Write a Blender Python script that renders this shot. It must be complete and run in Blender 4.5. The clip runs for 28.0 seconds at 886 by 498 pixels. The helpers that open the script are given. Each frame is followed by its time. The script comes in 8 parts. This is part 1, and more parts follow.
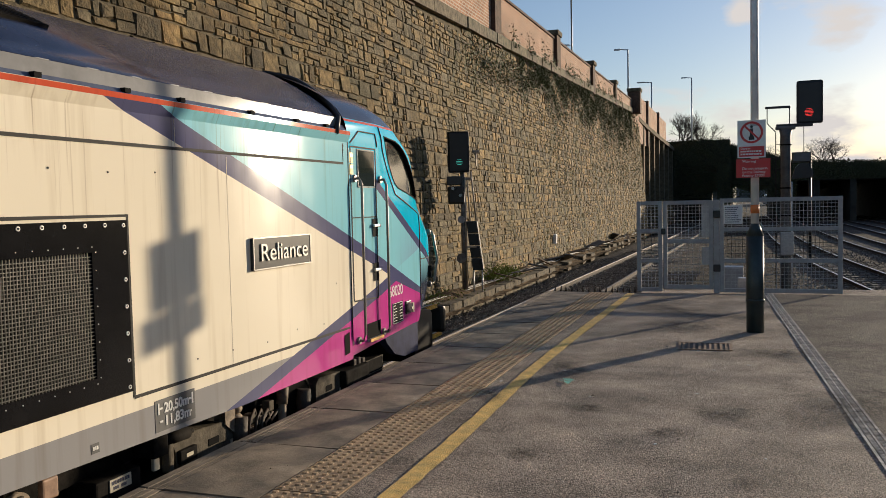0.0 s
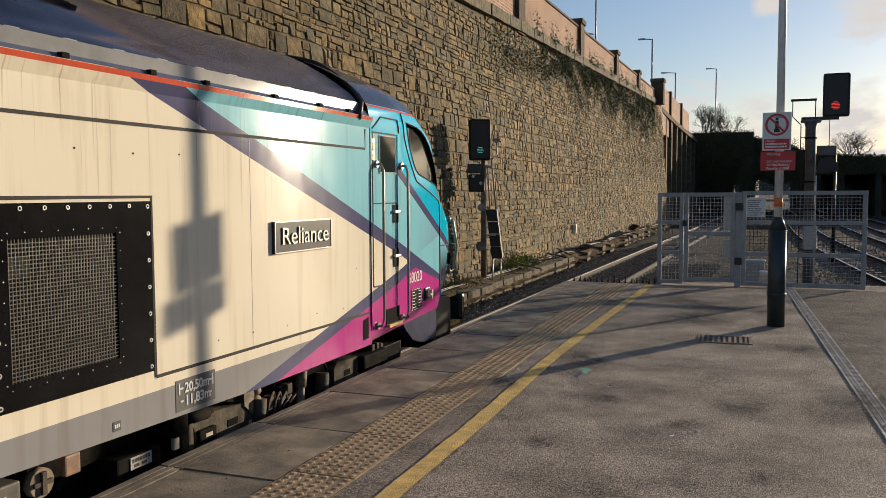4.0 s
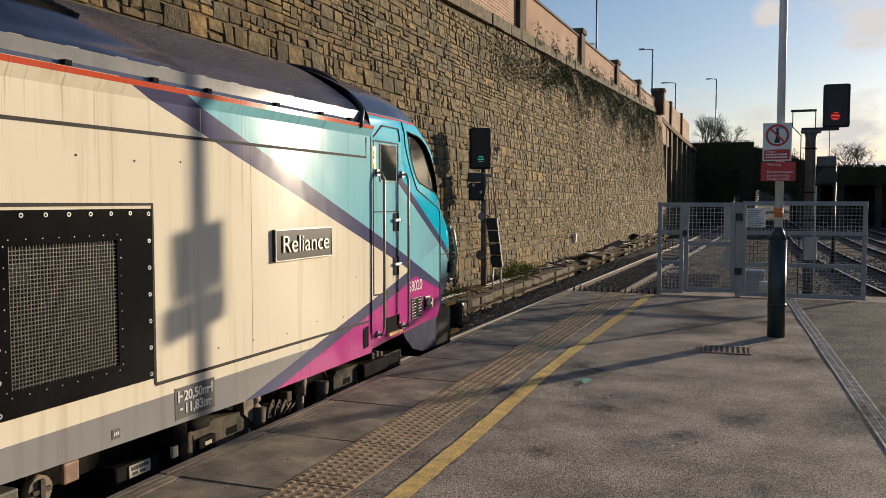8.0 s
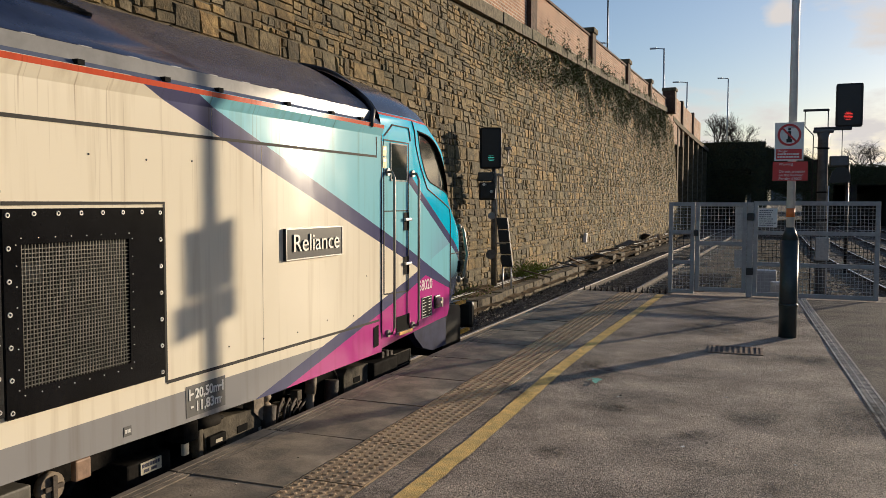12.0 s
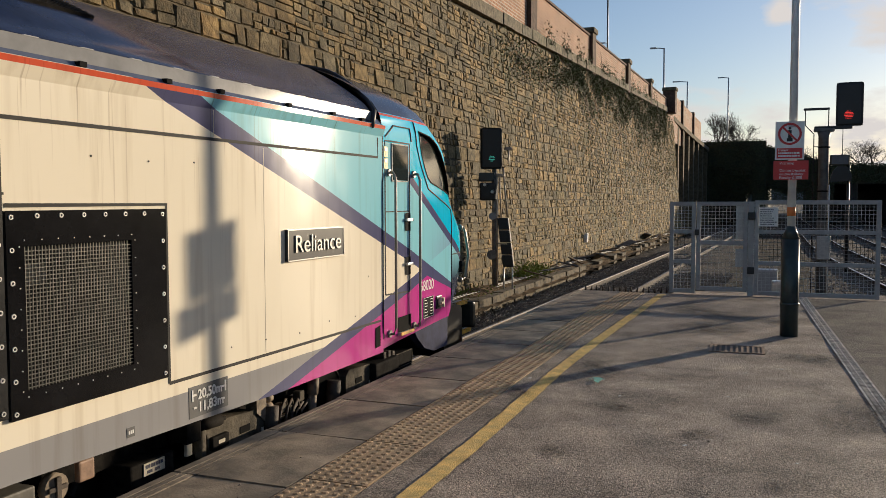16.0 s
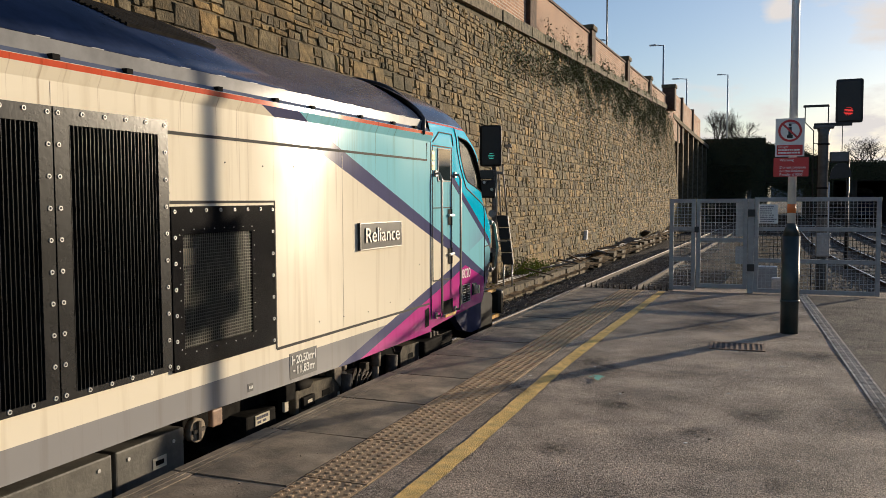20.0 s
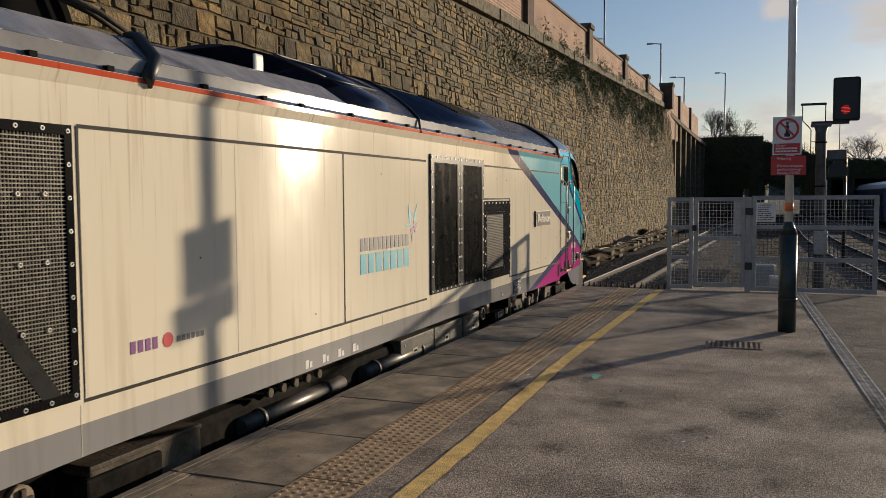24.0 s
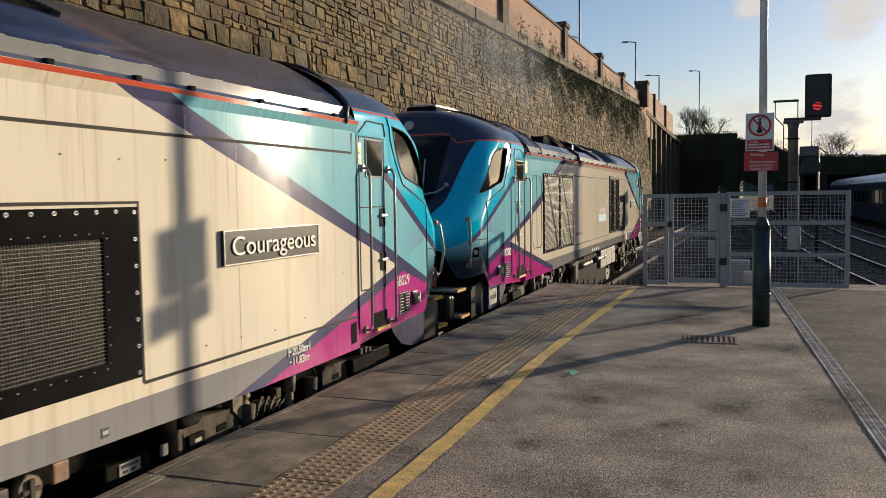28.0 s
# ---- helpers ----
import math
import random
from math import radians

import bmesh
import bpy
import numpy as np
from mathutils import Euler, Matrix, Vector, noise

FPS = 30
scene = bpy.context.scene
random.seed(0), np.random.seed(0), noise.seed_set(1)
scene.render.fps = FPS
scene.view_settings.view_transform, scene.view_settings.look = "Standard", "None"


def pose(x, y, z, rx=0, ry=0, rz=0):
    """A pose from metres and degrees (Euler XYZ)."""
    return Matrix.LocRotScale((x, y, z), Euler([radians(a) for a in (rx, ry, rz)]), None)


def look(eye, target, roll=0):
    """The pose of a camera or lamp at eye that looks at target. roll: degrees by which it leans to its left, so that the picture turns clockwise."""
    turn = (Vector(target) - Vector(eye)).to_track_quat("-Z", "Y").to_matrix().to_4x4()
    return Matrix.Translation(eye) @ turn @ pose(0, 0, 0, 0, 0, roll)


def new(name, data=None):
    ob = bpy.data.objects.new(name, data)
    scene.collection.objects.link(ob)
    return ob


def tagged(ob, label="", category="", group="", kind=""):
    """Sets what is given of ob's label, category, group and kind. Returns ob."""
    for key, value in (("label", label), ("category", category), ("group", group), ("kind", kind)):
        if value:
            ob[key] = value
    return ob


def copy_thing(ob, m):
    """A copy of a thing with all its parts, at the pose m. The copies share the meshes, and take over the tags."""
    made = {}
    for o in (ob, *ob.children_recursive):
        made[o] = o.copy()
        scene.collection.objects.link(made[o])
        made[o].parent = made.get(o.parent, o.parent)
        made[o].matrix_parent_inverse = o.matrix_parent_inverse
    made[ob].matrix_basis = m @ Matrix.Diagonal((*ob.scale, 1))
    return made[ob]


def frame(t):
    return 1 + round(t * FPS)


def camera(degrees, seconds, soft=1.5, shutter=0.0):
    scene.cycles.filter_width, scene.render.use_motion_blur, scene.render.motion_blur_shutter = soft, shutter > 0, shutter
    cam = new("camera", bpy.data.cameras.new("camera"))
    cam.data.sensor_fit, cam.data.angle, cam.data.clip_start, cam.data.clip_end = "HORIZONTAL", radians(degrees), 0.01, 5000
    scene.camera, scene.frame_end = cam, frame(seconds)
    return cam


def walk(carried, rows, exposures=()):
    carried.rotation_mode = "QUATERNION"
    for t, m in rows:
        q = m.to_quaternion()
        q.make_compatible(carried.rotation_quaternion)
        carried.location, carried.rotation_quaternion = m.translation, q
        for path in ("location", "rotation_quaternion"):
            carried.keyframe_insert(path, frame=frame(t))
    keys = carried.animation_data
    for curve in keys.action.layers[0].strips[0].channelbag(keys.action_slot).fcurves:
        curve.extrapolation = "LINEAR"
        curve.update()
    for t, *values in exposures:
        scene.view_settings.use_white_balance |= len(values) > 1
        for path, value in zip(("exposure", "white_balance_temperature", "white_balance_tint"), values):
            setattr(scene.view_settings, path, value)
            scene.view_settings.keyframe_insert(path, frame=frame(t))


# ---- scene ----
cam = camera(55.88, 28.0, 0.65, 0.1)
PATH = [
    (0, look((3.234, 0.010, 1.564), (-0.124, 9.414, 1.038), -1.31)),
    (0.5, look((3.235, 0.004, 1.566), (-0.302, 9.346, 1.092), -1.39)),
    (1, look((3.221, 0.012, 1.564), (-0.351, 9.334, 0.982), -0.99)),
    (1.5, look((3.223, 0.004, 1.562), (-0.354, 9.324, 0.979), -0.64)),
    (2, look((3.226, 0.001, 1.558), (-0.384, 9.307, 0.961), -0.29)),
    (2.5, look((3.219, 0.007, 1.561), (-0.389, 9.312, 0.937), -0.15)),
    (3, look((3.226, 0.001, 1.561), (-0.355, 9.315, 0.904), -0.19)),
    (3.5, look((3.223, 0.002, 1.559), (-0.348, 9.319, 0.887), -0.22)),
    (5.5, look((3.227, 0.002, 1.563), (-0.327, 9.328, 0.930), -0.40)),
    (6, look((3.225, -0.002, 1.561), (-0.320, 9.329, 0.953), -0.33)),
    (6.5, look((3.224, 0.002, 1.562), (-0.272, 9.350, 0.938), -0.09)),
    (7, look((3.224, -0.000, 1.561), (-0.270, 9.350, 0.956), 0.02)),
    (7.5, look((3.226, -0.005, 1.557), (-0.291, 9.338, 0.970), 0.01)),
    (8, look((3.218, 0.001, 1.563), (-0.348, 9.326, 0.993), 0.04)),
    (8.5, look((3.222, -0.001, 1.562), (-0.383, 9.310, 1.000), 0.06)),
    (9, look((3.217, -0.003, 1.560), (-0.423, 9.293, 0.989), 0.03)),
    (9.5, look((3.223, 0.000, 1.558), (-0.431, 9.291, 0.987), -0.10)),
    (10, look((3.223, -0.000, 1.559), (-0.439, 9.287, 0.982), -0.16)),
    (10.5, look((3.215, 0.003, 1.563), (-0.454, 9.287, 0.968), 0.15)),
    (11, look((3.217, -0.002, 1.562), (-0.467, 9.276, 0.973), 0.24)),
    (11.5, look((3.222, -0.001, 1.560), (-0.465, 9.276, 0.980), 0.17)),
    (12, look((3.220, -0.002, 1.562), (-0.460, 9.278, 0.985), 0.13)),
    (12.5, look((3.224, -0.006, 1.559), (-0.459, 9.274, 0.994), 0.12)),
    (14.5, look((3.217, -0.006, 1.562), (-0.497, 9.263, 1.023), 0.12)),
    (15, look((3.223, -0.008, 1.562), (-0.494, 9.260, 1.016), 0.05)),
    (15.5, look((3.220, -0.011, 1.563), (-0.478, 9.263, 1.002), -0.05)),
    (16, look((3.220, -0.015, 1.560), (-0.470, 9.262, 0.990), -0.11)),
    (16.5, look((3.223, 0.002, 1.559), (-0.460, 9.281, 0.982), -0.20)),
    (17, look((3.216, -0.007, 1.559), (-0.466, 9.272, 0.968), -0.16)),
    (17.5, look((3.215, -0.001, 1.560), (-0.494, 9.267, 0.973), 0.03)),
    (18, look((3.213, 0.004, 1.560), (-0.501, 9.270, 0.961), 0.07)),
    (18.5, look((3.217, 0.006, 1.561), (-0.481, 9.277, 0.953), -0.12)),
    (19, look((3.215, -0.002, 1.559), (-0.478, 9.272, 0.956), -0.25)),
    (19.5, look((3.213, 0.001, 1.559), (-0.471, 9.278, 0.956), -0.24)),
    (20, look((3.212, -0.001, 1.559), (-0.472, 9.276, 0.961), -0.21)),
    (20.5, look((3.219, 0.008, 1.560), (-0.474, 9.283, 0.976), -0.23)),
    (21, look((3.219, 0.009, 1.560), (-0.468, 9.287, 0.986), -0.33)),
    (21.5, look((3.216, 0.001, 1.561), (-0.466, 9.279, 0.957), -0.30)),
    (23.5, look((3.218, -0.006, 1.560), (-0.462, 9.271, 0.939), -0.36)),
    (24, look((3.214, 0.001, 1.563), (-0.448, 9.287, 0.951), -0.34)),
    (24.5, look((3.215, -0.016, 1.559), (-0.422, 9.279, 0.957), -0.33)),
    (25, look((3.217, 0.012, 1.553), (-0.409, 9.311, 0.939), -0.33)),
    (25.5, look((3.222, 0.010, 1.554), (-0.382, 9.318, 0.939), -0.51)),
    (26, look((3.223, -0.001, 1.560), (-0.355, 9.315, 0.922), -0.57)),
    (26.5, look((3.229, 0.012, 1.560), (-0.318, 9.341, 0.932), -0.83)),
    (27, look((3.236, -0.021, 1.569), (-0.266, 9.324, 0.933), -0.97)),
    (27.5, look((3.235, -0.005, 1.571), (-0.233, 9.353, 0.927), -0.99)),
    (28, look((3.226, 0.006, 1.553), (-0.191, 9.383, 0.928), -0.81)),
]
walk(cam, PATH, [(0.0, 0.14), (18.0, 0.14), (19.0, 0.16), (20.0, 0.25), (21.0, 0.25), (21.5, 0.18), (23.5, -0.08), (24.0, -0.16), (25.0, 0.02), (26.0, 0.16), (26.5, 0.46), (27.0, 0.46), (27.5, 0.20), (28.0, 0.14)])

# ---- light ----
SUN = Vector((3.46, 5.94, 1.05)).normalized()
elev = math.asin(SUN.z)
azim = math.atan2(SUN.x, SUN.y)
world = bpy.data.worlds.new("world")
scene.world = world
world.use_nodes = True
wn, wl = world.node_tree.nodes, world.node_tree.links
bg = wn["Background"]
sky = wn.new("ShaderNodeTexSky")
sky.sky_type = "NISHITA"
sky.sun_disc = False
sky.sun_elevation = elev
sky.sun_rotation = azim
sky.dust_density = 0.6
sky.ozone_density = 2.6
# thin cumulus in the sky
tc = wn.new("ShaderNodeTexCoord")
mp = wn.new("ShaderNodeMapping")
mp.inputs["Scale"].default_value = (1.0, 1.0, 2.6)
mp.inputs["Location"].default_value = (0.35, 0.1, 0.2)
nz = wn.new("ShaderNodeTexNoise")
nz.inputs["Scale"].default_value = 6.5
nz.inputs["Detail"].default_value = 6
nz.inputs["Roughness"].default_value = 0.55
ramp = wn.new("ShaderNodeValToRGB")
ramp.color_ramp.elements[0].position = 0.60
ramp.color_ramp.elements[1].position = 0.74
mixs = wn.new("ShaderNodeMixRGB")
mixs.inputs[2].default_value = (4.9, 5.0, 4.6, 1)
wl.new(tc.outputs["Generated"], mp.inputs["Vector"])
wl.new(mp.outputs[0], nz.inputs["Vector"])
sz = wn.new("ShaderNodeSeparateXYZ")
mr = wn.new("ShaderNodeMapRange")
mr.inputs["From Min"].default_value, mr.inputs["From Max"].default_value = 0.03, 0.15
mr.inputs["To Min"].default_value, mr.inputs["To Max"].default_value = 0.20, 0.0
ad = wn.new("ShaderNodeMath")
wl.new(tc.outputs["Generated"], sz.inputs[0])
wl.new(sz.outputs[2], mr.inputs[0])
wl.new(nz.outputs["Fac"], ad.inputs[0])
wl.new(mr.outputs[0], ad.inputs[1])
last = ad.outputs[0]
for d, size, lift in (((0.0, 0.979, 0.203), 0.032, 0.24), ((0.098, 0.979, 0.178), 0.050, 0.24), ((-0.01, 0.997, 0.080), 0.045, 0.14), ((0.09, 0.992, 0.088), 0.06, 0.14)):
    near = wn.new("ShaderNodeVectorMath")
    near.operation = "DISTANCE"
    near.inputs[1].default_value = d
    wl.new(tc.outputs["Generated"], near.inputs[0])
    put = wn.new("ShaderNodeMapRange")
    put.interpolation_type = "SMOOTHSTEP"
    put.inputs["From Min"].default_value, put.inputs["From Max"].default_value = 0.0, size
    put.inputs["To Min"].default_value, put.inputs["To Max"].default_value = lift, 0.0
    wl.new(near.outputs["Value"], put.inputs[0])
    more = wn.new("ShaderNodeMath")
    wl.new(last, more.inputs[0])
    wl.new(put.outputs[0], more.inputs[1])
    last = more.outputs[0]
wl.new(last, ramp.inputs[0])
wl.new(ramp.outputs[0], mixs.inputs[0])
wl.new(sky.outputs[0], mixs.inputs[1])
tint = wn.new("ShaderNodeMixRGB")
tint.blend_type = "MULTIPLY"
tint.inputs[0].default_value = 1.0
tint.inputs[2].default_value = (1.07, 0.985, 1.03, 1)
wl.new(mixs.outputs[0], tint.inputs[1])
wl.new(tint.outputs[0], bg.inputs[0])
bg.inputs[1].default_value = 0.125
sun = new("sun", bpy.data.lights.new("sun", "SUN"))
sun.data.energy = 4.6
sun.data.angle = radians(0.6)
sun.data.color = (1.0, 0.83, 0.61)
sun.matrix_world = look((30, 50, 12), (30 - SUN.x, 50 - SUN.y, 12 - SUN.z))


# ---- materials ----
def mat(name, col, rough=0.6, metal=0.0, var=0.12, scale=6.0, bump=0.0, bscale=60.0, col2=None, emit=0.0, coat=0.0, spec=0.5, deep=0.02):
    """A surface: base colour with broad and fine variation, and fine relief."""
    m = bpy.data.materials.new(name)
    m.use_nodes = True
    n, l = m.node_tree.nodes, m.node_tree.links
    p = n["Principled BSDF"]
    p.inputs["Roughness"].default_value = rough
    p.inputs["Metallic"].default_value = metal
    p.inputs["Specular IOR Level"].default_value = spec
    if coat:
        p.inputs["Coat Weight"].default_value = coat
        p.inputs["Coat Roughness"].default_value = 0.12
    co = n.new("ShaderNodeTexCoord")
    if var or col2:
        a = n.new("ShaderNodeTexNoise")
        a.inputs["Scale"].default_value = scale
        a.inputs["Detail"].default_value = 7
        a.inputs["Roughness"].default_value = 0.65
        l.new(co.outputs["Object"], a.inputs["Vector"])
        r = n.new("ShaderNodeValToRGB")
        lo = [c * (1 - 2.2 * var) for c in col]
        hi = [min(1, c * (1 + 1.6 * var)) for c in (col2 or col)]
        r.color_ramp.elements[0].position, r.color_ramp.elements[1].position = 0.3, 0.7
        r.color_ramp.elements[0].color, r.color_ramp.elements[1].color = (*lo, 1), (*hi, 1)
        l.new(a.outputs["Fac"], r.inputs[0])
        l.new(r.outputs[0], p.inputs["Base Color"])
    else:
        p.inputs["Base Color"].default_value = (*col, 1)
    if bump:
        b = n.new("ShaderNodeTexNoise")
        b.inputs["Scale"].default_value = bscale
        b.inputs["Detail"].default_value = 4
        l.new(co.outputs["Object"], b.inputs["Vector"])
        bn = n.new("ShaderNodeBump")
        bn.inputs["Strength"].default_value = bump
        bn.inputs["Distance"].default_value = deep
        l.new(b.outputs["Fac"], bn.inputs["Height"])
        l.new(bn.outputs[0], p.inputs["Normal"])
    if emit:
        p.inputs["Emission Color"].default_value = (*col, 1)
        p.inputs["Emission Strength"].default_value = emit
    return m


def piece_mat(name, colours, rough=0.85, bump=0.5, bscale=18.0, scale=5.0, island=True, moss=None, deep=0.02, var=0.14):
    """Masonry: a colour of its own for each piece, with grain and stains over it."""
    m = mat(name, (0.3, 0.3, 0.3), rough, 0, var, scale, bump, bscale, deep=deep)
    n, l = m.node_tree.nodes, m.node_tree.links
    p = n["Principled BSDF"]
    old = p.inputs["Base Color"].links[0].from_socket
    g = n.new("ShaderNodeNewGeometry")
    o = n.new("ShaderNodeObjectInfo")
    add = n.new("ShaderNodeMath")
    add.operation = "ADD"
    l.new(g.outputs["Random Per Island"], add.inputs[0])
    l.new(o.outputs["Random"], add.inputs[1])
    fr = n.new("ShaderNodeMath")
    fr.operation = "FRACT"
    l.new(add.outputs[0], fr.inputs[0])
    r = n.new("ShaderNodeValToRGB")
    r.color_ramp.interpolation = "LINEAR"
    while len(r.color_ramp.elements) < len(colours):
        r.color_ramp.elements.new(0.5)
    for i, c in enumerate(colours):
        r.color_ramp.elements[i].position = i / max(1, len(colours) - 1)
        r.color_ramp.elements[i].color = (*c, 1)
    l.new(fr.outputs[0], r.inputs[0])
    mul = n.new("ShaderNodeMixRGB")
    mul.blend_type = "MULTIPLY"
    mul.inputs[0].default_value = 1.0
    gain = n.new("ShaderNodeMixRGB")
    gain.blend_type = "MULTIPLY"
    gain.inputs[0].default_value = 1.0
    gain.inputs[2].default_value = (3.3, 3.3, 3.3, 1)
    l.new(old, gain.inputs[1])
    l.new(r.outputs[0], mul.inputs[1])
    l.new(gain.outputs[0], mul.inputs[2])
    last = mul.outputs[0]
    if moss:
        a = n.new("ShaderNodeTexNoise")
        a.inputs["Scale"].default_value = 0.45
        a.inputs["Detail"].default_value = 8
        a.inputs["Roughness"].default_value = 0.7
        w = n.new("ShaderNodeNewGeometry")
        l.new(w.outputs["Position"], a.inputs["Vector"])
        rr = n.new("ShaderNodeValToRGB")
        rr.color_ramp.elements[0].position, rr.color_ramp.elements[1].position = 0.5, 0.68
        l.new(a.outputs["Fac"], rr.inputs[0])
        mm = n.new("ShaderNodeMixRGB")
        mm.inputs[2].default_value = (*moss, 1)
        sc = n.new("ShaderNodeMath")
        sc.operation = "MULTIPLY"
        sc.inputs[1].default_value = 0.6
        l.new(rr.outputs[0], sc.inputs[0])
        l.new(sc.outputs[0], mm.inputs[0])
        l.new(last, mm.inputs[1])
        last = mm.outputs[0]
    l.new(last, p.inputs["Base Color"])
    return m


def grain(m, scale=260.0, amount=0.5, stains=0.0):
    """Adds the fine speckle of an aggregate, and broad dark stains, to a material's colour."""
    n, l = m.node_tree.nodes, m.node_tree.links
    p = n["Principled BSDF"]
    old = p.inputs["Base Color"].links[0].from_socket
    co = n.new("ShaderNodeTexCoord")
    a = n.new("ShaderNodeTexNoise")
    a.inputs["Scale"].default_value = scale
    a.inputs["Detail"].default_value = 3
    a.inputs["Roughness"].default_value = 0.8
    l.new(co.outputs["Object"], a.inputs["Vector"])
    r = n.new("ShaderNodeValToRGB")
    r.color_ramp.elements[0].position, r.color_ramp.elements[1].position = 0.36, 0.64
    r.color_ramp.elements[0].color, r.color_ramp.elements[1].color = (1 - amount,) * 3 + (1,), (1 + amount,) * 3 + (1,)
    l.new(a.outputs["Fac"], r.inputs[0])
    q = n.new("ShaderNodeMixRGB")
    q.blend_type = "MULTIPLY"
    q.inputs[0].default_value = 1.0
    l.new(old, q.inputs[1])
    l.new(r.outputs[0], q.inputs[2])
    last = q.outputs[0]
    if stains:
        b = n.new("ShaderNodeTexNoise")
        b.inputs["Scale"].default_value = 1.5
        b.inputs["Detail"].default_value = 5
        b.inputs["Distortion"].default_value = 0.6
        l.new(co.outputs["Object"], b.inputs["Vector"])
        s = n.new("ShaderNodeValToRGB")
        s.color_ramp.elements[0].position, s.color_ramp.elements[1].position = 0.37, 0.50
        s.color_ramp.elements[0].color, s.color_ramp.elements[1].color = (1 - stains, 1 - stains * 0.95, 1 - stains * 0.85, 1), (1, 1, 1, 1)
        l.new(b.outputs["Fac"], s.inputs[0])
        q2 = n.new("ShaderNodeMixRGB")
        q2.blend_type = "MULTIPLY"
        q2.inputs[0].default_value = 1.0
        l.new(last, q2.inputs[1])
        l.new(s.outputs[0], q2.inputs[2])
        last = q2.outputs[0]
    l.new(last, p.inputs["Base Color"])
    return m


def speckled(*a, **k):
    m = grain(grain(mat(*a, **k), 34, 0.34, 0.24), 85, 0.95)
    # pale chippings in the surface
    n, l = m.node_tree.nodes, m.node_tree.links
    p = n["Principled BSDF"]
    old = p.inputs["Base Color"].links[0].from_socket
    co = n.new("ShaderNodeTexCoord")
    v = n.new("ShaderNodeTexVoronoi")
    v.inputs["Scale"].default_value = 75
    l.new(co.outputs["Object"], v.inputs["Vector"])
    near = n.new("ShaderNodeMath")
    near.operation = "LESS_THAN"
    near.inputs[1].default_value = 0.42
    l.new(v.outputs["Distance"], near.inputs[0])
    sp = n.new("ShaderNodeSeparateColor")
    l.new(v.outputs["Color"], sp.inputs[0])
    some = n.new("ShaderNodeMath")
    some.operation = "GREATER_THAN"
    some.inputs[1].default_value = 0.70
    l.new(sp.outputs[0], some.inputs[0])
    f = n.new("ShaderNodeMath")
    f.operation = "MULTIPLY"
    l.new(near.outputs[0], f.inputs[0])
    l.new(some.outputs[0], f.inputs[1])
    q = n.new("ShaderNodeMixRGB")
    q.inputs[2].default_value = (0.46, 0.39, 0.32, 1)
    l.new(f.outputs[0], q.inputs[0])
    l.new(old, q.inputs[1])
    l.new(q.outputs[0], p.inputs["Base Color"])
    return m


def grained(*a, **k):
    return grain(piece_mat(*a, **k), 160, 0.3, 0.35)


M_ASPHALT = speckled("asphalt", (0.262, 0.214, 0.176), 0.72, 0, 0.26, 1.3, 1.0, 120, (0.38, 0.308, 0.248), deep=0.016, spec=0.22)
M_COPING = grained("coping_stone", [(0.225, 0.180, 0.132), (0.315, 0.250, 0.180), (0.255, 0.203, 0.148)], 0.7, 0.45, 60, 3, deep=0.007, var=0.32)
M_TACTILE = piece_mat("tactile_paving", [(0.42, 0.285, 0.16), (0.49, 0.335, 0.19), (0.44, 0.295, 0.17)], 0.75, 0.3, 90, 4)
M_YELLOW = grain(mat("yellow_paint", (0.80, 0.53, 0.15), 0.6, 0, 0.16, 9, 0.8, 120), 130, 0.35)
M_BALLAST = mat("ballast", (0.05, 0.042, 0.036), 0.95, 0, 0.35, 9, 1.0, 26, (0.085, 0.07, 0.058), spec=0.15)
M_WALLCOPE = piece_mat("weathered_wall_coping", [(0.15, 0.12, 0.075), (0.19, 0.15, 0.09), (0.13, 0.11, 0.07)], 0.9, 0.6, 30, 5.0, var=0.35, moss=(0.08, 0.085, 0.035), deep=0.015)
M_STONE = piece_mat("wall_stone", [(0.198, 0.143, 0.064), (0.270, 0.198, 0.090), (0.315, 0.216, 0.086), (0.203, 0.165, 0.094), (0.104, 0.081, 0.045), (0.387, 0.255, 0.098), (0.230, 0.187, 0.108), (0.144, 0.113, 0.058)], 0.9, 1.0, 24, 8.0, var=0.3, moss=(0.095, 0.095, 0.038), deep=0.025)
# soot on the stretch of wall where engines stand
sn, sl_ = M_STONE.node_tree.nodes, M_STONE.node_tree.links
sp_ = sn["Principled BSDF"]
s_old = sp_.inputs["Base Color"].links[0].from_socket
s_geo = sn.new("ShaderNodeNewGeometry")
s_xyz = sn.new("ShaderNodeSeparateXYZ")
sl_.new(s_geo.outputs["Position"], s_xyz.inputs[0])
s_map = sn.new("ShaderNodeMapRange")
s_map.inputs["From Min"].default_value, s_map.inputs["From Max"].default_value = 26.0, 12.0
sl_.new(s_xyz.outputs[1], s_map.inputs[0])
s_noise = sn.new("ShaderNodeTexNoise")
s_noise.inputs["Scale"].default_value = 0.9
s_noise.inputs["Detail"].default_value = 6
sl_.new(s_geo.outputs["Position"], s_noise.inputs["Vector"])
s_rng = sn.new("ShaderNodeMapRange")
s_rng.inputs["From Min"].default_value, s_rng.inputs["From Max"].default_value = 0.35, 0.6
sl_.new(s_noise.outputs["Fac"], s_rng.inputs[0])
s_mul = sn.new("ShaderNodeMath")
s_mul.operation = "MULTIPLY"
sl_.new(s_map.outputs[0], s_mul.inputs[0])
sl_.new(s_rng.outputs[0], s_mul.inputs[1])
s_mix = sn.new("ShaderNodeMixRGB")
s_mix.blend_type = "MULTIPLY"
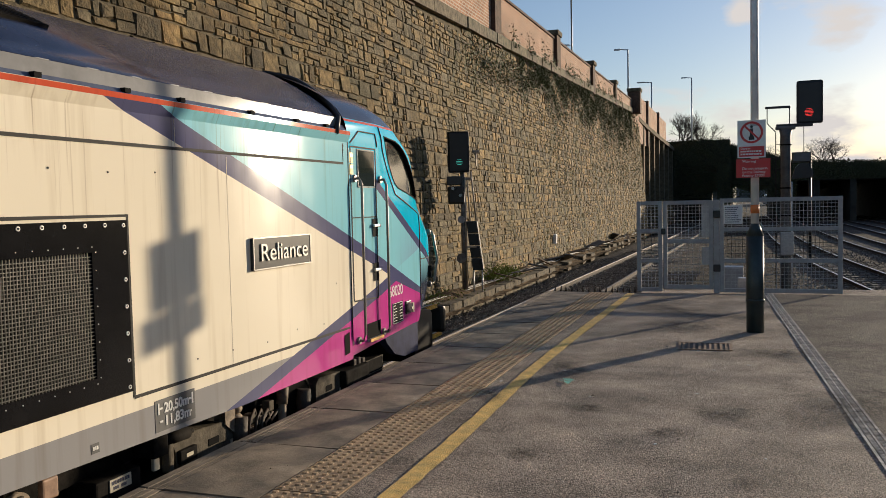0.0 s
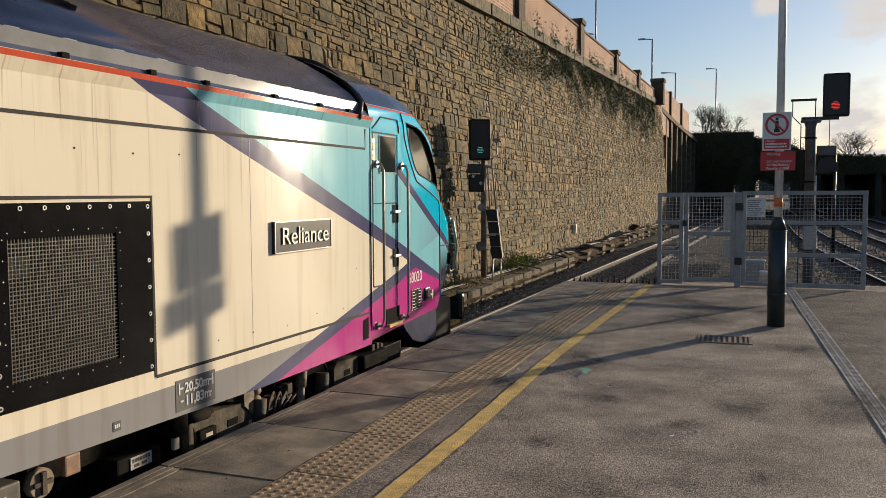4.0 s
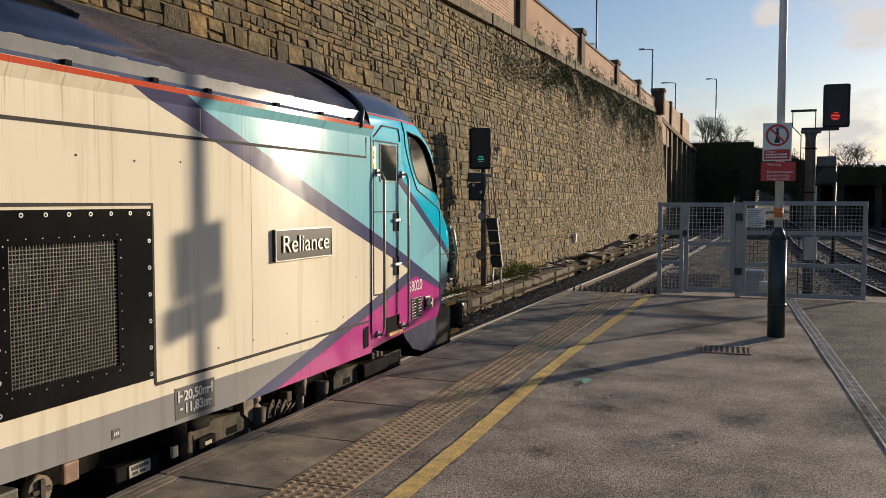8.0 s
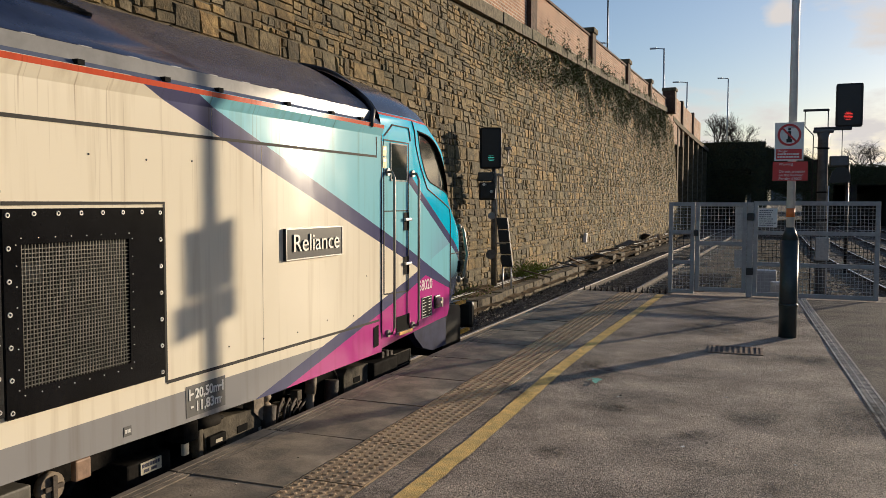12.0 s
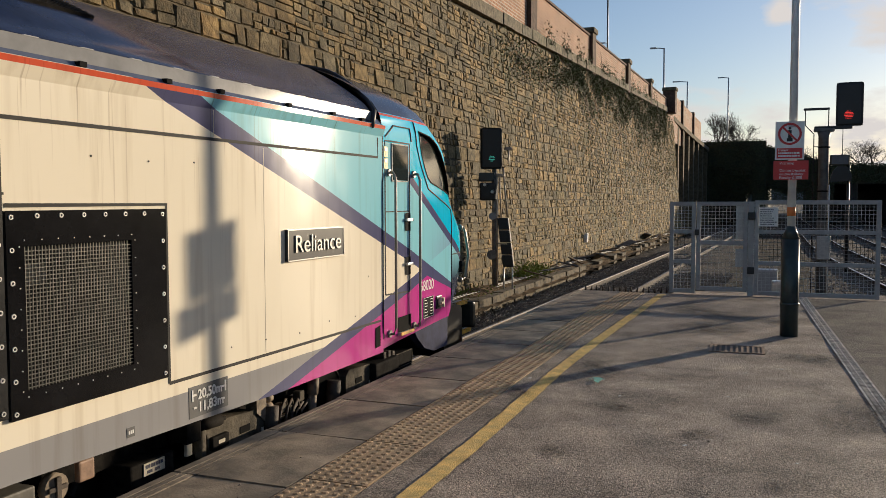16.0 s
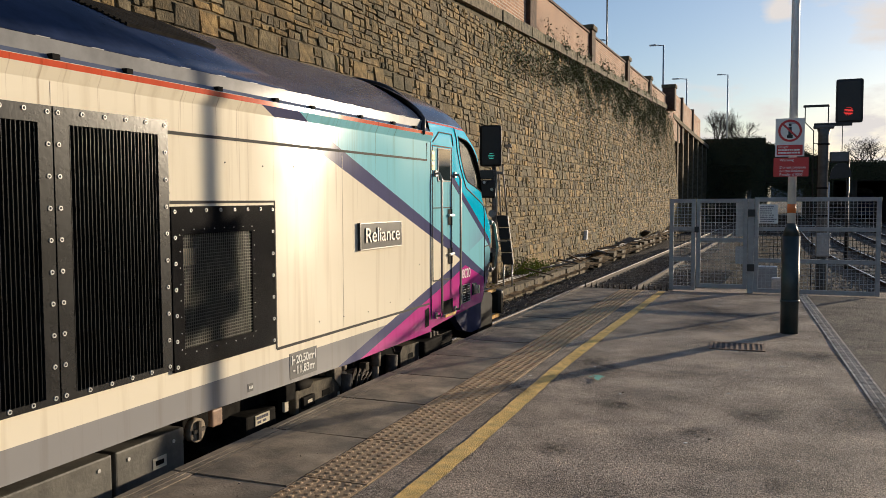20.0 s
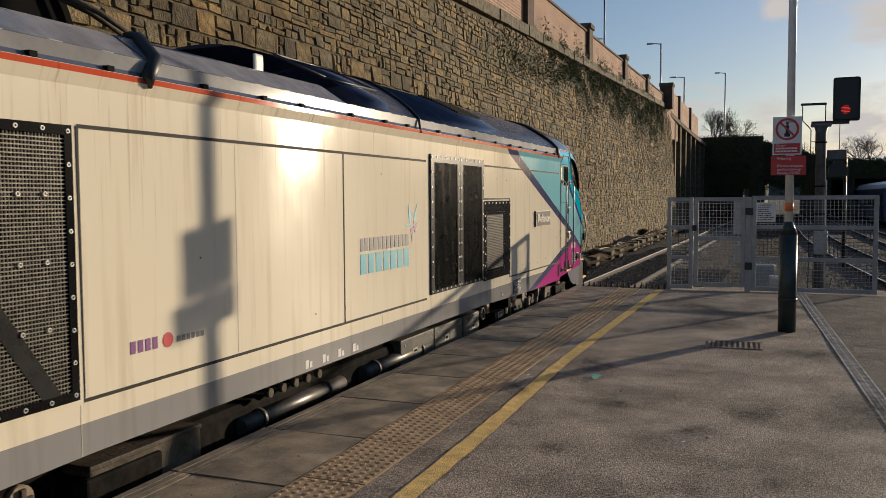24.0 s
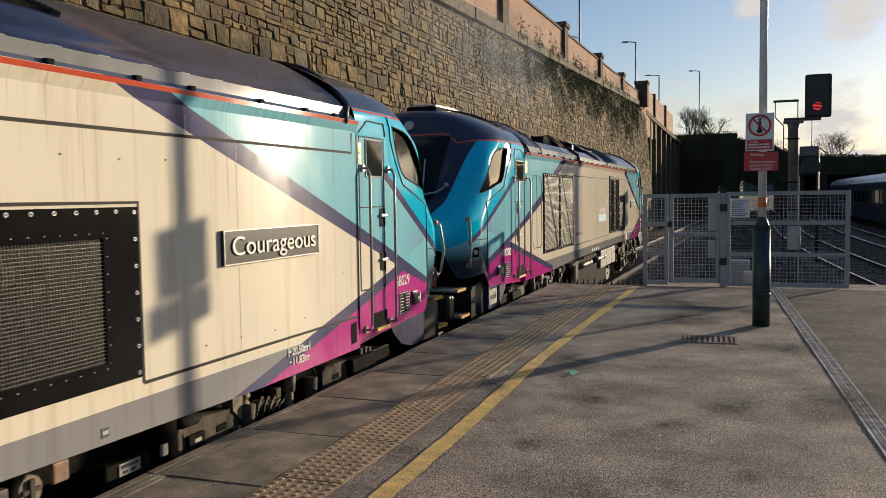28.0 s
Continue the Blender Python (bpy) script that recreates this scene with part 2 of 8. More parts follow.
s_mix.inputs[2].default_value = (0.52, 0.47, 0.42, 1)
sl_.new(s_mul.outputs[0], s_mix.inputs[0])
sl_.new(s_old, s_mix.inputs[1])
sl_.new(s_mix.outputs[0], sp_.inputs["Base Color"])
M_MORTAR = mat("wall_mortar", (0.13, 0.103, 0.062), 0.95, 0, 0.25, 4, 0.8, 20)
M_DARKBRICK = mat("dark_brick", (0.10, 0.055, 0.035), 0.9, 0, 0.25, 5, 0.6, 14)
M_STEEL = mat("galvanised_steel", (0.42, 0.42, 0.43), 0.45, 0.6, 0.1, 14)
M_WIRE = mat("galvanised_wire", (0.46, 0.455, 0.45), 0.5, 0.1, 0.15, 20)
M_GATE = mat("grey_painted_steel", (0.33, 0.325, 0.32), 0.5, 0.0, 0.1, 9, 0.1, 60)
M_RAILTOP = mat("worn_rail_steel", (0.52, 0.48, 0.44), 0.34, 1.0, 0.05, 20)
M_RAILDULL = mat("dull_rail_head", (0.20, 0.165, 0.135), 0.5, 0.5, 0.2, 9)
M_RUNNING = mat("bright_rail_steel", (0.85, 0.82, 0.78), 0.42, 1.0, 0.03, 20)
M_RUST = mat("rusty_rail_steel", (0.045, 0.028, 0.02), 0.85, 0, 0.25, 12, 0.4, 50)
M_SLEEPER = mat("sleeper", (0.17, 0.15, 0.13), 0.9, 0, 0.2, 5, 0.4, 30)
M_CONCRETE = mat("concrete", (0.17, 0.145, 0.115), 0.85, 0, 0.2, 4, 0.4, 30)
M_BLACK = mat("black_paint", (0.012, 0.012, 0.013), 0.45, 0, 0.1, 6)
M_DARKGEAR = mat("grimy_black_metal", (0.012, 0.011, 0.010), 0.8, 0.0, 0.35, 9, 0.1, 60, (0.016, 0.014, 0.012), spec=0.06)
M_WHITE = mat("white_paint", (0.75, 0.74, 0.72), 0.45, 0, 0.06, 8)
M_RED = mat("sign_red", (0.55, 0.03, 0.03), 0.4, 0, 0.05, 8)
M_GREENBASE = mat("dark_green_paint", (0.025, 0.04, 0.04), 0.4, 0, 0.2, 8)
M_ORANGE = mat("orange_band", (0.75, 0.20, 0.05), 0.5, 0, 0.05, 8)
M_PLATE = mat("enamel_black", (0.02, 0.02, 0.022), 0.3, 0, 0.1, 8)
M_SILVER = mat("cast_metal", (0.36, 0.345, 0.32), 0.4, 0.5, 0.05, 20)


# ---- shapes ----
def part(name, bm, material, parent=None, label="", smooth=False):
    """Links a bmesh as one mesh object, under a thing or a part when one is given."""
    me = bpy.data.meshes.new(name)
    if smooth:
        for f in bm.faces:
            f.smooth = True
    bm.normal_update()
    bm.to_mesh(me)
    bm.free()
    for mm in (material if isinstance(material, (list, tuple)) else [material]):
        me.materials.append(mm)
    ob = new(name, me)
    if parent is not None:
        ob.parent = parent
    if label:
        ob["label"] = label
    return ob


def thing(name, label, category, group="", kind="", at=None):
    ob = new(name)
    ob.empty_display_size = 0.2
    if at is not None:
        ob.matrix_world = at
    return tagged(ob, label, category, group, kind)


def box(bm, x0, x1, y0, y1, z0, z1, bev=0.0, mi=0, m=None):
    b2 = bm if not bev else bmesh.new()
    vs = [b2.verts.new((x, y, z)) for z in (z0, z1) for y in (y0, y1) for x in (x0, x1)]
    fs = []
    for q in ((0, 2, 3, 1), (4, 5, 7, 6), (0, 1, 5, 4), (2, 6, 7, 3), (0, 4, 6, 2), (1, 3, 7, 5)):
        f = b2.faces.new([vs[i] for i in q])
        f.material_index = mi
        fs.append(f)
    if bev:
        bmesh.ops.bevel(b2, geom=b2.edges[:], offset=bev, segments=2, affect="EDGES", profile=0.6)
        for f in b2.faces:
            f.material_index = mi
        vs = add_bm(bm, b2)
    if m is not None:
        for v in vs:
            v.co = m @ v.co
    return vs


def add_bm(bm, b2):
    mp_ = {v: bm.verts.new(v.co) for v in b2.verts}
    for f in b2.faces:
        try:
            g = bm.faces.new([mp_[v] for v in f.verts])
            g.material_index, g.smooth = f.material_index, f.smooth
        except ValueError:
            pass
    b2.free()
    return list(mp_.values())


def cbox(x0, x1, y0, y1, z0, z1, bev=0.0):
    bm = bmesh.new()
    box(bm, x0, x1, y0, y1, z0, z1, bev)
    return bm


def tube(bm, pts, r, sides=8, mi=0, cap=True, radii=None):
    """A round bar along points."""
    pts = [Vector(p) for p in pts]
    rings = []
    for i, p in enumerate(pts):
        a = pts[max(0, i - 1)]
        b = pts[min(len(pts) - 1, i + 1)]
        d = (b - a).normalized()
        up = Vector((0, 0, 1)) if abs(d.z) < 0.9 else Vector((1, 0, 0))
        s = d.cross(up).normalized()
        w = s.cross(d)
        rr = radii[i] if radii else r
        rings.append([bm.verts.new(p + rr * (math.cos(k * 2 * math.pi / sides) * s + math.sin(k * 2 * math.pi / sides) * w)) for k in range(sides)])
    for a, b in zip(rings, rings[1:]):
        for k in range(sides):
            f = bm.faces.new([a[k], a[(k + 1) % sides], b[(k + 1) % sides], b[k]])
            f.smooth, f.material_index = True, mi
    if cap:
        bm.faces.new(rings[0][::-1]).material_index = mi
        bm.faces.new(rings[-1]).material_index = mi


def disc(bm, c, r, axis, h, sides=20, mi=0, r2=None):
    """A short cylinder from c along axis."""
    c, axis = Vector(c), Vector(axis).normalized()
    tube(bm, [c, c + axis * h], r, sides, mi, True, [r, r if r2 is None else r2])


def prism(bm, poly, x0, x1, mi=0):
    """A (y, z) outline drawn through from x0 to x1."""
    a = [bm.verts.new((x0, y, z)) for y, z in poly]
    b = [bm.verts.new((x1, y, z)) for y, z in poly]
    fs = [bm.faces.new(a[::-1]), bm.faces.new(b)]
    for k in range(len(poly)):
        fs.append(bm.faces.new([a[k], a[(k + 1) % len(poly)], b[(k + 1) % len(poly)], b[k]]))
    for f in fs:
        f.material_index = mi


def text_mesh(name, body, size, depth, m, material, parent=None, align="LEFT", label="", width=None, bold=0.0):
    """Raised lettering as a mesh; m lays the text's plane into the space of its parent."""
    cu = bpy.data.curves.new(name, "FONT")
    cu.body, cu.size, cu.extrude, cu.align_x, cu.offset = body, size, depth, align, bold
    ob = bpy.data.objects.new(name, cu)
    scene.collection.objects.link(ob)
    dg = bpy.context.evaluated_depsgraph_get()
    me = bpy.data.meshes.new_from_object(ob.evaluated_get(dg))
    bpy.data.objects.remove(ob)
    xs = [v.co.x for v in me.vertices]
    if width and xs:
        k = width / (max(xs) - min(xs))
        for v in me.vertices:
            v.co.x *= k
    me.transform(m)
    me.materials.clear()
    me.materials.append(material)
    o = new(name, me)
    o.parent = parent
    if label:
        o["label"] = label
    return o


# text facing +x (reads along +y), and text facing -y (reads along +x)
def face_x(x, y, z):
    return Matrix.Translation((x, y, z)) @ Matrix(((0, 0, 1, 0), (1, 0, 0, 0), (0, 1, 0, 0), (0, 0, 0, 1)))


def face_y(x, y, z):
    return Matrix.Translation((x, y, z)) @ Matrix(((1, 0, 0, 0), (0, 0, -1, 0), (0, 1, 0, 0), (0, 0, 0, 1)))


# ---- locomotives ----
C_CREAM, C_TURQ, C_BLUE = (0.90, 0.815, 0.645), (0.28, 0.65, 0.75), (0.0, 0.55, 0.83)
C_STRIPE, C_PINK, C_GREY, C_NAVY = (0.088, 0.090, 0.185), (0.56, 0.045, 0.29), (0.32, 0.312, 0.308), (0.030, 0.040, 0.072)
C_ROOF, C_CABROOF = (0.105, 0.120, 0.170), (0.042, 0.052, 0.088)


def livery():
    """The painted livery: straight-edged bands laid out along the body and up it."""
    m = bpy.data.materials.new("livery_paint")
    m.use_nodes = True
    n, l = m.node_tree.nodes, m.node_tree.links
    p = n["Principled BSDF"]
    co = n.new("ShaderNodeTexCoord")
    sp = n.new("ShaderNodeSeparateXYZ")
    l.new(co.outputs["Object"], sp.inputs[0])

    def op(kind, a, b=None, c=None):
        q = n.new("ShaderNodeMath")
        q.operation = kind
        for i, v in enumerate((a, b, c)):
            if v is None:
                continue
            if isinstance(v, (int, float)):
                q.inputs[i].default_value = v
            else:
                l.new(v, q.inputs[i])
        return q.outputs[0]

    yy, zz, xx = op("ABSOLUTE", sp.outputs[1]), sp.outputs[2], op("ABSOLUTE", sp.outputs[0])

    def line(z0, slope, u0):
        return op("ADD", op("MULTIPLY", op("SUBTRACT", yy, u0), slope), z0)

    def over(v):
        return op("GREATER_THAN", zz, v)

    def under(v):
        return op("LESS_THAN", zz, v)

    def both(*vs):
        out = vs[0]
        for v in vs[1:]:
            out = op("MULTIPLY", out, v)
        return out

    def past(u):
        return op("GREATER_THAN", yy, u)

    def paint(below, col, mask):
        q = n.new("ShaderNodeMixRGB")
        if isinstance(mask, (int, float)):
            q.inputs[0].default_value = mask
        else:
            l.new(mask, q.inputs[0])
        if isinstance(below, tuple):
            q.inputs[1].default_value = (*below, 1)
        else:
            l.new(below, q.inputs[1])
        if isinstance(col, tuple):
            q.inputs[2].default_value = (*col, 1)
        else:
            l.new(col, q.inputs[2])
        return q.outputs[0]

    rear = op("LESS_THAN", sp.outputs[1], 0.0)

    def ends(front, back):
        """One edge at the front end, another at the rear."""
        return op("ADD", op("MULTIPLY", back, rear), op("MULTIPLY", front, op("SUBTRACT", 1.0, rear)))

    def highest(*vs):
        out = vs[0]
        for v in vs[1:]:
            out = op("MAXIMUM", out, v)
        return out

    a_up = ends(line(2.245, -0.348, 4.49), highest(line(2.19, -0.385, 4.474), line(1.607, -0.323, 5.963), line(1.175, -0.283, 7.3)))
    a_lo = ends(line(2.225, -0.335, 4.06), highest(line(2.20, -0.385, 4.02), line(1.447, -0.288, 5.97), line(1.155, -0.253, 6.98)))
    b_up = ends(line(0.865, 0.235, 8.1), line(0.872, 0.207, 8.1))
    pink = op("MINIMUM", ends(line(0.785, 0.228, 8.26), line(0.80, 0.205, 8.2)), line(0.80, -0.27, 8.26))
    c_up = ends(line(1.80, -0.52, 7.88), line(1.815, -0.483, 7.88))
    c_lo = ends(line(1.70, -0.52, 7.88), line(1.735, -0.483, 7.88))
    col = paint(C_CREAM, C_GREY, under(0.40))
    col = paint(col, C_TURQ, over(a_up))
    col = paint(col, C_STRIPE, both(over(a_lo), under(a_up)))
    col = paint(col, C_STRIPE, both(under(b_up), under(a_up), past(5.2)))
    col = paint(col, C_PINK, both(under(pink), past(5.3), op("LESS_THAN", yy, 9.06)))
    col = paint(col, C_STRIPE, both(over(c_lo), past(7.78), op("LESS_THAN", yy, 9.62)))
    col = paint(col, C_BLUE, both(over(c_up), past(7.78)))
    col = paint(col, C_BLUE, both(over(2.10), past(7.2)))
    # turquoise runs through lilac into navy towards the lower corner of the nose
    def ramped(v):
        w = n.new("ShaderNodeClamp")
        l.new(v, w.inputs[0])
        return w.outputs[0]

    lilac = both(ramped(op("MULTIPLY", op("SUBTRACT", yy, 8.25), 1.2)), ramped(op("MULTIPLY", op("SUBTRACT", 1.42, zz), 1.9)))
    col = paint(col, (0.27, 0.34, 0.52), both(lilac, under(c_lo), over(b_up)))
    fade = op("MULTIPLY", op("SUBTRACT", 1.02, zz), 2.9)
    q = n.new("ShaderNodeClamp")
    l.new(fade, q.inputs[0])
    col = paint(col, C_NAVY, both(q.outputs[0], past(9.08), over(pink)))
    # the dark mask round the windscreen, and the orange line over it
    mask_w = op("MINIMUM", op("ADD", op("MULTIPLY", op("SUBTRACT", zz, 1.24), 0.75), 0.665), op("ADD", op("MULTIPLY", op("SUBTRACT", zz, 1.51), 0.24), 0.855))
    mask_w = op("MAXIMUM", mask_w, op("MULTIPLY", op("SUBTRACT", zz, 2.22), 9.0))
    col = paint(col, C_NAVY, both(op("LESS_THAN", xx, mask_w), over(1.24), past(8.2)))
    at_cab = past(7.2)
    on_body = op("SUBTRACT", 1.0, at_cab)
    col = paint(col, (0.62, 0.10, 0.045), both(over(2.209), under(2.241), on_body))
    col = paint(col, C_ROOF, both(over(2.245), on_body))
    col = paint(col, C_CABROOF, both(over(2.372), at_cab))
    step = op("MULTIPLY", op("SUBTRACT", op("MINIMUM", op("MAXIMUM", xx, 0.60), 0.80), 0.60), 0.70)
    brow = op("SUBTRACT", 2.455, step)
    brow = op("MAXIMUM", op("MINIMUM", brow, 2.455), op("ADD", op("MULTIPLY", op("SUBTRACT", xx, 0.80), 0.13), 2.315))
    brow = op("MINIMUM", brow, op("MAXIMUM", 2.355, op("SUBTRACT", 2.455, step)))
    col = paint(col, (0.62, 0.10, 0.045), both(over(op("SUBTRACT", brow, 0.012)), under(op("ADD", brow, 0.012)), at_cab))
    # run-off streaks and grime
    mp2 = n.new("ShaderNodeMapping")
    mp2.inputs["Scale"].default_value = (6, 6, 0.35)
    l.new(co.outputs["Object"], mp2.inputs["Vector"])
    st = n.new("ShaderNodeTexNoise")
    st.inputs["Scale"].default_value = 2.2
    st.inputs["Detail"].default_value = 5
    l.new(mp2.outputs[0], st.inputs["Vector"])
    rs = n.new("ShaderNodeValToRGB")
    rs.color_ramp.elements[0].position, rs.color_ramp.elements[1].position = 0.28, 0.48
    rs.color_ramp.elements[0].color, rs.color_ramp.elements[1].color = (0.66, 0.60, 0.52, 1), (1, 1, 1, 1)
    l.new(st.outputs["Fac"], rs.inputs[0])
    br = n.new("ShaderNodeTexNoise")
    br.inputs["Scale"].default_value = 0.9
    br.inputs["Detail"].default_value = 6
    l.new(co.outputs["Object"], br.inputs["Vector"])
    amt = n.new("ShaderNodeMath")
    amt.operation = "MULTIPLY"
    amt.inputs[1].default_value = 0.75
    l.new(br.outputs["Fac"], amt.inputs[0])
    dm = n.new("ShaderNodeMixRGB")
    dm.blend_type = "MULTIPLY"
    l.new(amt.outputs[0], dm.inputs[0])
    l.new(col, dm.inputs[1])
    l.new(rs.outputs[0], dm.inputs[2])
    # thin dark drips below the eaves
    mp3 = n.new("ShaderNodeMapping")
    mp3.inputs["Scale"].default_value = (1, 24, 0.5)
    l.new(co.outputs["Object"], mp3.inputs["Vector"])
    dn = n.new("ShaderNodeTexNoise")
    dn.inputs["Scale"].default_value = 1.6
    dn.inputs["Detail"].default_value = 3
    l.new(mp3.outputs[0], dn.inputs["Vector"])
    dr_ = n.new("ShaderNodeValToRGB")
    dr_.color_ramp.elements[0].position, dr_.color_ramp.elements[1].position = 0.62, 0.74
    l.new(dn.outputs["Fac"], dr_.inputs[0])
    reach = op("MULTIPLY", op("SUBTRACT", zz, 1.2), 0.9)
    rc = n.new("ShaderNodeClamp")
    l.new(reach, rc.inputs[0])
    drip = n.new("ShaderNodeMixRGB")
    drip.blend_type = "MULTIPLY"
    drip.inputs[2].default_value = (0.52, 0.44, 0.36, 1)
    l.new(both(dr_.outputs[0], rc.outputs[0], under(2.245), on_body), drip.inputs[0])
    l.new(dm.outputs[0], drip.inputs[1])
    l.new(drip.outputs[0], p.inputs["Base Color"])
    p.inputs["Specular IOR Level"].default_value = 0.36
    # fine wash marks run along the body and draw highlights out upwards and downwards
    tg = n.new("ShaderNodeTangent")
    tg.direction_type, tg.axis = "RADIAL", "Z"
    l.new(tg.outputs[0], p.inputs["Tangent"])
    p.inputs["Anisotropic"].default_value = 0.96
    p.inputs["Anisotropic Rotation"].default_value = 0.25
    rg = op("ADD", op("MULTIPLY", br.outputs["Fac"], 0.12), 0.05)
    l.new(rg, p.inputs["Roughness"])
    bp = n.new("ShaderNodeBump")
    bp.inputs["Strength"].default_value = 0.08
    bp.inputs["Distance"].default_value = 0.03
    w2 = n.new("ShaderNodeTexNoise")
    w2.inputs["Scale"].default_value = 1.6
    w2.inputs["Detail"].default_value = 2
    l.new(co.outputs["Object"], w2.inputs["Vector"])
    l.new(w2.outputs["Fac"], bp.inputs["Height"])
    l.new(bp.outputs[0], p.inputs["Normal"])
    return m


M_LIVERY = livery()
M_ROOF = mat("roof_navy_paint", (0.030, 0.041, 0.082), 0.20, 0.0, 0.16, 2.5, 0.03, 1.6, (0.038, 0.050, 0.095), spec=0.38)
M_ROOFGREY = mat("roof_grey_paint", (0.20, 0.21, 0.235), 0.24, 0.0, 0.2, 2.5, 0.03, 1.6, (0.26, 0.265, 0.28), spec=0.75)
M_STRIP = mat("roof_edge_silver", (0.30, 0.295, 0.285), 0.10, 0.0, 0.16, 1.6, spec=0.15)
# pale grey for the painted glints on the roof strip and the wiper blades
M_GLINT_BLADE = mat("pale_glint_and_blade", (0.50, 0.50, 0.50), 0.5, 0.0, 0.05, 9, spec=0.2)
M_FANRIM = mat("fan_black", (0.014, 0.013, 0.013), 0.35, 0.0, 0.2, 5)
M_COVER = mat("sooty_cover", (0.055, 0.043, 0.035), 0.55, 0.1, 0.35, 3, 0.2, 30)
M_GLASS = mat("cab_glass", (0.02, 0.028, 0.025), 0.04, 0.0, 0.0, spec=0.5)
M_PALEGLASS = mat("reflective_cab_glass", (0.014, 0.018, 0.015), 0.06, 0.0, 0.15, 2.0, spec=0.8)
M_SCREEN = mat("windscreen_glass", (0.006, 0.008, 0.010), 0.08, 0.0, 0.0, spec=0.22)
M_SEAM = mat("panel_gap", (0.02, 0.017, 0.014), 0.8, 0, 0.1, 6)
M_FINESEAM = mat("sheet_seam_cream", (0.66, 0.58, 0.46), 0.6, 0, 0.1, 6)
M_SEAL = mat("rubber_seal", (0.010, 0.010, 0.010), 0.8, 0, 0.05, 6, spec=0.08)
M_MESH = mat("grille_mesh", (0.12, 0.112, 0.096), 0.5, 0.2, 0.2, 20)
M_SLAT = mat("radiator_mesh", (0.19, 0.172, 0.135), 0.5, 0.1, 0.25, 12)
# near-black: painted shade in openings, and the colour of some black parts
M_SHADE_BLACK = mat("shade_and_black_parts", (0.004, 0.004, 0.004), 0.9, 0, 0.1, 6, spec=0.1)
M_BUFF = mat("buffer_black", (0.022, 0.021, 0.019), 0.32, 0, 0.3, 6, spec=0.4)
M_FRAME = mat("grille_frame_black", (0.020, 0.020, 0.020), 0.24, 0, 0.3, 5.0, 0.03, 40.0, spec=0.5)
M_BLACKFRAME = mat("grille_rim_black", (0.007, 0.007, 0.008), 0.15, 0, 0.3, 3.0, spec=0.22)
M_BOLT = mat("bolt_steel", (0.60, 0.58, 0.55), 0.5, 0.3, 0.1, 30)
M_HAND = mat("handrail_steel", (0.27, 0.245, 0.21), 0.4, 0.2, 0.1, 30)
M_LET = mat("white_lettering", (0.78, 0.76, 0.72), 0.5, 0, 0.05, 9)
M_LETPINK = mat("pale_pink_lettering", (0.72, 0.50, 0.60), 0.5, 0, 0.05, 9)
M_TEAL = mat("teal_print", (0.0, 0.34, 0.46), 0.5, 0, 0.05, 9)
M_PURPLE = mat("purple_print", (0.20, 0.03, 0.22), 0.5, 0, 0.05, 9)
M_PRED = mat("red_print", (0.6, 0.02, 0.04), 0.5, 0, 0.05, 9)
M_DARKPRINT = mat("grey_print", (0.06, 0.06, 0.09), 0.5, 0, 0.05, 9)
M_MARK = mat("dark_grey_panel", (0.10, 0.098, 0.095), 0.5, 0, 0.1, 9)
M_CREAMPLATE = mat("builder_plate", (0.62, 0.55, 0.42), 0.45, 0, 0.1, 9)
M_YPLATE = mat("warning_yellow", (0.62, 0.46, 0.06), 0.5, 0, 0.1, 12)
M_WHEEL = mat("wheel_steel", (0.07, 0.06, 0.055), 0.55, 0.5, 0.3, 9, 0.2, 40)
M_GRUBBY = mat("dusty_brown_metal", (0.07, 0.052, 0.038), 0.75, 0.0, 0.3, 7, 0.3, 40)
M_STEELPALE = mat("dull_cylinder", (0.12, 0.11, 0.10), 0.4, 0.3, 0.2, 9)
M_BEAM = mat("dusty_grey_steel", (0.075, 0.063, 0.046), 0.7, 0.0, 0.3, 5, 0.3, 50, (0.12, 0.10, 0.072), spec=0.15)
M_PANEL = mat("dull_grey_panel", (0.13, 0.12, 0.10), 0.6, 0.0, 0.25, 4, 0.1, 40)
M_BRACKET = mat("dusty_tan_metal", (0.26, 0.20, 0.14), 0.7, 0.0, 0.3, 7, 0.2, 40)
M_PINKISH = mat("worn_brown_pouch", (0.34, 0.21, 0.14), 0.6, 0, 0.2, 9)
M_LENS = mat("lamp_lens", (0.55, 0.55, 0.52), 0.1, 0.0, 0.0, spec=0.9)
M_NOSING = mat("worn_orange_nosing", (0.70, 0.35, 0.03), 0.6, 0, 0.25, 14)
M_TREAD = mat("tread_plate", (0.40, 0.39, 0.36), 0.55, 0.0, 0.25, 30, 0.6, 90)

HALF = 1.345
# the cab's skin, by height: how far the nose reaches, the depth and squareness of its corner, and the half width
NOSE = [(0.10, 9.40), (0.28, 9.56), (0.5, 9.74), (0.8, 9.885), (1.2, 9.90), (1.4, 9.715), (1.55, 9.55), (1.8, 9.365), (2.07, 9.15), (2.3, 8.95), (2.5, 8.76), (2.65, 8.70), (2.76, 8.66), (2.84, 8.49), (2.88, 8.16), (2.905, 7.46)]
CORNER = [(0.6, 0.685), (1.25, 0.745), (1.55, 0.765), (1.8, 0.51), (2.1, 0.28), (2.35, 0.63), (2.7, 0.755)]
SQUARE = [(0.6, 0.31), (1.25, 0.315), (1.55, 0.35), (1.8, 0.34), (2.1, 0.33), (2.35, 0.42), (2.7, 0.50)]
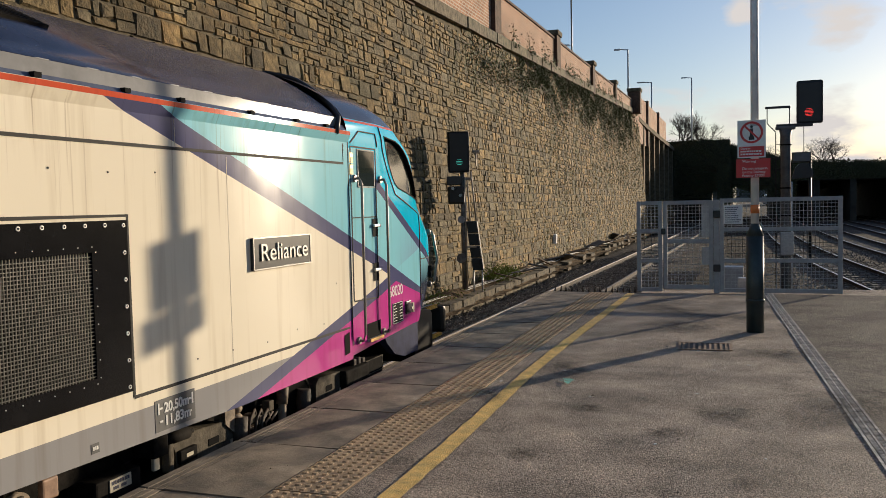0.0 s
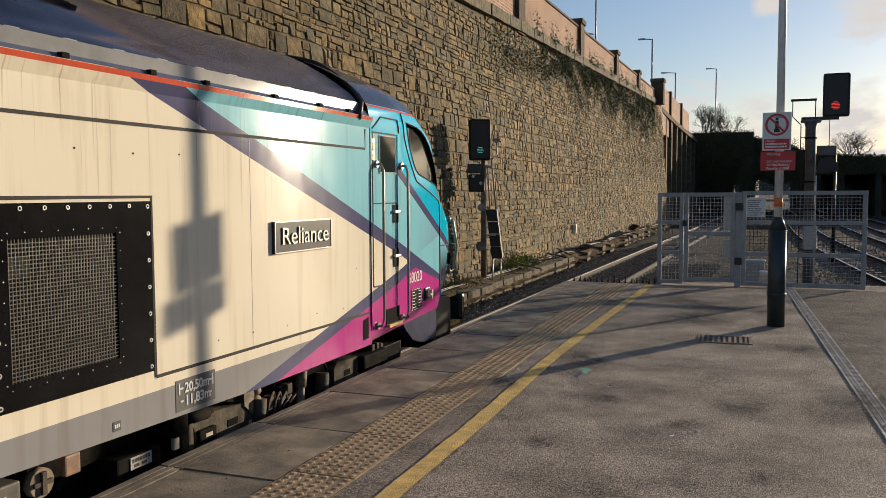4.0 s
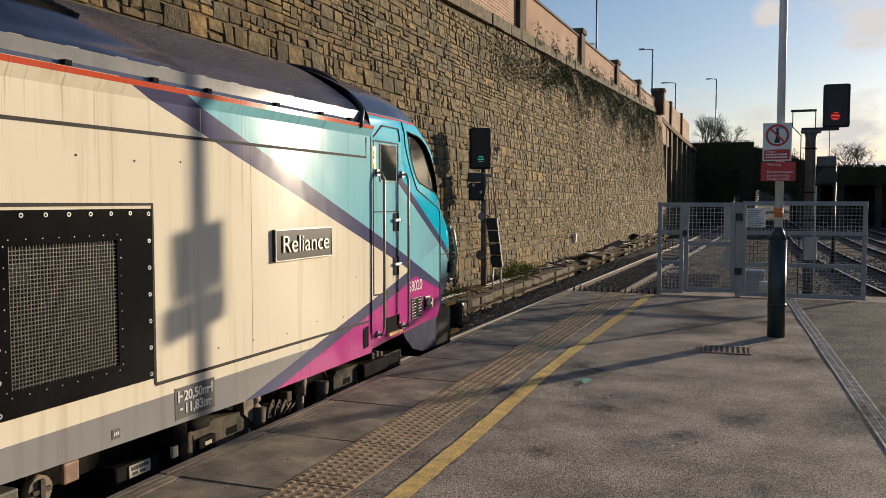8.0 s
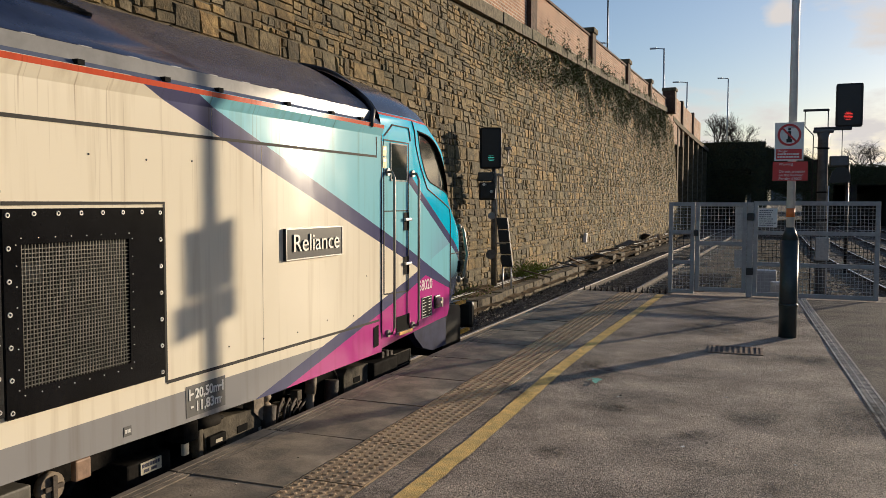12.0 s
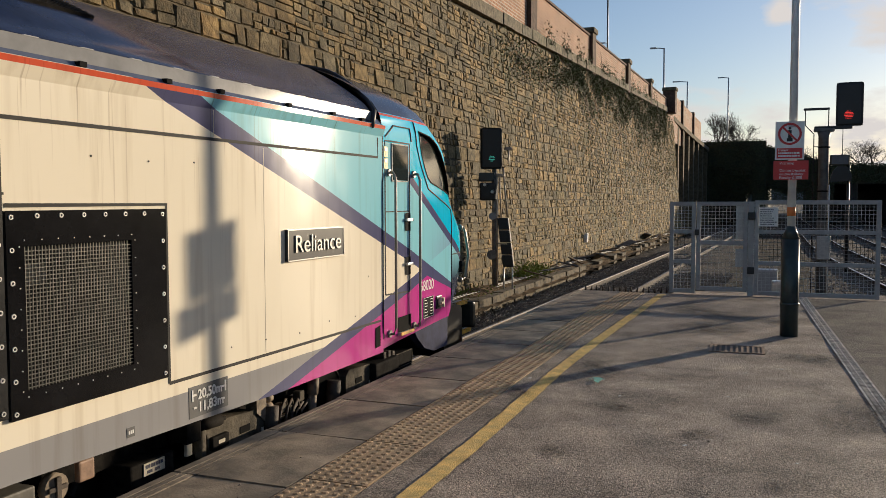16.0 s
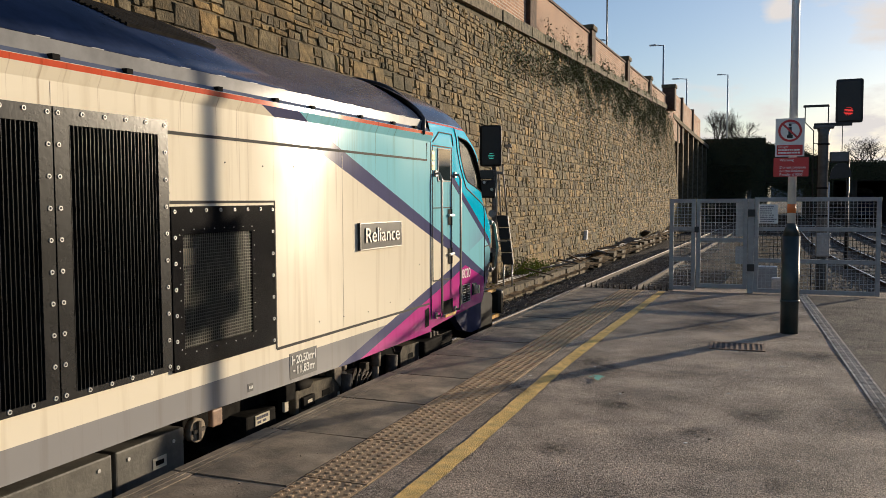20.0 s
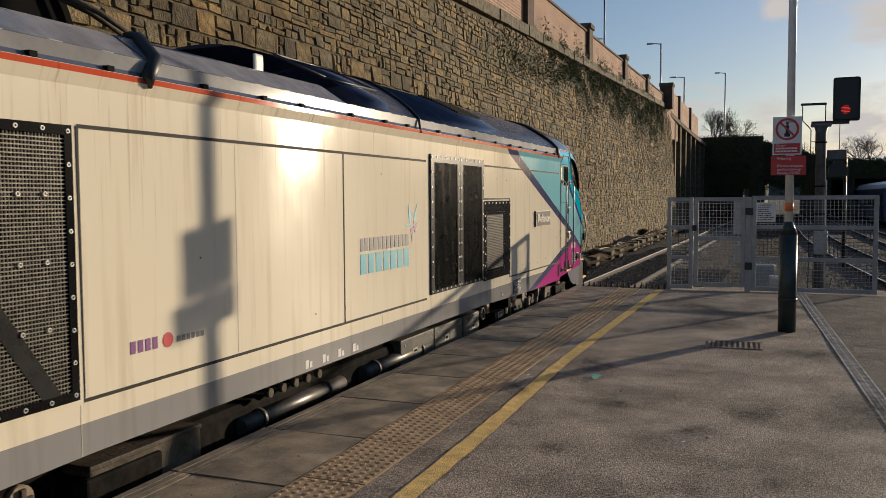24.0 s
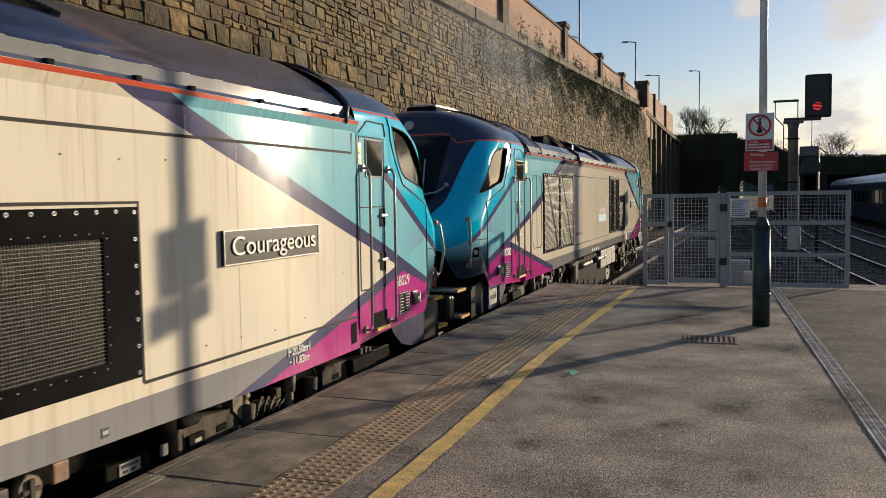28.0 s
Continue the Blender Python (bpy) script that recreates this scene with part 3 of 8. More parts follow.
ROOFW = [(2.10, 1.345), (2.20, 1.345), (2.262, 1.34), (2.358, 1.315), (2.48, 1.23), (2.58, 1.10), (2.665, 0.95), (2.735, 0.80), (2.79, 0.65), (2.835, 0.50), (2.872, 0.35), (2.895, 0.20), (2.905, 0.02)]
U0 = 7.20


def interp(tab, v):
    if v <= tab[0][0]:
        return tab[0][1]
    for (a, b), (c, d) in zip(tab, tab[1:]):
        if v <= c:
            return b + (d - b) * (v - a) / (c - a)
    return tab[-1][1]


def eased(tab, v):
    """A table read with its kinks rounded off."""
    return sum(interp(tab, v + d) for d in (-0.06, -0.03, 0.0, 0.03, 0.06)) / 5


def half_width(z):
    return interp(ROOFW, z)


def ease(a, b, v):
    q = max(0.0, min(1.0, (v - a) / (b - a)))
    return q * q * (3 - 2 * q)


def narrowing(u, z):
    """The cab tapers forwards, and its window panel leans in."""
    return 0.056 * max(0.0, min(1.3, (u - 7.85) / 1.2)) + 0.03 * ease(1.5, 2.2, z) * ease(7.9, 8.25, u) * (1 - ease(2.25, 2.5, z))


def skin(z):
    f = eased(NOSE, z) if z < 2.8 else interp(NOSE, z)
    us = max(U0 + 0.02, f - eased(CORNER, z))
    return half_width(z), f, us, eased(SQUARE, z)


def cab_point(z, th):
    """A point of the cab's skin: th runs from 0 at the side to 90 degrees at the middle of the nose."""
    w, f, us, e = skin(z)
    u = us + (f - us) * math.sin(th) ** 0.92
    return Vector(((w - narrowing(u, z)) * max(0.0, math.cos(th)) ** e, u, z))


def side_x(u, z):
    """How far out the cab's or the body's side is at u along it and height z."""
    w, f, us, e = skin(z)
    w -= narrowing(u, z)
    if u <= us:
        return w
    s = min(1.0, ((u - us) / (f - us)) ** (1 / 0.92))
    return w * math.sqrt(max(0, 1 - s * s)) ** e


def hem(x, u):
    """The skin's lower edge: low at the doors, higher under the cheeks, open for the coupler."""
    if u < 9.02:
        return 0.28
    cheek = 0.50 - 0.06 * ease(9.1, 9.6, u)
    return cheek + (0.84 - cheek) * (1 - ease(0.86, 1.06, x))


def cab_shell(bm, end):
    zs = [0.28, 0.36, 0.44, 0.50, 0.58, 0.66, 0.75, 0.84, 0.92, 1.0, 1.1, 1.2, 1.26, 1.32, 1.38, 1.44, 1.5, 1.56, 1.62, 1.68, 1.74, 1.8, 1.86, 1.92, 1.98, 2.04, 2.10, 2.15, 2.20, 2.24, 2.30, 2.34, 2.40, 2.46, 2.52, 2.58, 2.64, 2.70, 2.745, 2.785, 2.82, 2.85, 2.87, 2.885, 2.895, 2.902]
    n = 40
    rows = []
    for z in zs:
        us = skin(z)[2]
        flat = [U0 + (us - U0) * k / 12 for k in range(12)]
        half = [Vector((half_width(z) - narrowing(u, z), u, z)) for u in flat]
        half += [cab_point(z, math.radians(90) * k / n) for k in range(n + 1)]
        if z < 0.86:
            for k, v in enumerate(half):
                low = min(0.86, hem(v.x, v.y))
                if v.z < low:
                    half[k] = cab_point(low, math.radians(90) * (k - 12) / n) if k > 12 else Vector((v.x, v.y, low))
        full = half + [Vector((-v.x, v.y, v.z)) for v in half[-2::-1]]
        rows.append([bm.verts.new((v.x, v.y * end, v.z)) for v in full])
    for a, b in zip(rows, rows[1:]):
        for k in range(len(a) - 1):
            q = [a[k], a[k + 1], b[k + 1], b[k]]
            f = bm.faces.new(q if end > 0 else q[::-1])
            f.smooth = True
    bm.faces.new(rows[-1] if end > 0 else rows[-1][::-1])
    bmesh.ops.remove_doubles(bm, verts=bm.verts[:], dist=0.0005)
    bmesh.ops.dissolve_degenerate(bm, edges=bm.edges[:], dist=0.0005)


SIDE_WINDOW = [(9.19, 1.595), (9.03, 1.79), (8.90, 1.955), (8.80, 2.07), (8.68, 2.155), (8.56, 2.205), (8.44, 2.235), (8.28, 2.25), (8.10, 2.262), (8.12, 2.20), (8.20, 2.02), (8.29, 1.87), (8.35, 1.80), (8.43, 1.755), (8.66, 1.71)]


def inside(poly, u, z):
    hit = False
    for (a, b), (c, d) in zip(poly, poly[1:] + poly[:1]):
        if (b > z) != (d > z) and u < a + (c - a) * (z - b) / (d - b):
            hit = not hit
    return hit


def cut_window(bm, end, poly):
    """Cuts the side window's opening through the cab's skin."""
    def near():
        fs = [f for f in bm.faces if f.calc_center_median().x > 0.5 and 7.85 < f.calc_center_median().y * end < 9.6 and 1.45 < f.calc_center_median().z < 2.4]
        return list({v for f in fs for v in f.verts}) + list({e for f in fs for e in f.edges}) + fs

    for (a, b), (c, d) in zip(poly, poly[1:] + poly[:1]):
        bmesh.ops.bisect_plane(bm, geom=near(), plane_co=(0, a * end, b), plane_no=(0, (b - d) * end, c - a), dist=0.0005)
    gone = []
    for f in bm.faces:
        m = f.calc_center_median()
        if m.x > 0.5 and inside(poly, m.y * end, m.z):
            gone.append(f)
    bmesh.ops.delete(bm, geom=gone, context="FACES")


def on_side(u, z, end, off):
    return (side_x(u, z) + off, u * end, z)


def ribbon(bm, pts, w, end=1, off=0.004, closed=False, step=0.12):
    """A thin band along (u, z) points, lying on the side's skin."""
    pts = list(pts) + ([pts[0]] if closed else [])
    dense = []
    for (a, b), (c, d) in zip(pts, pts[1:]):
        k = max(1, int(math.hypot(c - a, d - b) / step))
        dense += [(a + (c - a) * i / k, b + (d - b) * i / k) for i in range(k)]
    dense.append(pts[-1])
    prev = None
    for i, (u, z) in enumerate(dense):
        a, b = dense[max(0, i - 1)], dense[min(len(dense) - 1, i + 1)]
        du, dz = b[0] - a[0], b[1] - a[1]
        k = math.hypot(du, dz) or 1
        nu, nzz = -dz / k * w / 2, du / k * w / 2
        cur = (bm.verts.new(on_side(u + nu, z + nzz, end, off)), bm.verts.new(on_side(u - nu, z - nzz, end, off)),
               bm.verts.new(on_side(u + nu, z + nzz, end, -0.01)), bm.verts.new(on_side(u - nu, z - nzz, end, -0.01)))
        if prev:
            bm.faces.new([prev[0], prev[1], cur[1], cur[0]])
            bm.faces.new([prev[0], cur[0], cur[2], prev[2]])
            bm.faces.new([prev[1], prev[3], cur[3], cur[1]])
        prev = cur


def patch(bm, poly, end, off, cell=0.07):
    """A plate of (u, z) outline that follows the side's skin."""
    vs = [bm.verts.new((0, u, z)) for u, z in poly]
    bm.faces.new(vs)
    us, zs = [p[0] for p in poly], [p[1] for p in poly]
    u = min(us) + cell
    while u < max(us):
        bmesh.ops.bisect_plane(bm, geom=list(bm.verts) + list(bm.edges) + list(bm.faces), plane_co=(0, u, 0), plane_no=(0, 1, 0))
        u += cell
    z = min(zs) + cell
    while z < max(zs):
        bmesh.ops.bisect_plane(bm, geom=list(bm.verts) + list(bm.edges) + list(bm.faces), plane_co=(0, 0, z), plane_no=(0, 0, 1))
        z += cell
    for v in bm.verts:
        v.co = Vector(on_side(v.co.y, v.co.z, end, off))


def side_patch(name, poly, end, off, material, parent, label=""):
    bm = bmesh.new()
    patch(bm, poly, end, off)
    return part(name, bm, material, parent, label, smooth=True)


def bolts(bm, pts, x, r=0.016):
    """Hollow rivets: a raised ring round a dark hole."""
    for u, z in pts:
        rings = []
        for q, h in ((1.0, 0.0), (0.9, 0.006), (0.56, 0.006), (0.5, 0.0)):
            rings.append([bm.verts.new((x + h, u + r * q * math.cos(k * math.pi / 5), z + r * q * math.sin(k * math.pi / 5))) for k in range(10)])
        for a, b in zip(rings, rings[1:]):
            for k in range(10):
                bm.faces.new([a[k], a[(k + 1) % 10], b[(k + 1) % 10], b[k]])


def grille(name, u0, u1, z0, z1, parent, kind, label, edge=(0.05, 0.05, 0.05, 0.05)):
    """A framed panel on the side: vertical louvres or woven mesh over a black sheet that stands for the shade inside.
    """
    x = HALF
    el, er, eb, et = edge
    a, b, c, d = u0 + el, u1 - er, z0 + eb, z1 - et
    bm = bmesh.new()
    for q in ((u0, u1, z0, c), (u0, u1, d, z1), (u0, a, c, d), (b, u1, c, d)):
        box(bm, x - 0.02, x + 0.02, *q)
    g = part(name, bm, M_FRAME if kind == "louvre" else M_BLACKFRAME, parent, label)
    # black sheet just proud of the body, in place of shade behind the grille
    part("shade_sheet", cbox(x - 0.05, x + 0.002, a, b, c, d), M_SHADE_BLACK, g)
    bm = bmesh.new()
    if kind == "louvre":
        k = int((b - a) / 0.026)
        for i in range(k):
            u = a + (b - a) * (i + 0.5) / k
            box(bm, x + 0.0025, x + 0.012, u - 0.0018, u + 0.0018, c, d)
        tagged(part("louvre", bm, M_FRAME, g), kind="stuff")
    else:
        step, r = (0.0205, 0.0020) if kind == "fine" else (0.0205, 0.0030)
        rv = 0.0016
        for i in range(int((b - a) / step)):
            u = a + (i + 0.5) * step
            box(bm, x + 0.006, x + 0.012, u - rv, u + rv, c, d)
        for i in range(int((d - c) / step)):
            z = c + (i + 0.5) * step
            box(bm, x + 0.008, x + 0.014, a, b, z - r, z + r)
        tagged(part("wire_mesh", bm, M_MESH if kind == "fine" else M_SLAT, g), kind="stuff")
    spots = []
    if kind == "mesh":
        for z in (1.594, 1.258, 0.925):
            part("grille_rib", cbox(x + 0.003, x + 0.0085, a, b, z - 0.014, z + 0.014), M_FRAME, g)
            spots += [(a + 0.12 + 0.158 * i, z) for i in range(int((b - a) / 0.158))]
        part("filter_plate", cbox(x + 0.0025, x + 0.005, a + 0.02, a + 0.30, z0 + 0.155, z0 + 0.215), M_BRACKET, g, "tan plate behind the mesh")
    if kind == "fine":
        part("filter_plate", cbox(x + 0.0025, x + 0.005, a + 0.01, a + 0.13, d - 0.185, d - 0.085), M_BRACKET, g, "tan plate behind the mesh")
        bm = bmesh.new()
        for i in range(8):
            for u, z in ((a + (b - a) * i / 7, d + 0.03), (a + (b - a) * i / 7, c - 0.03), (a - 0.03, c + (d - c) * i / 7), (b + 0.025, c + (d - c) * i / 7)):
                disc(bm, (x + 0.019, u, z), 0.0032, (1, 0, 0), 0.004, 6)
        tagged(part("rivet", bm, M_BOLT, g), kind="stuff")
    bm = bmesh.new()
    n = round((z1 - z0 - 0.06) / 0.16)
    pts = spots + [(u, z0 + 0.03 + (z1 - z0 - 0.06) * i / n) for u in (u0 + 0.028, u1 - 0.028) for i in range(n + 1)]
    n = max(2, round((u1 - u0) / 0.155))
    pts += [(u0 + 0.03 + (u1 - u0 - 0.06) * i / n, z) for z in ((z1 - 0.025,) if kind == "fine" else (z0 + 0.025, z1 - 0.025)) for i in range(1, n)]
    bolts(bm, pts, x + 0.019, 0.0135)
    tagged(part("bolt", bm, M_BOLT, g, "rows of hollow steel rivets"), kind="stuff")
    return g


def bogie(parent, u):
    """Frame, axle boxes, springs and pipes of one bogie."""
    bm = bmesh.new()
    for s in (1, -1):
        prism(bm, [(u - 2.1, -0.36), (u - 1.7, -0.42), (u - 0.7, -0.46), (u - 0.4, -0.62), (u + 0.4, -0.62), (u + 0.7, -0.46), (u + 1.7, -0.42), (u + 2.1, -0.36), (u + 2.1, -0.16), (u + 0.9, -0.12), (u + 0.5, -0.30), (u - 0.5, -0.30), (u - 0.9, -0.12), (u - 2.1, -0.16)], s * 1.0, s * 1.16)
    box(bm, -1.0, 1.0, u - 0.3, u + 0.3, -0.6, -0.3)
    box(bm, -1.0, 1.0, u - 2.1, u - 1.95, -0.4, -0.15)
    box(bm, -1.0, 1.0, u + 1.95, u + 2.1, -0.4, -0.15)
    b = part("bogie", bm, M_DARKGEAR, parent, "black grimy steel bogie frame")
    for a in (-1.4, 1.4):
        bm = bmesh.new()
        box(bm, 1.10, 1.26, u + a - 0.2, u + a + 0.2, -0.62, -0.30, 0.03)
        disc(bm, (1.26, u + a, -0.45), 0.12, (1, 0, 0), 0.05, 16)
        part("axle_box", bm, M_GRUBBY, b)
        for o in (-0.34, 0.34):
            bm = bmesh.new()
            pts = [(1.17 + 0.075 * math.cos(t * 0.9), u + a + o + 0.075 * math.sin(t * 0.9), -0.5 + t * 0.0075) for t in range(46)]
            tube(bm, pts, 0.016, 6)
            part("coil_spring", bm, M_DARKGEAR, b)
    for o in (-0.45, 0.5):
        bm = bmesh.new()
        tube(bm, [(1.2, u + o, -0.5), (1.22, u + o + 0.08, 0.02)], 0.045, 10)
        tube(bm, [(1.22, u + o + 0.05, -0.18), (1.22, u + o + 0.08, 0.05)], 0.06, 10)
        part("damper", bm, M_GRUBBY, b)
    bm = bmesh.new()
    for k in range(3):
        tube(bm, [(1.19, u - 1.9, -0.2 - 0.04 * k), (1.21, u - 0.9, -0.14 - 0.05 * k), (1.21, u + 0.2, -0.24 - 0.04 * k), (1.2, u + 1.8, -0.2 - 0.05 * k)], 0.014, 6)
    part("brake_pipe", bm, M_GRUBBY, b)
    return b


def wheelset(parent, u):
    bm = bmesh.new()
    disc(bm, (-1.05, 0, 0), 0.09, (1, 0, 0), 2.1, 12)
    for s in (1, -1):
        x = s * 0.75
        disc(bm, (x - 0.07, 0, 0), 0.52, (1, 0, 0), 0.14, 40)
        disc(bm, (x - s * 0.07 - 0.015, 0, 0), 0.55, (1, 0, 0), 0.03, 40)
        disc(bm, (x + s * 0.05, 0, 0), 0.18, (1, 0, 0), s * 0.06, 20)
        for k in range(6):
            a = k * math.pi / 3
            disc(bm, (x + s * 0.06, 0.33 * math.cos(a), 0.33 * math.sin(a)), 0.025, (1, 0, 0), s * 0.03, 8)
    w = part("wheelset", bm, M_WHEEL, parent, "steel wheelset with grimy discs")
    w.matrix_basis = pose(0, u, -0.43)
    return w


def cab_end(loco, end):
    """Everything at one end: skin, glass, doors, rails, lamps, buffers and steps."""
    bm = bmesh.new()
    cab_shell(bm, end)
    cut_window(bm, end, SIDE_WINDOW)
    cab = part("cab_front" if end > 0 else "cab_rear", bm, M_LIVERY, loco, "blue and turquoise cab with a raked nose")
    # windscreen, its lamp above and a black block as the coupler well's shade below
    bm = bmesh.new()
    rows = []
    for i in range(27):
        z = 1.34 + (2.41 - 1.34) * i / 26
        reach = 0.56 + 0.12 * min(1.0, (z - 1.34) / 0.25)
        row = []
        for k in range(41):
            x = reach * (1 - k / 20)
            lo_, hi_ = 0.0, math.pi / 2
            for _ in range(22):
                m_ = (lo_ + hi_) / 2
                lo_, hi_ = (m_, hi_) if cab_point(z, m_).x > abs(x) else (lo_, m_)
            p = cab_point(z, lo_)
            row.append(bm.verts.new((x, (p.y + 0.010) * end, z + 0.007)))
        rows.append(row)
    for a, b in zip(rows, rows[1:]):
        for k in range(40):
            q = [a[k], a[k + 1], b[k + 1], b[k]]
            bm.faces.new(q if end > 0 else q[::-1]).smooth = True
    part("windscreen", bm, M_SCREEN, cab, "dark raked windscreen")
    bm = bmesh.new()
    p = cab_point(2.585, math.radians(90))
    disc(bm, (0, (p.y - 0.02) * end, 2.585), 0.075, (0, end, 0.5), 0.04, 24)
    part("top_lamp", bm, M_LENS, cab, "round lamp over the windscreen")
    a, b = sorted((9.10 * end, 9.30 * end))
    # solid black block: the well's shade is put in as colour
    part("coupler_well_shade", cbox(-1.19, 1.19, a, b, 0.22, 0.95), M_SHADE_BLACK, cab, "black block standing for the shaded well behind the coupler")
    win = SIDE_WINDOW
    side_patch("side_window", win, end, -0.030, M_PALEGLASS, cab, "swept side window with reflective glass")
    bm = bmesh.new()
    ring = []
    for (a, b), (c, d) in zip(win, win[1:] + win[:1]):
        k = max(1, int(math.hypot(c - a, d - b) / 0.06))
        ring += [(a + (c - a) * i / k, b + (d - b) * i / k) for i in range(k)]
    out_ = [bm.verts.new(on_side(u, z, end, 0.003)) for u, z in ring]
    in_ = [bm.verts.new(on_side(u, z, end, -0.040)) for u, z in ring]
    for k in range(len(ring)):
        bm.faces.new([out_[k], out_[(k + 1) % len(ring)], in_[(k + 1) % len(ring)], in_[k]])
    ribbon(bm, win, 0.012, end, 0.006, True, 0.05)
    part("window_seal", bm, M_SEAL, cab)
    bm = bmesh.new()
    ribbon(bm, [(7.95, 2.345), (8.00, 2.12), (8.34, 1.685), (9.08, 1.47), (9.08, 0.50)], 0.011, end, 0.008, step=0.03)
    ribbon(bm, [(9.08, 0.965), (9.5, 0.965)], 0.012, end, 0.004)
    part("panel_gap", bm, M_SEAM, cab)
    # door with its window
    bm = bmesh.new()
    ribbon(bm, [(7.25, 0.70), (7.25, 2.115), (7.80, 2.115), (7.80, 0.68)], 0.014, end, 0.004, True)
    ribbon(bm, [(7.25, 1.465), (7.80, 1.465)], 0.010, end, 0.004)
    ribbon(bm, [(8.075, 0.57), (8.075, 0.30)], 0.02, end, 0.004)
    door = part("cab_door", bm, M_SEAM, cab, "turquoise cab door with a dropped window")
    side_patch("door_window", [(7.30, 1.782), (7.73, 1.785), (7.73, 2.075), (7.30, 2.075)] if end < 0 else [(7.40, 1.76), (7.74, 1.76), (7.74, 2.085), (7.40, 2.085)], end, 0.008, M_GLASS, door)
    bm = bmesh.new()
    ribbon(bm, [(7.29, 1.775), (7.74, 1.775), (7.74, 2.083), (7.29, 2.083)] if end < 0 else [(7.39, 1.75), (7.75, 1.75), (7.75, 2.093), (7.39, 2.093)], 0.012, end, 0.010, True)
    part("window_frame", bm, M_TREAD, door, "pale metal window frame")
    for z in (1.362, 0.935):
        u = 7.685 if end > 0 else 7.59
        side_patch("lock_recess", [(u, z - 0.087), (u + 0.12, z - 0.087), (u + 0.12, z + 0.087), (u, z + 0.087)], end, 0.008, M_SEAL, door)
        bm = bmesh.new()
        box(bm, HALF + 0.008, HALF + 0.035, min((u - 0.01) * end, (u + 0.14) * end), max((u - 0.01) * end, (u + 0.14) * end), z + 0.005, z + 0.033, 0.006)
        part("door_handle", bm, M_STEEL, door)
    bm = bmesh.new()
    ribbon(bm, [(7.2, 0.3), (7.2, 2.24)], 0.012, end, 0.003)
    ribbon(bm, [(7.25, 2.15), (7.44, 2.265), (7.81, 2.265), (7.84, 2.14)], 0.010, end, 0.008, step=0.03)
    part("body_joint", bm, M_SEAM, cab)
    for u in ((7.32, 7.89) if end > 0 else (7.12, 7.86)):
        bm = bmesh.new()
        x = side_x(u, 1.0)
        tube(bm, [(x - 0.02, u * end, 1.825), (x + 0.05, u * end, 1.825), (x + 0.075, u * end, 1.77), (x + 0.075, u * end, 0.39), (x + 0.05, u * end, 0.33), (x - 0.02, u * end, 0.33)], 0.0135, 8)
        disc(bm, (x - 0.01, u * end, 1.825), 0.035, (1, 0, 0), 0.03, 10)
        disc(bm, (x - 0.01, u * end, 0.33), 0.035, (1, 0, 0), 0.03, 10)
        part("handrail", bm, M_HAND, cab, "tall vertical steel handrail")
    # step recess under the door and air slot: flat black patches, shade painted in
    s0, s1 = (7.515, 7.82) if end > 0 else (7.31, 7.71)
    side_patch("step_recess_shade", [(s0, 0.30), (s1, 0.30), (s1, 0.46), (s0, 0.455)], end, 0.006, M_SHADE_BLACK, cab)
    bm = bmesh.new()
    a, b = sorted((s0 * end, s1 * end))
    box(bm, HALF - 0.1, HALF + 0.03, a, b, 0.285, 0.31)
    stp = part("step", bm, M_TREAD, cab)
    part("step_nosing", cbox(HALF + 0.03, HALF + 0.038, a, b, 0.282, 0.312), M_NOSING, stp)
    side_patch("air_slot_shade", [(7.03, 0.24), (7.13, 0.25), (7.13, 0.44), (7.03, 0.42)] if end > 0 else [(6.77, 0.22), (6.89, 0.22), (6.87, 0.415), (6.75, 0.41)], end, 0.005, M_SHADE_BLACK, cab)
    # data panel, socket, warning plate
    pan = side_patch("data_panel", [(8.16, 0.355), (8.46, 0.355), (8.46, 0.57), (8.16, 0.57)], end, 0.006, M_SEAL, cab, "small dark data panel with pale print")
    bm = bmesh.new()
    for k in range(6):
        ribbon(bm, [(8.18, 0.54 - 0.031 * k), (8.18 + (0.10 if k % 3 else 0.07), 0.54 - 0.031 * k)], 0.0055, end, 0.009)
        ribbon(bm, [(8.36, 0.54 - 0.031 * k), (8.44, 0.54 - 0.031 * k)], 0.0055, end, 0.009)
    ribbon(bm, [(8.165, 0.36), (8.455, 0.36), (8.455, 0.565), (8.165, 0.565)], 0.005, end, 0.009, True)
    part("print", bm, M_LET, pan)
    bm = bmesh.new()
    x = side_x(8.62, 0.48)
    box(bm, x - 0.03, x + 0.02, 8.62 * end - 0.07, 8.62 * end + 0.07, 0.41, 0.55, 0.01)
    sock = part("jumper_socket", bm, M_BLACK, cab, "round jumper socket with a metal cap")
    bm = bmesh.new()
    disc(bm, (x + 0.02, 8.62 * end, 0.48), 0.05, (1, 0, 0), 0.035, 18)
    box(bm, x + 0.055, x + 0.075, 8.62 * end - 0.012, 8.62 * end + 0.012, 0.43, 0.53)
    box(bm, x + 0.055, x + 0.072, 8.62 * end - 0.05, 8.62 * end + 0.02, 0.468, 0.492)
    part("cap", bm, M_CREAMPLATE, sock, "tan cap")
    # lower valance and maker's plate
    bm = bmesh.new()
    pts = [(8.05, 0.28), (9.0, 0.28), (9.0, -0.05), (8.62, -0.05), (8.35, 0.02), (8.15, 0.16)]
    prism(bm, [(u * end, z) for u, z in pts], HALF - 0.16, HALF - 0.075)
    part("valance", bm, mat_get("valance"), cab, "dark lower valance")
    for s in (1, -1):
        bm = bmesh.new()
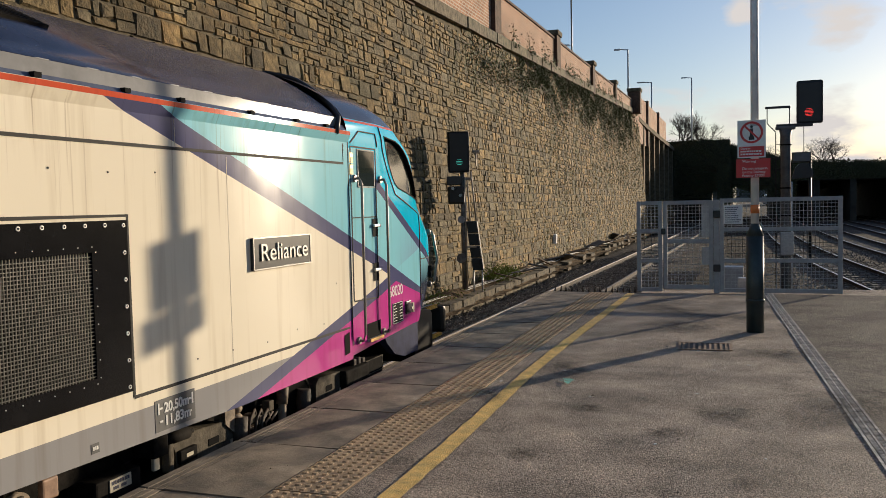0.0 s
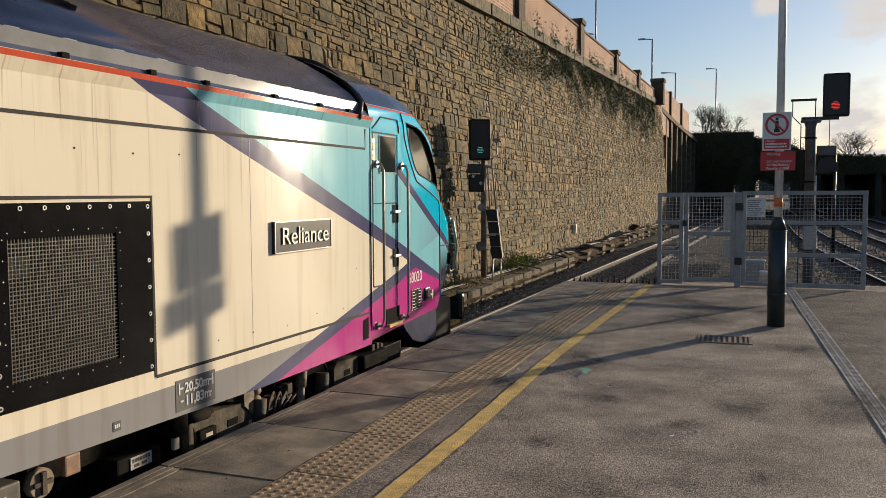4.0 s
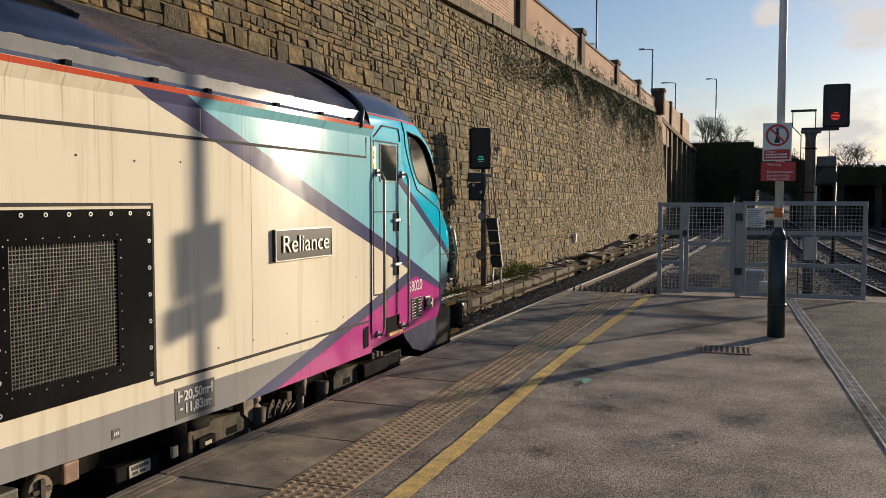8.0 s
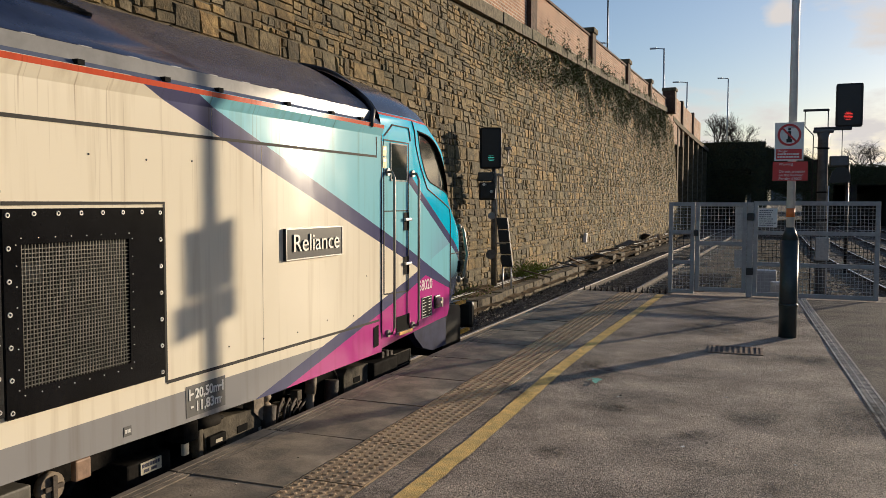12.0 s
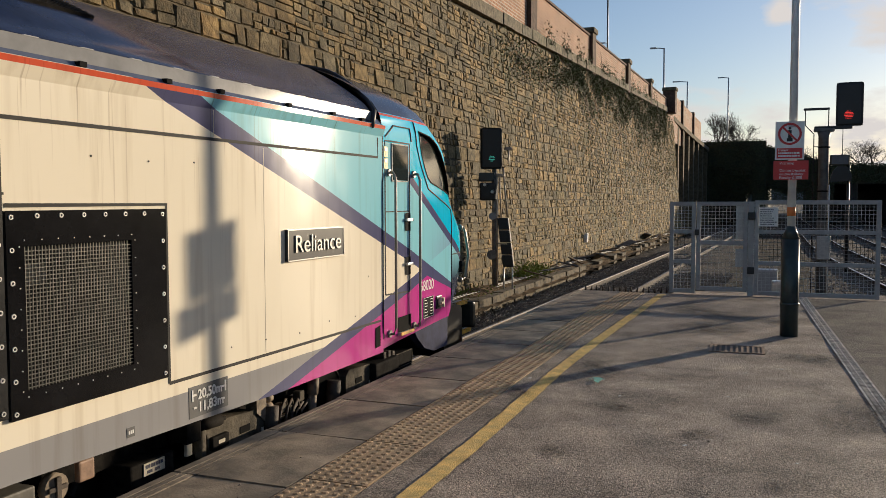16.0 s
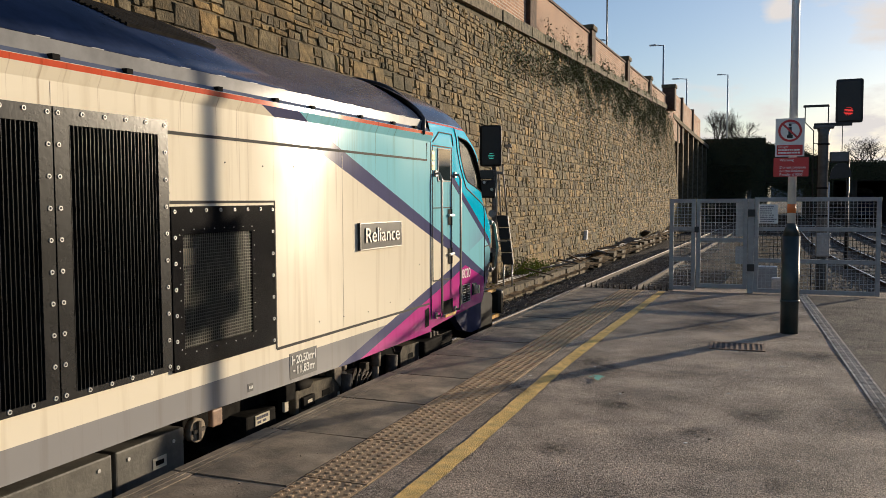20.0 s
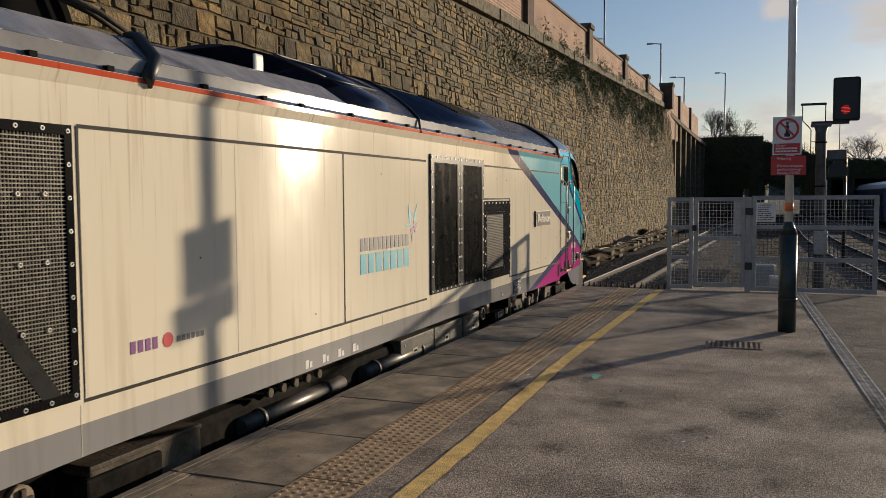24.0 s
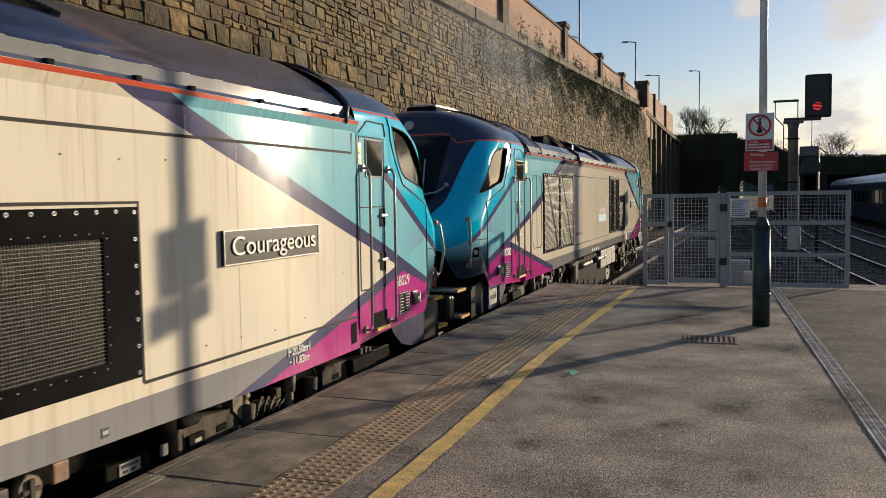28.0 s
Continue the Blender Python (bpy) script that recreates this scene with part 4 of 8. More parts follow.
        prism(bm, [(u * end, z) for u, z in ((7.2, 0.29), (9.0, 0.29), (9.0, 0.282), (7.7, 0.21), (7.2, 0.175))], s * (HALF - 0.14), s * (HALF - 0.062))
        part("door_skirt", bm, M_LIVERY, cab)
    if end < 0:
        mk = part("makers_plate", cbox(HALF - 0.08, HALF - 0.066, -8.985, -8.615, 0.02, 0.232), M_CREAMPLATE, cab, "cream plate with dark print")
        bm = bmesh.new()
        for k in range(7):
            u = -8.94 + 0.042 * k
            box(bm, HALF - 0.0665, HALF - 0.063, u, u + 0.03, 0.09, 0.15 + (0.035 if k in (4, 6) else 0))
        part("print", bm, M_DARKPRINT, mk)
    # headlamps, tail lamps
    for s in (1, -1):
        bm = bmesh.new()
        uu = 9.48
        x = side_x(uu, 0.80)
        d = Vector((s * 0.83, end * 0.55, 0)).normalized()
        t = Vector((-d.y, d.x, 0))
        c = Vector((s * x, uu * end, 0.80))
        q = [c + t * a + Vector((0, 0, b)) + d * 0.012 for a, b in ((-0.06, -0.065), (0.06, -0.065), (0.06, 0.065), (-0.06, 0.065))]
        vs = [bm.verts.new(v) for v in q] + [bm.verts.new(v - d * 0.05) for v in q]
        bm.faces.new(vs[:4])
        for k in range(4):
            bm.faces.new([vs[k], vs[4 + k], vs[4 + (k + 1) % 4], vs[(k + 1) % 4]])
        lamp = part("headlamp", bm, M_SEAL, cab, "recessed rectangular headlamp")
        bm = bmesh.new()
        disc(bm, c + d * 0.006, 0.034, d, 0.012, 14)
        part("lens", bm, M_LENS, lamp)
        # nose handrail
        bm = bmesh.new()
        c2 = Vector((s * side_x(9.62, 0.95), 9.62 * end, 0))
        d2 = Vector((s * 0.55, end * 0.83, 0)).normalized()
        tube(bm, [c2 + Vector((0, 0, 1.25)) - d2 * 0.03, c2 + d2 * 0.05 + Vector((0, 0, 1.25)), c2 + d2 * 0.075 + Vector((0, 0, 1.21)), c2 + d2 * 0.13 + Vector((0, 0, 0.92)), c2 + d2 * 0.075 + Vector((0, 0, 0.66)), c2 + d2 * 0.05 + Vector((0, 0, 0.63)), c2 - d2 * 0.03 + Vector((0, 0, 0.63))], 0.0165, 8)
        for z in (1.25, 0.63):
            disc(bm, c2 + Vector((0, 0, z)) - d2 * 0.01, 0.034, d2, 0.03, 12)
        part("nose_handrail", bm, M_HAND, cab, "bent steel handrail")
        # wiper: a bent arm and its blade
        bm = bmesh.new()
        tube(bm, [(s * 0.84, 9.50 * end, 1.70), (s * 0.73, 9.56 * end, 1.62), (s * 0.40, 9.62 * end, 1.56)], 0.014, 6)
        disc(bm, (s * 0.84, 9.46 * end, 1.69), 0.03, (0, end, 0.6), 0.06, 10)
        wip = part("wiper", bm, M_STEEL, cab, "bent steel wiper arm")
        bm = bmesh.new()
        tube(bm, [(s * 0.42, 9.19 * end, 2.08), (s * 0.50, 9.50 * end, 1.66)], 0.011, 6)
        part("wiper_blade", bm, M_GLINT_BLADE, wip)
        # buffer
        bm = bmesh.new()
        x = s * 0.865
        disc(bm, (x, 9.45 * end, 0.13), 0.14, (0, end, 0), 0.45, 18)
        disc(bm, (x, 9.45 * end, 0.13), 0.17, (0, end, 0), 0.12, 18)
        buf = part("buffer", bm, M_BUFF, loco, "black buffer with a square head")
        b2 = bmesh.new()
        y0, y1 = sorted((10.16 * end, 10.25 * end))
        box(b2, x - 0.30, x + 0.31, y0, y1, -0.04, 0.305, 0.05)
        part("buffer_head", b2, M_BUFF, buf)
        tb = bmesh.new()
        disc(tb, (x, 9.88 * end, 0.13), 0.11, (0, end, 0), 0.30, 18)
        part("plunger", tb, M_WHEEL, buf)
        # steps by the buffers
        for uu, z, x0, x1 in ((9.68, 0.338, 0.60, 1.14), (9.68, 0.0, 0.80, 1.19)):
            bm = bmesh.new()
            a, b = sorted(((uu - 0.05) * end, (uu + 0.30) * end))
            xa, xb = sorted((s * x0, s * x1))
            box(bm, xa, xb, a, b, z - 0.03, z)
            st = part("buffer_step", bm, M_TREAD, loco)
            bm = bmesh.new()
            xo = s * x1
            box(bm, min(xo, xo + s * 0.012), max(xo, xo + s * 0.012), a, b, z - 0.035, z + 0.003)
            for k in range(9):
                q = a + (b - a) * (k + 0.5) / 9
                box(bm, min(xo, xo - s * 0.03), max(xo, xo - s * 0.03), q - 0.012, q + 0.012, z, z + 0.006)
            part("step_nosing", bm, M_NOSING, st)
            bm = bmesh.new()
            for k in range(7):
                for i in range(9):
                    p_, q = xa + (xb - xa) * (k + 0.5) / 7, a + (b - a) * (i + 0.5) / 9
                    disc(bm, (p_, q, z), 0.013, (0, 0, 1), 0.0015, 8)
            # holes are black discs on the tread, their shade painted
            tagged(part("tread_hole", bm, M_SHADE_BLACK, st), kind="stuff")
        # buffer box
        bm = bmesh.new()
        pts = [(9.04, 0.385), (9.56, 0.335), (9.615, 0.28), (9.615, -0.16), (9.3, -0.22), (9.04, -0.20)]
        prism(bm, [(u * end, z) for u, z in pts], s * 0.58, s * 1.215)
        part("buffer_box", bm, M_BUFF, loco, "black steel buffer housing")
    bm = bmesh.new()
    a, b = sorted((9.2 * end, 9.5 * end))
    box(bm, -0.6, 0.6, a, b, -0.3, 0.32)
    part("buffer_beam", bm, M_BLACK, loco)
    bm = bmesh.new()
    a, b = sorted((9.5 * end, 9.78 * end))
    box(bm, -0.18, 0.18, a, b, -0.1, 0.28, 0.03)
    a, b = sorted((9.7 * end, 10.1 * end))
    box(bm, -0.08, 0.08, a, b, 0.0, 0.16, 0.02)
    part("coupler", bm, mat_get("coupler"), loco, "orange-brown rusty coupler")
    if end < 0:
        bm = bmesh.new()
        box(bm, 0.66, 0.80, -9.95, -9.78, 0.36, 0.62, 0.03)
        tube(bm, [(0.73, -9.86, 0.40), (0.72, -9.90, 0.25), (0.66, -9.86, 0.05), (0.55, -9.7, -0.1)], 0.035, 10)
        part("jumper_cable", bm, mat_get("coupler"), loco, "thick orange jumper cable and its box")
    for k, xx in enumerate((-0.45, -0.3, 0.3, 0.45)):
        bm = bmesh.new()
        tube(bm, [(xx, 9.5 * end, 0.2), (xx, 9.75 * end, 0.1), (xx, 9.9 * end, -0.15), (xx, 9.78 * end, -0.45)], 0.025, 8)
        part("brake_hose", bm, M_BLACK, loco)
    # roof pod over the windscreen: a dark housing with a pale cover running back
    if end < 0:
        a, b = sorted((7.88 * end, 8.38 * end))
        pod = part("roof_pod", cbox(-0.20, 0.30, a, b, 2.70, 2.915, 0.05), M_SEAL, cab, "dark roof camera pod")
        bm = bmesh.new()
        lo = [bm.verts.new((x, u * end, z)) for x, u, z in ((-0.14, 8.24, 2.918), (0.24, 8.24, 2.914), (0.28, 7.5, 2.918), (0.20, 6.75, 2.908), (0.10, 6.75, 2.908))]
        hi = [bm.verts.new(v.co + Vector((0, 0, 0.03))) for v in lo]
        bm.faces.new(hi)
        bm.faces.new(lo[::-1])
        for k in range(5):
            bm.faces.new([lo[k], lo[(k + 1) % 5], hi[(k + 1) % 5], hi[k]])
        bmesh.ops.recalc_face_normals(bm, faces=bm.faces[:])
        part("pod_cover", bm, M_WHITE, pod, "white pod cover")
    return cab


def bogie_side(loco, e):
    """What shows between the platform's edge and the body: beam ends, brackets, bags and boxes."""
    def blk(name, u0, u1, z0, z1, x0, x1, material, bev=0.012, label=""):
        u0, u1 = u0 + 0.35, u1 + 0.35
        a, b = sorted((u0 * e, u1 * e))
        return part(name, cbox(x0, x1, a, b, z0, z1, bev), material, loco, label)

    for pts in ([(4.82, 0.0), (4.78, 0.10), (5.36, 0.058), (5.54, -0.116), (5.50, -0.34), (4.85, -0.34)], [(6.74, -0.34), (6.74, 0.03), (6.80, 0.08), (7.28, 0.055), (7.33, 0.0), (7.33, -0.34)]):
        bm = bmesh.new()
        prism(bm, [(u * e, z) for u, z in pts], 1.0, 1.20)
        beam = part("bogie_beam", bm, M_BEAM, loco, "dusty brown bogie side beam")
        u1 = pts[3][0]
        a, b = sorted(((u1 - 0.36) * e, (u1 - 0.24) * e))
        # slot is a thin black plate, its shade painted
        part("beam_slot", cbox(1.197, 1.204, a, b, -0.07, -0.02), M_SHADE_BLACK, beam)
        a, b = sorted(((u1 - 0.10) * e, (u1 - 0.05) * e))
        part("beam_label", cbox(1.198, 1.205, a, b, -0.16, -0.09), M_CREAMPLATE, beam)
    a, b = sorted((4.84 * e, 5.02 * e))
    clip = part("step_bracket", cbox(1.19, 1.23, a, b, -0.095, -0.005, 0.01), M_DARKGEAR, loco, "dark steel bracket with a hole")
    a, b = sorted((4.90 * e, 4.97 * e))
    part("bracket_hole", cbox(1.228, 1.232, a, b, -0.06, -0.035), M_CREAMPLATE, clip)
    a, b = sorted((4.605 * e, 4.66 * e))
    part("pale_bar", cbox(1.18, 1.205, a, b, -0.068, 0.04, 0.006), M_CREAMPLATE, loco, "cream painted upright bar")
    bm = bmesh.new()
    prism(bm, [(u * e, z) for u, z in ((5.365, 0.135), (5.49, 0.132), (5.49, -0.06), (5.37, 0.035))], 1.12, 1.215)
    part("bracket", bm, M_BRACKET, loco, "tan steel bracket")
    for z in (0.105, 0.04, -0.022):
        bm = bmesh.new()
        bmesh.ops.create_uvsphere(bm, u_segments=14, v_segments=8, radius=0.046, matrix=Matrix.Translation((1.185, 5.545 * e, z)) @ Matrix.Diagonal((1, 1.2, 0.8, 1)))
        part("air_bag", bm, M_BRACKET, loco, "rounded tan air bag", smooth=True)
    bm = bmesh.new()
    a = 6.45 * e
    disc(bm, (1.03, a, -0.09), 0.26, (1, 0, 0), 0.13, 32)
    drum = part("air_spring", bm, M_SHADE_BLACK, loco, "black round air spring")
    bm = bmesh.new()
    tube(bm, [(1.165, a + 0.26 * math.cos(k * math.pi / 24), -0.09 + 0.26 * math.sin(k * math.pi / 24)) for k in range(25)], 0.007, 5, cap=False)
    part("spring_rim", bm, M_BEAM, drum)
    bm = bmesh.new()
    tube(bm, [(1.20, 6.15 * e, -0.30), (1.20, 6.18 * e, 0.08)], 0.034, 10)
    tube(bm, [(1.20, 6.17 * e, 0.00), (1.20, 6.19 * e, 0.13)], 0.048, 10)
    part("damper", bm, M_BRACKET, loco, "tan damper rod")
    bm = bmesh.new()
    for k in range(3):
        o = 0.09 * k
        tube(bm, [(1.19, (5.66 + o) * e, -0.22), (1.21, (5.69 + o) * e, 0.0 - 0.02 * k), (1.20, (5.77 + o) * e, 0.045 - 0.02 * k), (1.17, (5.86 + o) * e, -0.12), (1.19, (5.95 + o) * e, -0.03)], 0.012, 6)
    part("brake_pipe", bm, M_GRUBBY, loco)
    for u, z0, z1 in ((5.72, -0.05, 0.02), (5.84, -0.08, -0.02), (5.98, -0.02, 0.06)):
        a, b = sorted((u * e, (u + 0.07) * e))
        part("valve_block", cbox(1.13, 1.20, a, b, z0, z1, 0.008), M_BEAM, loco)
    a, b = sorted((7.74 * e, 8.17 * e))
    f = part("folded_step", cbox(1.04, 1.20, a, b, -0.20, 0.045, 0.012), M_DARKGEAR, loco)
    bm = bmesh.new()
    for q in ((a, b, 0.037, 0.046), (a, b, -0.10, -0.093), (a, a + 0.008, -0.093, 0.037), (b - 0.008, b, -0.093, 0.037)):
        box(bm, 1.201, 1.205, *q)
    part("edge_strip", bm, M_BEAM, f)
    for u, z1 in ((7.47, 0.12), (7.57, 0.12), (7.66, 0.10)):
        a, b = sorted((u * e, (u + 0.055) * e))
        part("clamp", cbox(1.10, 1.22, a, b, -0.12, z1, 0.012), M_GRUBBY, loco)
    blk("clamp_plate", 4.38, 4.43, -0.12, 0.10, 1.16, 1.225, M_BEAM)
    blk("valve_block", 4.22, 4.36, 0.02, 0.15, 1.08, 1.24, M_DARKGEAR)
    bm = bmesh.new()
    tube(bm, [(1.2, 4.71 * e, 0.10), (1.2, 4.95 * e, 0.09)], 0.04, 10)
    tube(bm, [(1.2, 4.95 * e, 0.09), (1.2, 5.01 * e, 0.088)], 0.016, 8)
    part("valve_rod", bm, M_DARKGEAR, loco)
    if e > 0:
        blk("hung_pouch", 3.37, 3.48, 0.045, 0.16, 1.17, 1.21, M_PINKISH, label="worn brown hanging pouch")
    bm = bmesh.new()
    disc(bm, (1.16, 3.565 * e, 0.07), 0.078, (1, 0, 0), 0.05, 18)
    sock = part("filler_socket", bm, M_BRACKET, loco, "round metal filler cap")
    bm = bmesh.new()
    box(bm, 1.21, 1.23, 3.565 * e - 0.014, 3.565 * e + 0.014, 0.01, 0.13)
    box(bm, 1.21, 1.225, 3.565 * e - 0.06, 3.565 * e + 0.06, 0.058, 0.082)
    part("socket_lever", bm, M_GRUBBY, sock)


EXTRA = {}


def mat_get(key):
    if key not in EXTRA:
        EXTRA[key] = {"valance": lambda: mat("valance_navy", (0.035, 0.042, 0.10), 0.6, 0, 0.2, 4, spec=0.1),
                      "coupler": lambda: mat("coupler_orange", (0.58, 0.13, 0.035), 0.65, 0.1, 0.3, 9)}[key]()
    return EXTRA[key]


def locomotive():
    loco = thing("diesel_locomotive", "cream, turquoise and pink diesel locomotive, dirty, on the rails", "locomotive", "coupled locomotives")
    # body shell between the cabs
    bm = bmesh.new()
    rings = []
    for u, zb in ((-U0, 0.17), (-5.4, 0.165), (-3.2, 0.21), (3.2, 0.21), (5.4, 0.155), (U0, 0.16)):
        outline = [(HALF - 0.05, zb), (HALF, zb + 0.02), (HALF, 2.145), (HALF + 0.03, 2.209), (HALF + 0.031, 2.243), (1.338, 2.252), (1.31, 2.30), (1.0, 2.40), (-1.0, 2.40), (-1.31, 2.30), (-1.338, 2.252), (-HALF - 0.031, 2.243), (-HALF - 0.03, 2.209), (-HALF, 2.145), (-HALF, zb + 0.02), (-HALF + 0.05, zb)]
        rings.append([bm.verts.new((x, u, z)) for x, z in outline])
    for a, b in zip(rings, rings[1:]):
        for k in range(len(a)):
            k2 = (k + 1) % len(a)
            bm.faces.new([a[k], b[k], b[k2], a[k2]])
    bm.faces.new(rings[0])
    bm.faces.new(rings[-1][::-1])
    bmesh.ops.recalc_face_normals(bm, faces=bm.faces[:])
    body = part("body", bm, M_LIVERY, loco, "cream body side with grime streaks")
    # roof: a pale upright edge strip, then the navy roof; it is full height at both ends and sunk to a well between
    for s in (1, -1):
        bm = bmesh.new()
        box(bm, min(s * 1.30, s * 1.325), max(s * 1.30, s * 1.325), -7.05, 7.05, 2.262, 2.356)
        for v in bm.verts:
            if v.co.z > 2.3:
                v.co.x -= s * 0.006
        strip = part("roof_edge_strip", bm, M_STRIP, loco, "pale grey metal strip along the roof edge")
        bm = bmesh.new()
        for k in range(22):
            u = -6.9 + k * 0.655 + (0.09 if k % 3 else -0.06)
            x, z = s * 1.322, 2.264
            box(bm, min(x, x + s * 0.04), max(x, x + s * 0.04), u - 0.024, u + 0.024, z - 0.013, z + 0.014)
        tagged(part("roof_clip", bm, M_SEAL, strip), kind="stuff")
        # thin pale dashes along the strip's top imitate its glints
        bm = bmesh.new()
        for k in range(40):
            u = -6.95 + k * 0.355
            if -2.95 < u < -2.5:
                continue
            box(bm, min(s * 1.296, s * 1.322), max(s * 1.296, s * 1.322), u, u + 0.085, 2.3565, 2.3595)
        tagged(part("strip_glint", bm, M_GLINT_BLADE, strip, "pale dashes standing for glints along the strip"), kind="stuff")
    full = [(1.318, 2.358), (1.20, 2.462), (1.05, 2.568), (0.92, 2.648), (0.80, 2.716), (0.70, 2.767), (0.60, 2.808), (0.50, 2.835), (0.35, 2.872), (0.20, 2.895), (0, 2.905)]
    sunk = [(1.318, 2.358), (1.09, 2.508), (1.06, 2.525), (1.02, 2.53), (0.98, 2.52), (0.96, 2.46), (0.60, 2.45), (0, 2.45)]
    bays = [(-7.05, -5.92, full, 0.0), (-5.9, -2.72, sunk, 0.0), (-2.68, -0.3, sunk, 0.0), (-0.3, 1.26, full, 0.62), (1.28, 7.05, full, 0.0)]
    for u0, u1, prof, cut in bays:
        bm = bmesh.new()
        ring = prof + [(-x, z) for x, z in prof[-2::-1]]
        # the forward part's end wall slants back from the shoulder to the crest
        ra = [bm.verts.new((x, u0 + cut * (min(1.0, max(0.0, (abs(x) - 0.45) / 0.6)) - 0.35), z)) for x, z in ring]
        rb = [bm.verts.new((x, u1, z)) for x, z in ring]
        for k in range(len(ring) - 1):
            bm.faces.new([ra[k], ra[k + 1], rb[k + 1], rb[k]]).smooth = prof is full or 0 < k < len(ring) - 2
        bm.faces.new(ra)
        bm.faces.new(rb[::-1])
        bmesh.ops.recalc_face_normals(bm, faces=bm.faces[:])
        part("roof_bay", bm, M_ROOF if prof is full else M_ROOFGREY, loco, "glossy navy roof panel" if prof is full else "grey roof shoulder beside the well")
    # black ribs where the cab roof begins and between the bays
    edge_ = [(1.375, 2.215), (1.345, 2.31), (1.325, 2.366)]
    crest = edge_ + [(x + 0.008, z + 0.01) for x, z in full[1:]]
    low = edge_ + [(x + 0.008, z + 0.01) for x, z in sunk[1:5]]
    for at, lean, pr, r in ((6.93, 0.95, crest, 0.024), (-6.93, -0.95, crest, 0.024), (-2.78, 0.9, low, 0.045), (1.16, 0.45, crest, 0.013), (-6.1, 0.45, crest, 0.009)):
        bm = bmesh.new()
        pts = [(x, at + lean * (z - 2.215), z) for x, z in pr]
        tube(bm, pts, r, 6)
        part("roof_rib", bm, M_BLACK, loco)
        bm = bmesh.new()
        tube(bm, [(-x, y, z) for x, y, z in pts], r, 6)
        part("roof_rib", bm, M_BLACK, loco)
    # what stands in the well: two cooling fans, the silencer, a rounded cover and a lifting lug
    for u in (-4.12, -5.42):
        bm = bmesh.new()
        disc(bm, (0, u, 2.45), 0.66, (0, 0, 1), 0.29, 40)
        fan = part("cooling_fan", bm, M_FANRIM, loco, "round black cooling fan on the roof")
        bm = bmesh.new()
        for k in range(9):
            box(bm, -0.6, 0.6, u - 0.02 - 0.56 + 0.14 * k, u + 0.02 - 0.56 + 0.14 * k, 2.742, 2.752)
        part("fan_guard", bm, M_DARKGEAR, fan)
    bm = bmesh.new()
    prism(bm, [(-3.42, 2.49), (-3.30, 2.76), (-2.75, 2.80), (-2.62, 2.49)], -0.75, 0.75)
    part("exhaust_housing", bm, M_SHADE_BLACK, loco, "black exhaust silencer on the roof")
    for x in (0.76, 0.70):
        bm = bmesh.new()
        tube(bm, [(x, -2.95, 2.80), (x + 0.14, -2.62, 2.68), (x + 0.22, -2.42, 2.57)], 0.018, 6)
        part("roof_stay", bm, M_BEAM, loco, "steel stay beside the silencer")
    bm = bmesh.new()
    rows_ = []
    for k in range(13):
        a = math.pi * k / 12
        rows_.append([bm.verts.new((0.82 * math.cos(a), u, 2.49 + 0.18 * math.sin(a))) for u in (-2.55, -0.65)])
    for a, b in zip(rows_, rows_[1:]):
        bm.faces.new([a[0], a[1], b[1], b[0]]).smooth = True
    for q in (0, 1):
        bm.faces.new([r[q] for r in rows_])
    bmesh.ops.recalc_face_normals(bm, faces=bm.faces[:])
    part("engine_cover", bm, M_COVER, loco, "dull brown rounded engine cover")
    bm = bmesh.new()
    box(bm, 0.86, 0.885, -0.98, -0.86, 2.54, 2.70, 0.02)
    part("lifting_lug", bm, M_LET, loco, "pale lifting lug")
    # framed hatch on the forward roof, and a slatted vent
    def on_roof(x):
        return interp(full[::-1], x)

    def roof_frame(name, u0, u1, xa, xb, skew, material, label):
        bm = bmesh.new()
        c = [(xa, u0), (xa, u1), (xb, u1 + skew), (xb, u0 + skew)]
        tube(bm, [(x, u, on_roof(x) + 0.012) for x, u in c + c[:1]], 0.014, 5)
        return part(name, bm, material, loco, label)

    roof_frame("roof_hatch", -0.05, 0.95, 0.98, 0.62, -0.25, M_STEELPALE, "framed hatch on the roof slope")
    bm = bmesh.new()
    for k in range(16):
        x0 = 0.97 - 0.026 * k
        x1 = x0 - 0.016
        a, b = 3.28 - 0.30 * k / 15, 4.15 - 0.30 * k / 15
        q = [(x0, a), (x0, b), (x1, b), (x1, a)]
        lo = [bm.verts.new((x, u, on_roof(x))) for x, u in q]
        hi = [bm.verts.new((x + 0.008, u, on_roof(x) + 0.018)) for x, u in q]
        bm.faces.new(hi)
        for i in range(4):
            bm.faces.new([lo[i], lo[(i + 1) % 4], hi[(i + 1) % 4], hi[i]])
    bmesh.ops.recalc_face_normals(bm, faces=bm.faces[:])
    tagged(part("roof_vent", bm, M_DARKGEAR, loco, "slatted black vent plate in the roof"), kind="stuff")
    # panel gaps on the side
    bm = bmesh.new()
    def gap(p, w=0.02):
        ribbon(bm, p, w, 1, 0.003, step=3.0)
    gap([(3.10, 1.955), (7.10, 1.955), (7.10, 2.13)])
    gap([(4.29, 0.485), (7.15, 0.475)])
    gap([(4.29, 0.485), (4.29, 1.545), (3.18, 1.545)])
    gap([(3.10, 1.955), (3.10, 1.60), (3.18, 1.60)], 0.012)
    gap([(-3.27, 1.94), (-3.27, 0.52), (1.36, 0.52)])
    gap([(-3.27, 1.94), (1.36, 1.94)])
    gap([(-0.42, 1.93), (-0.42, 0.52)], 0.014)
    part("panel_gap", bm, M_SEAM, body)
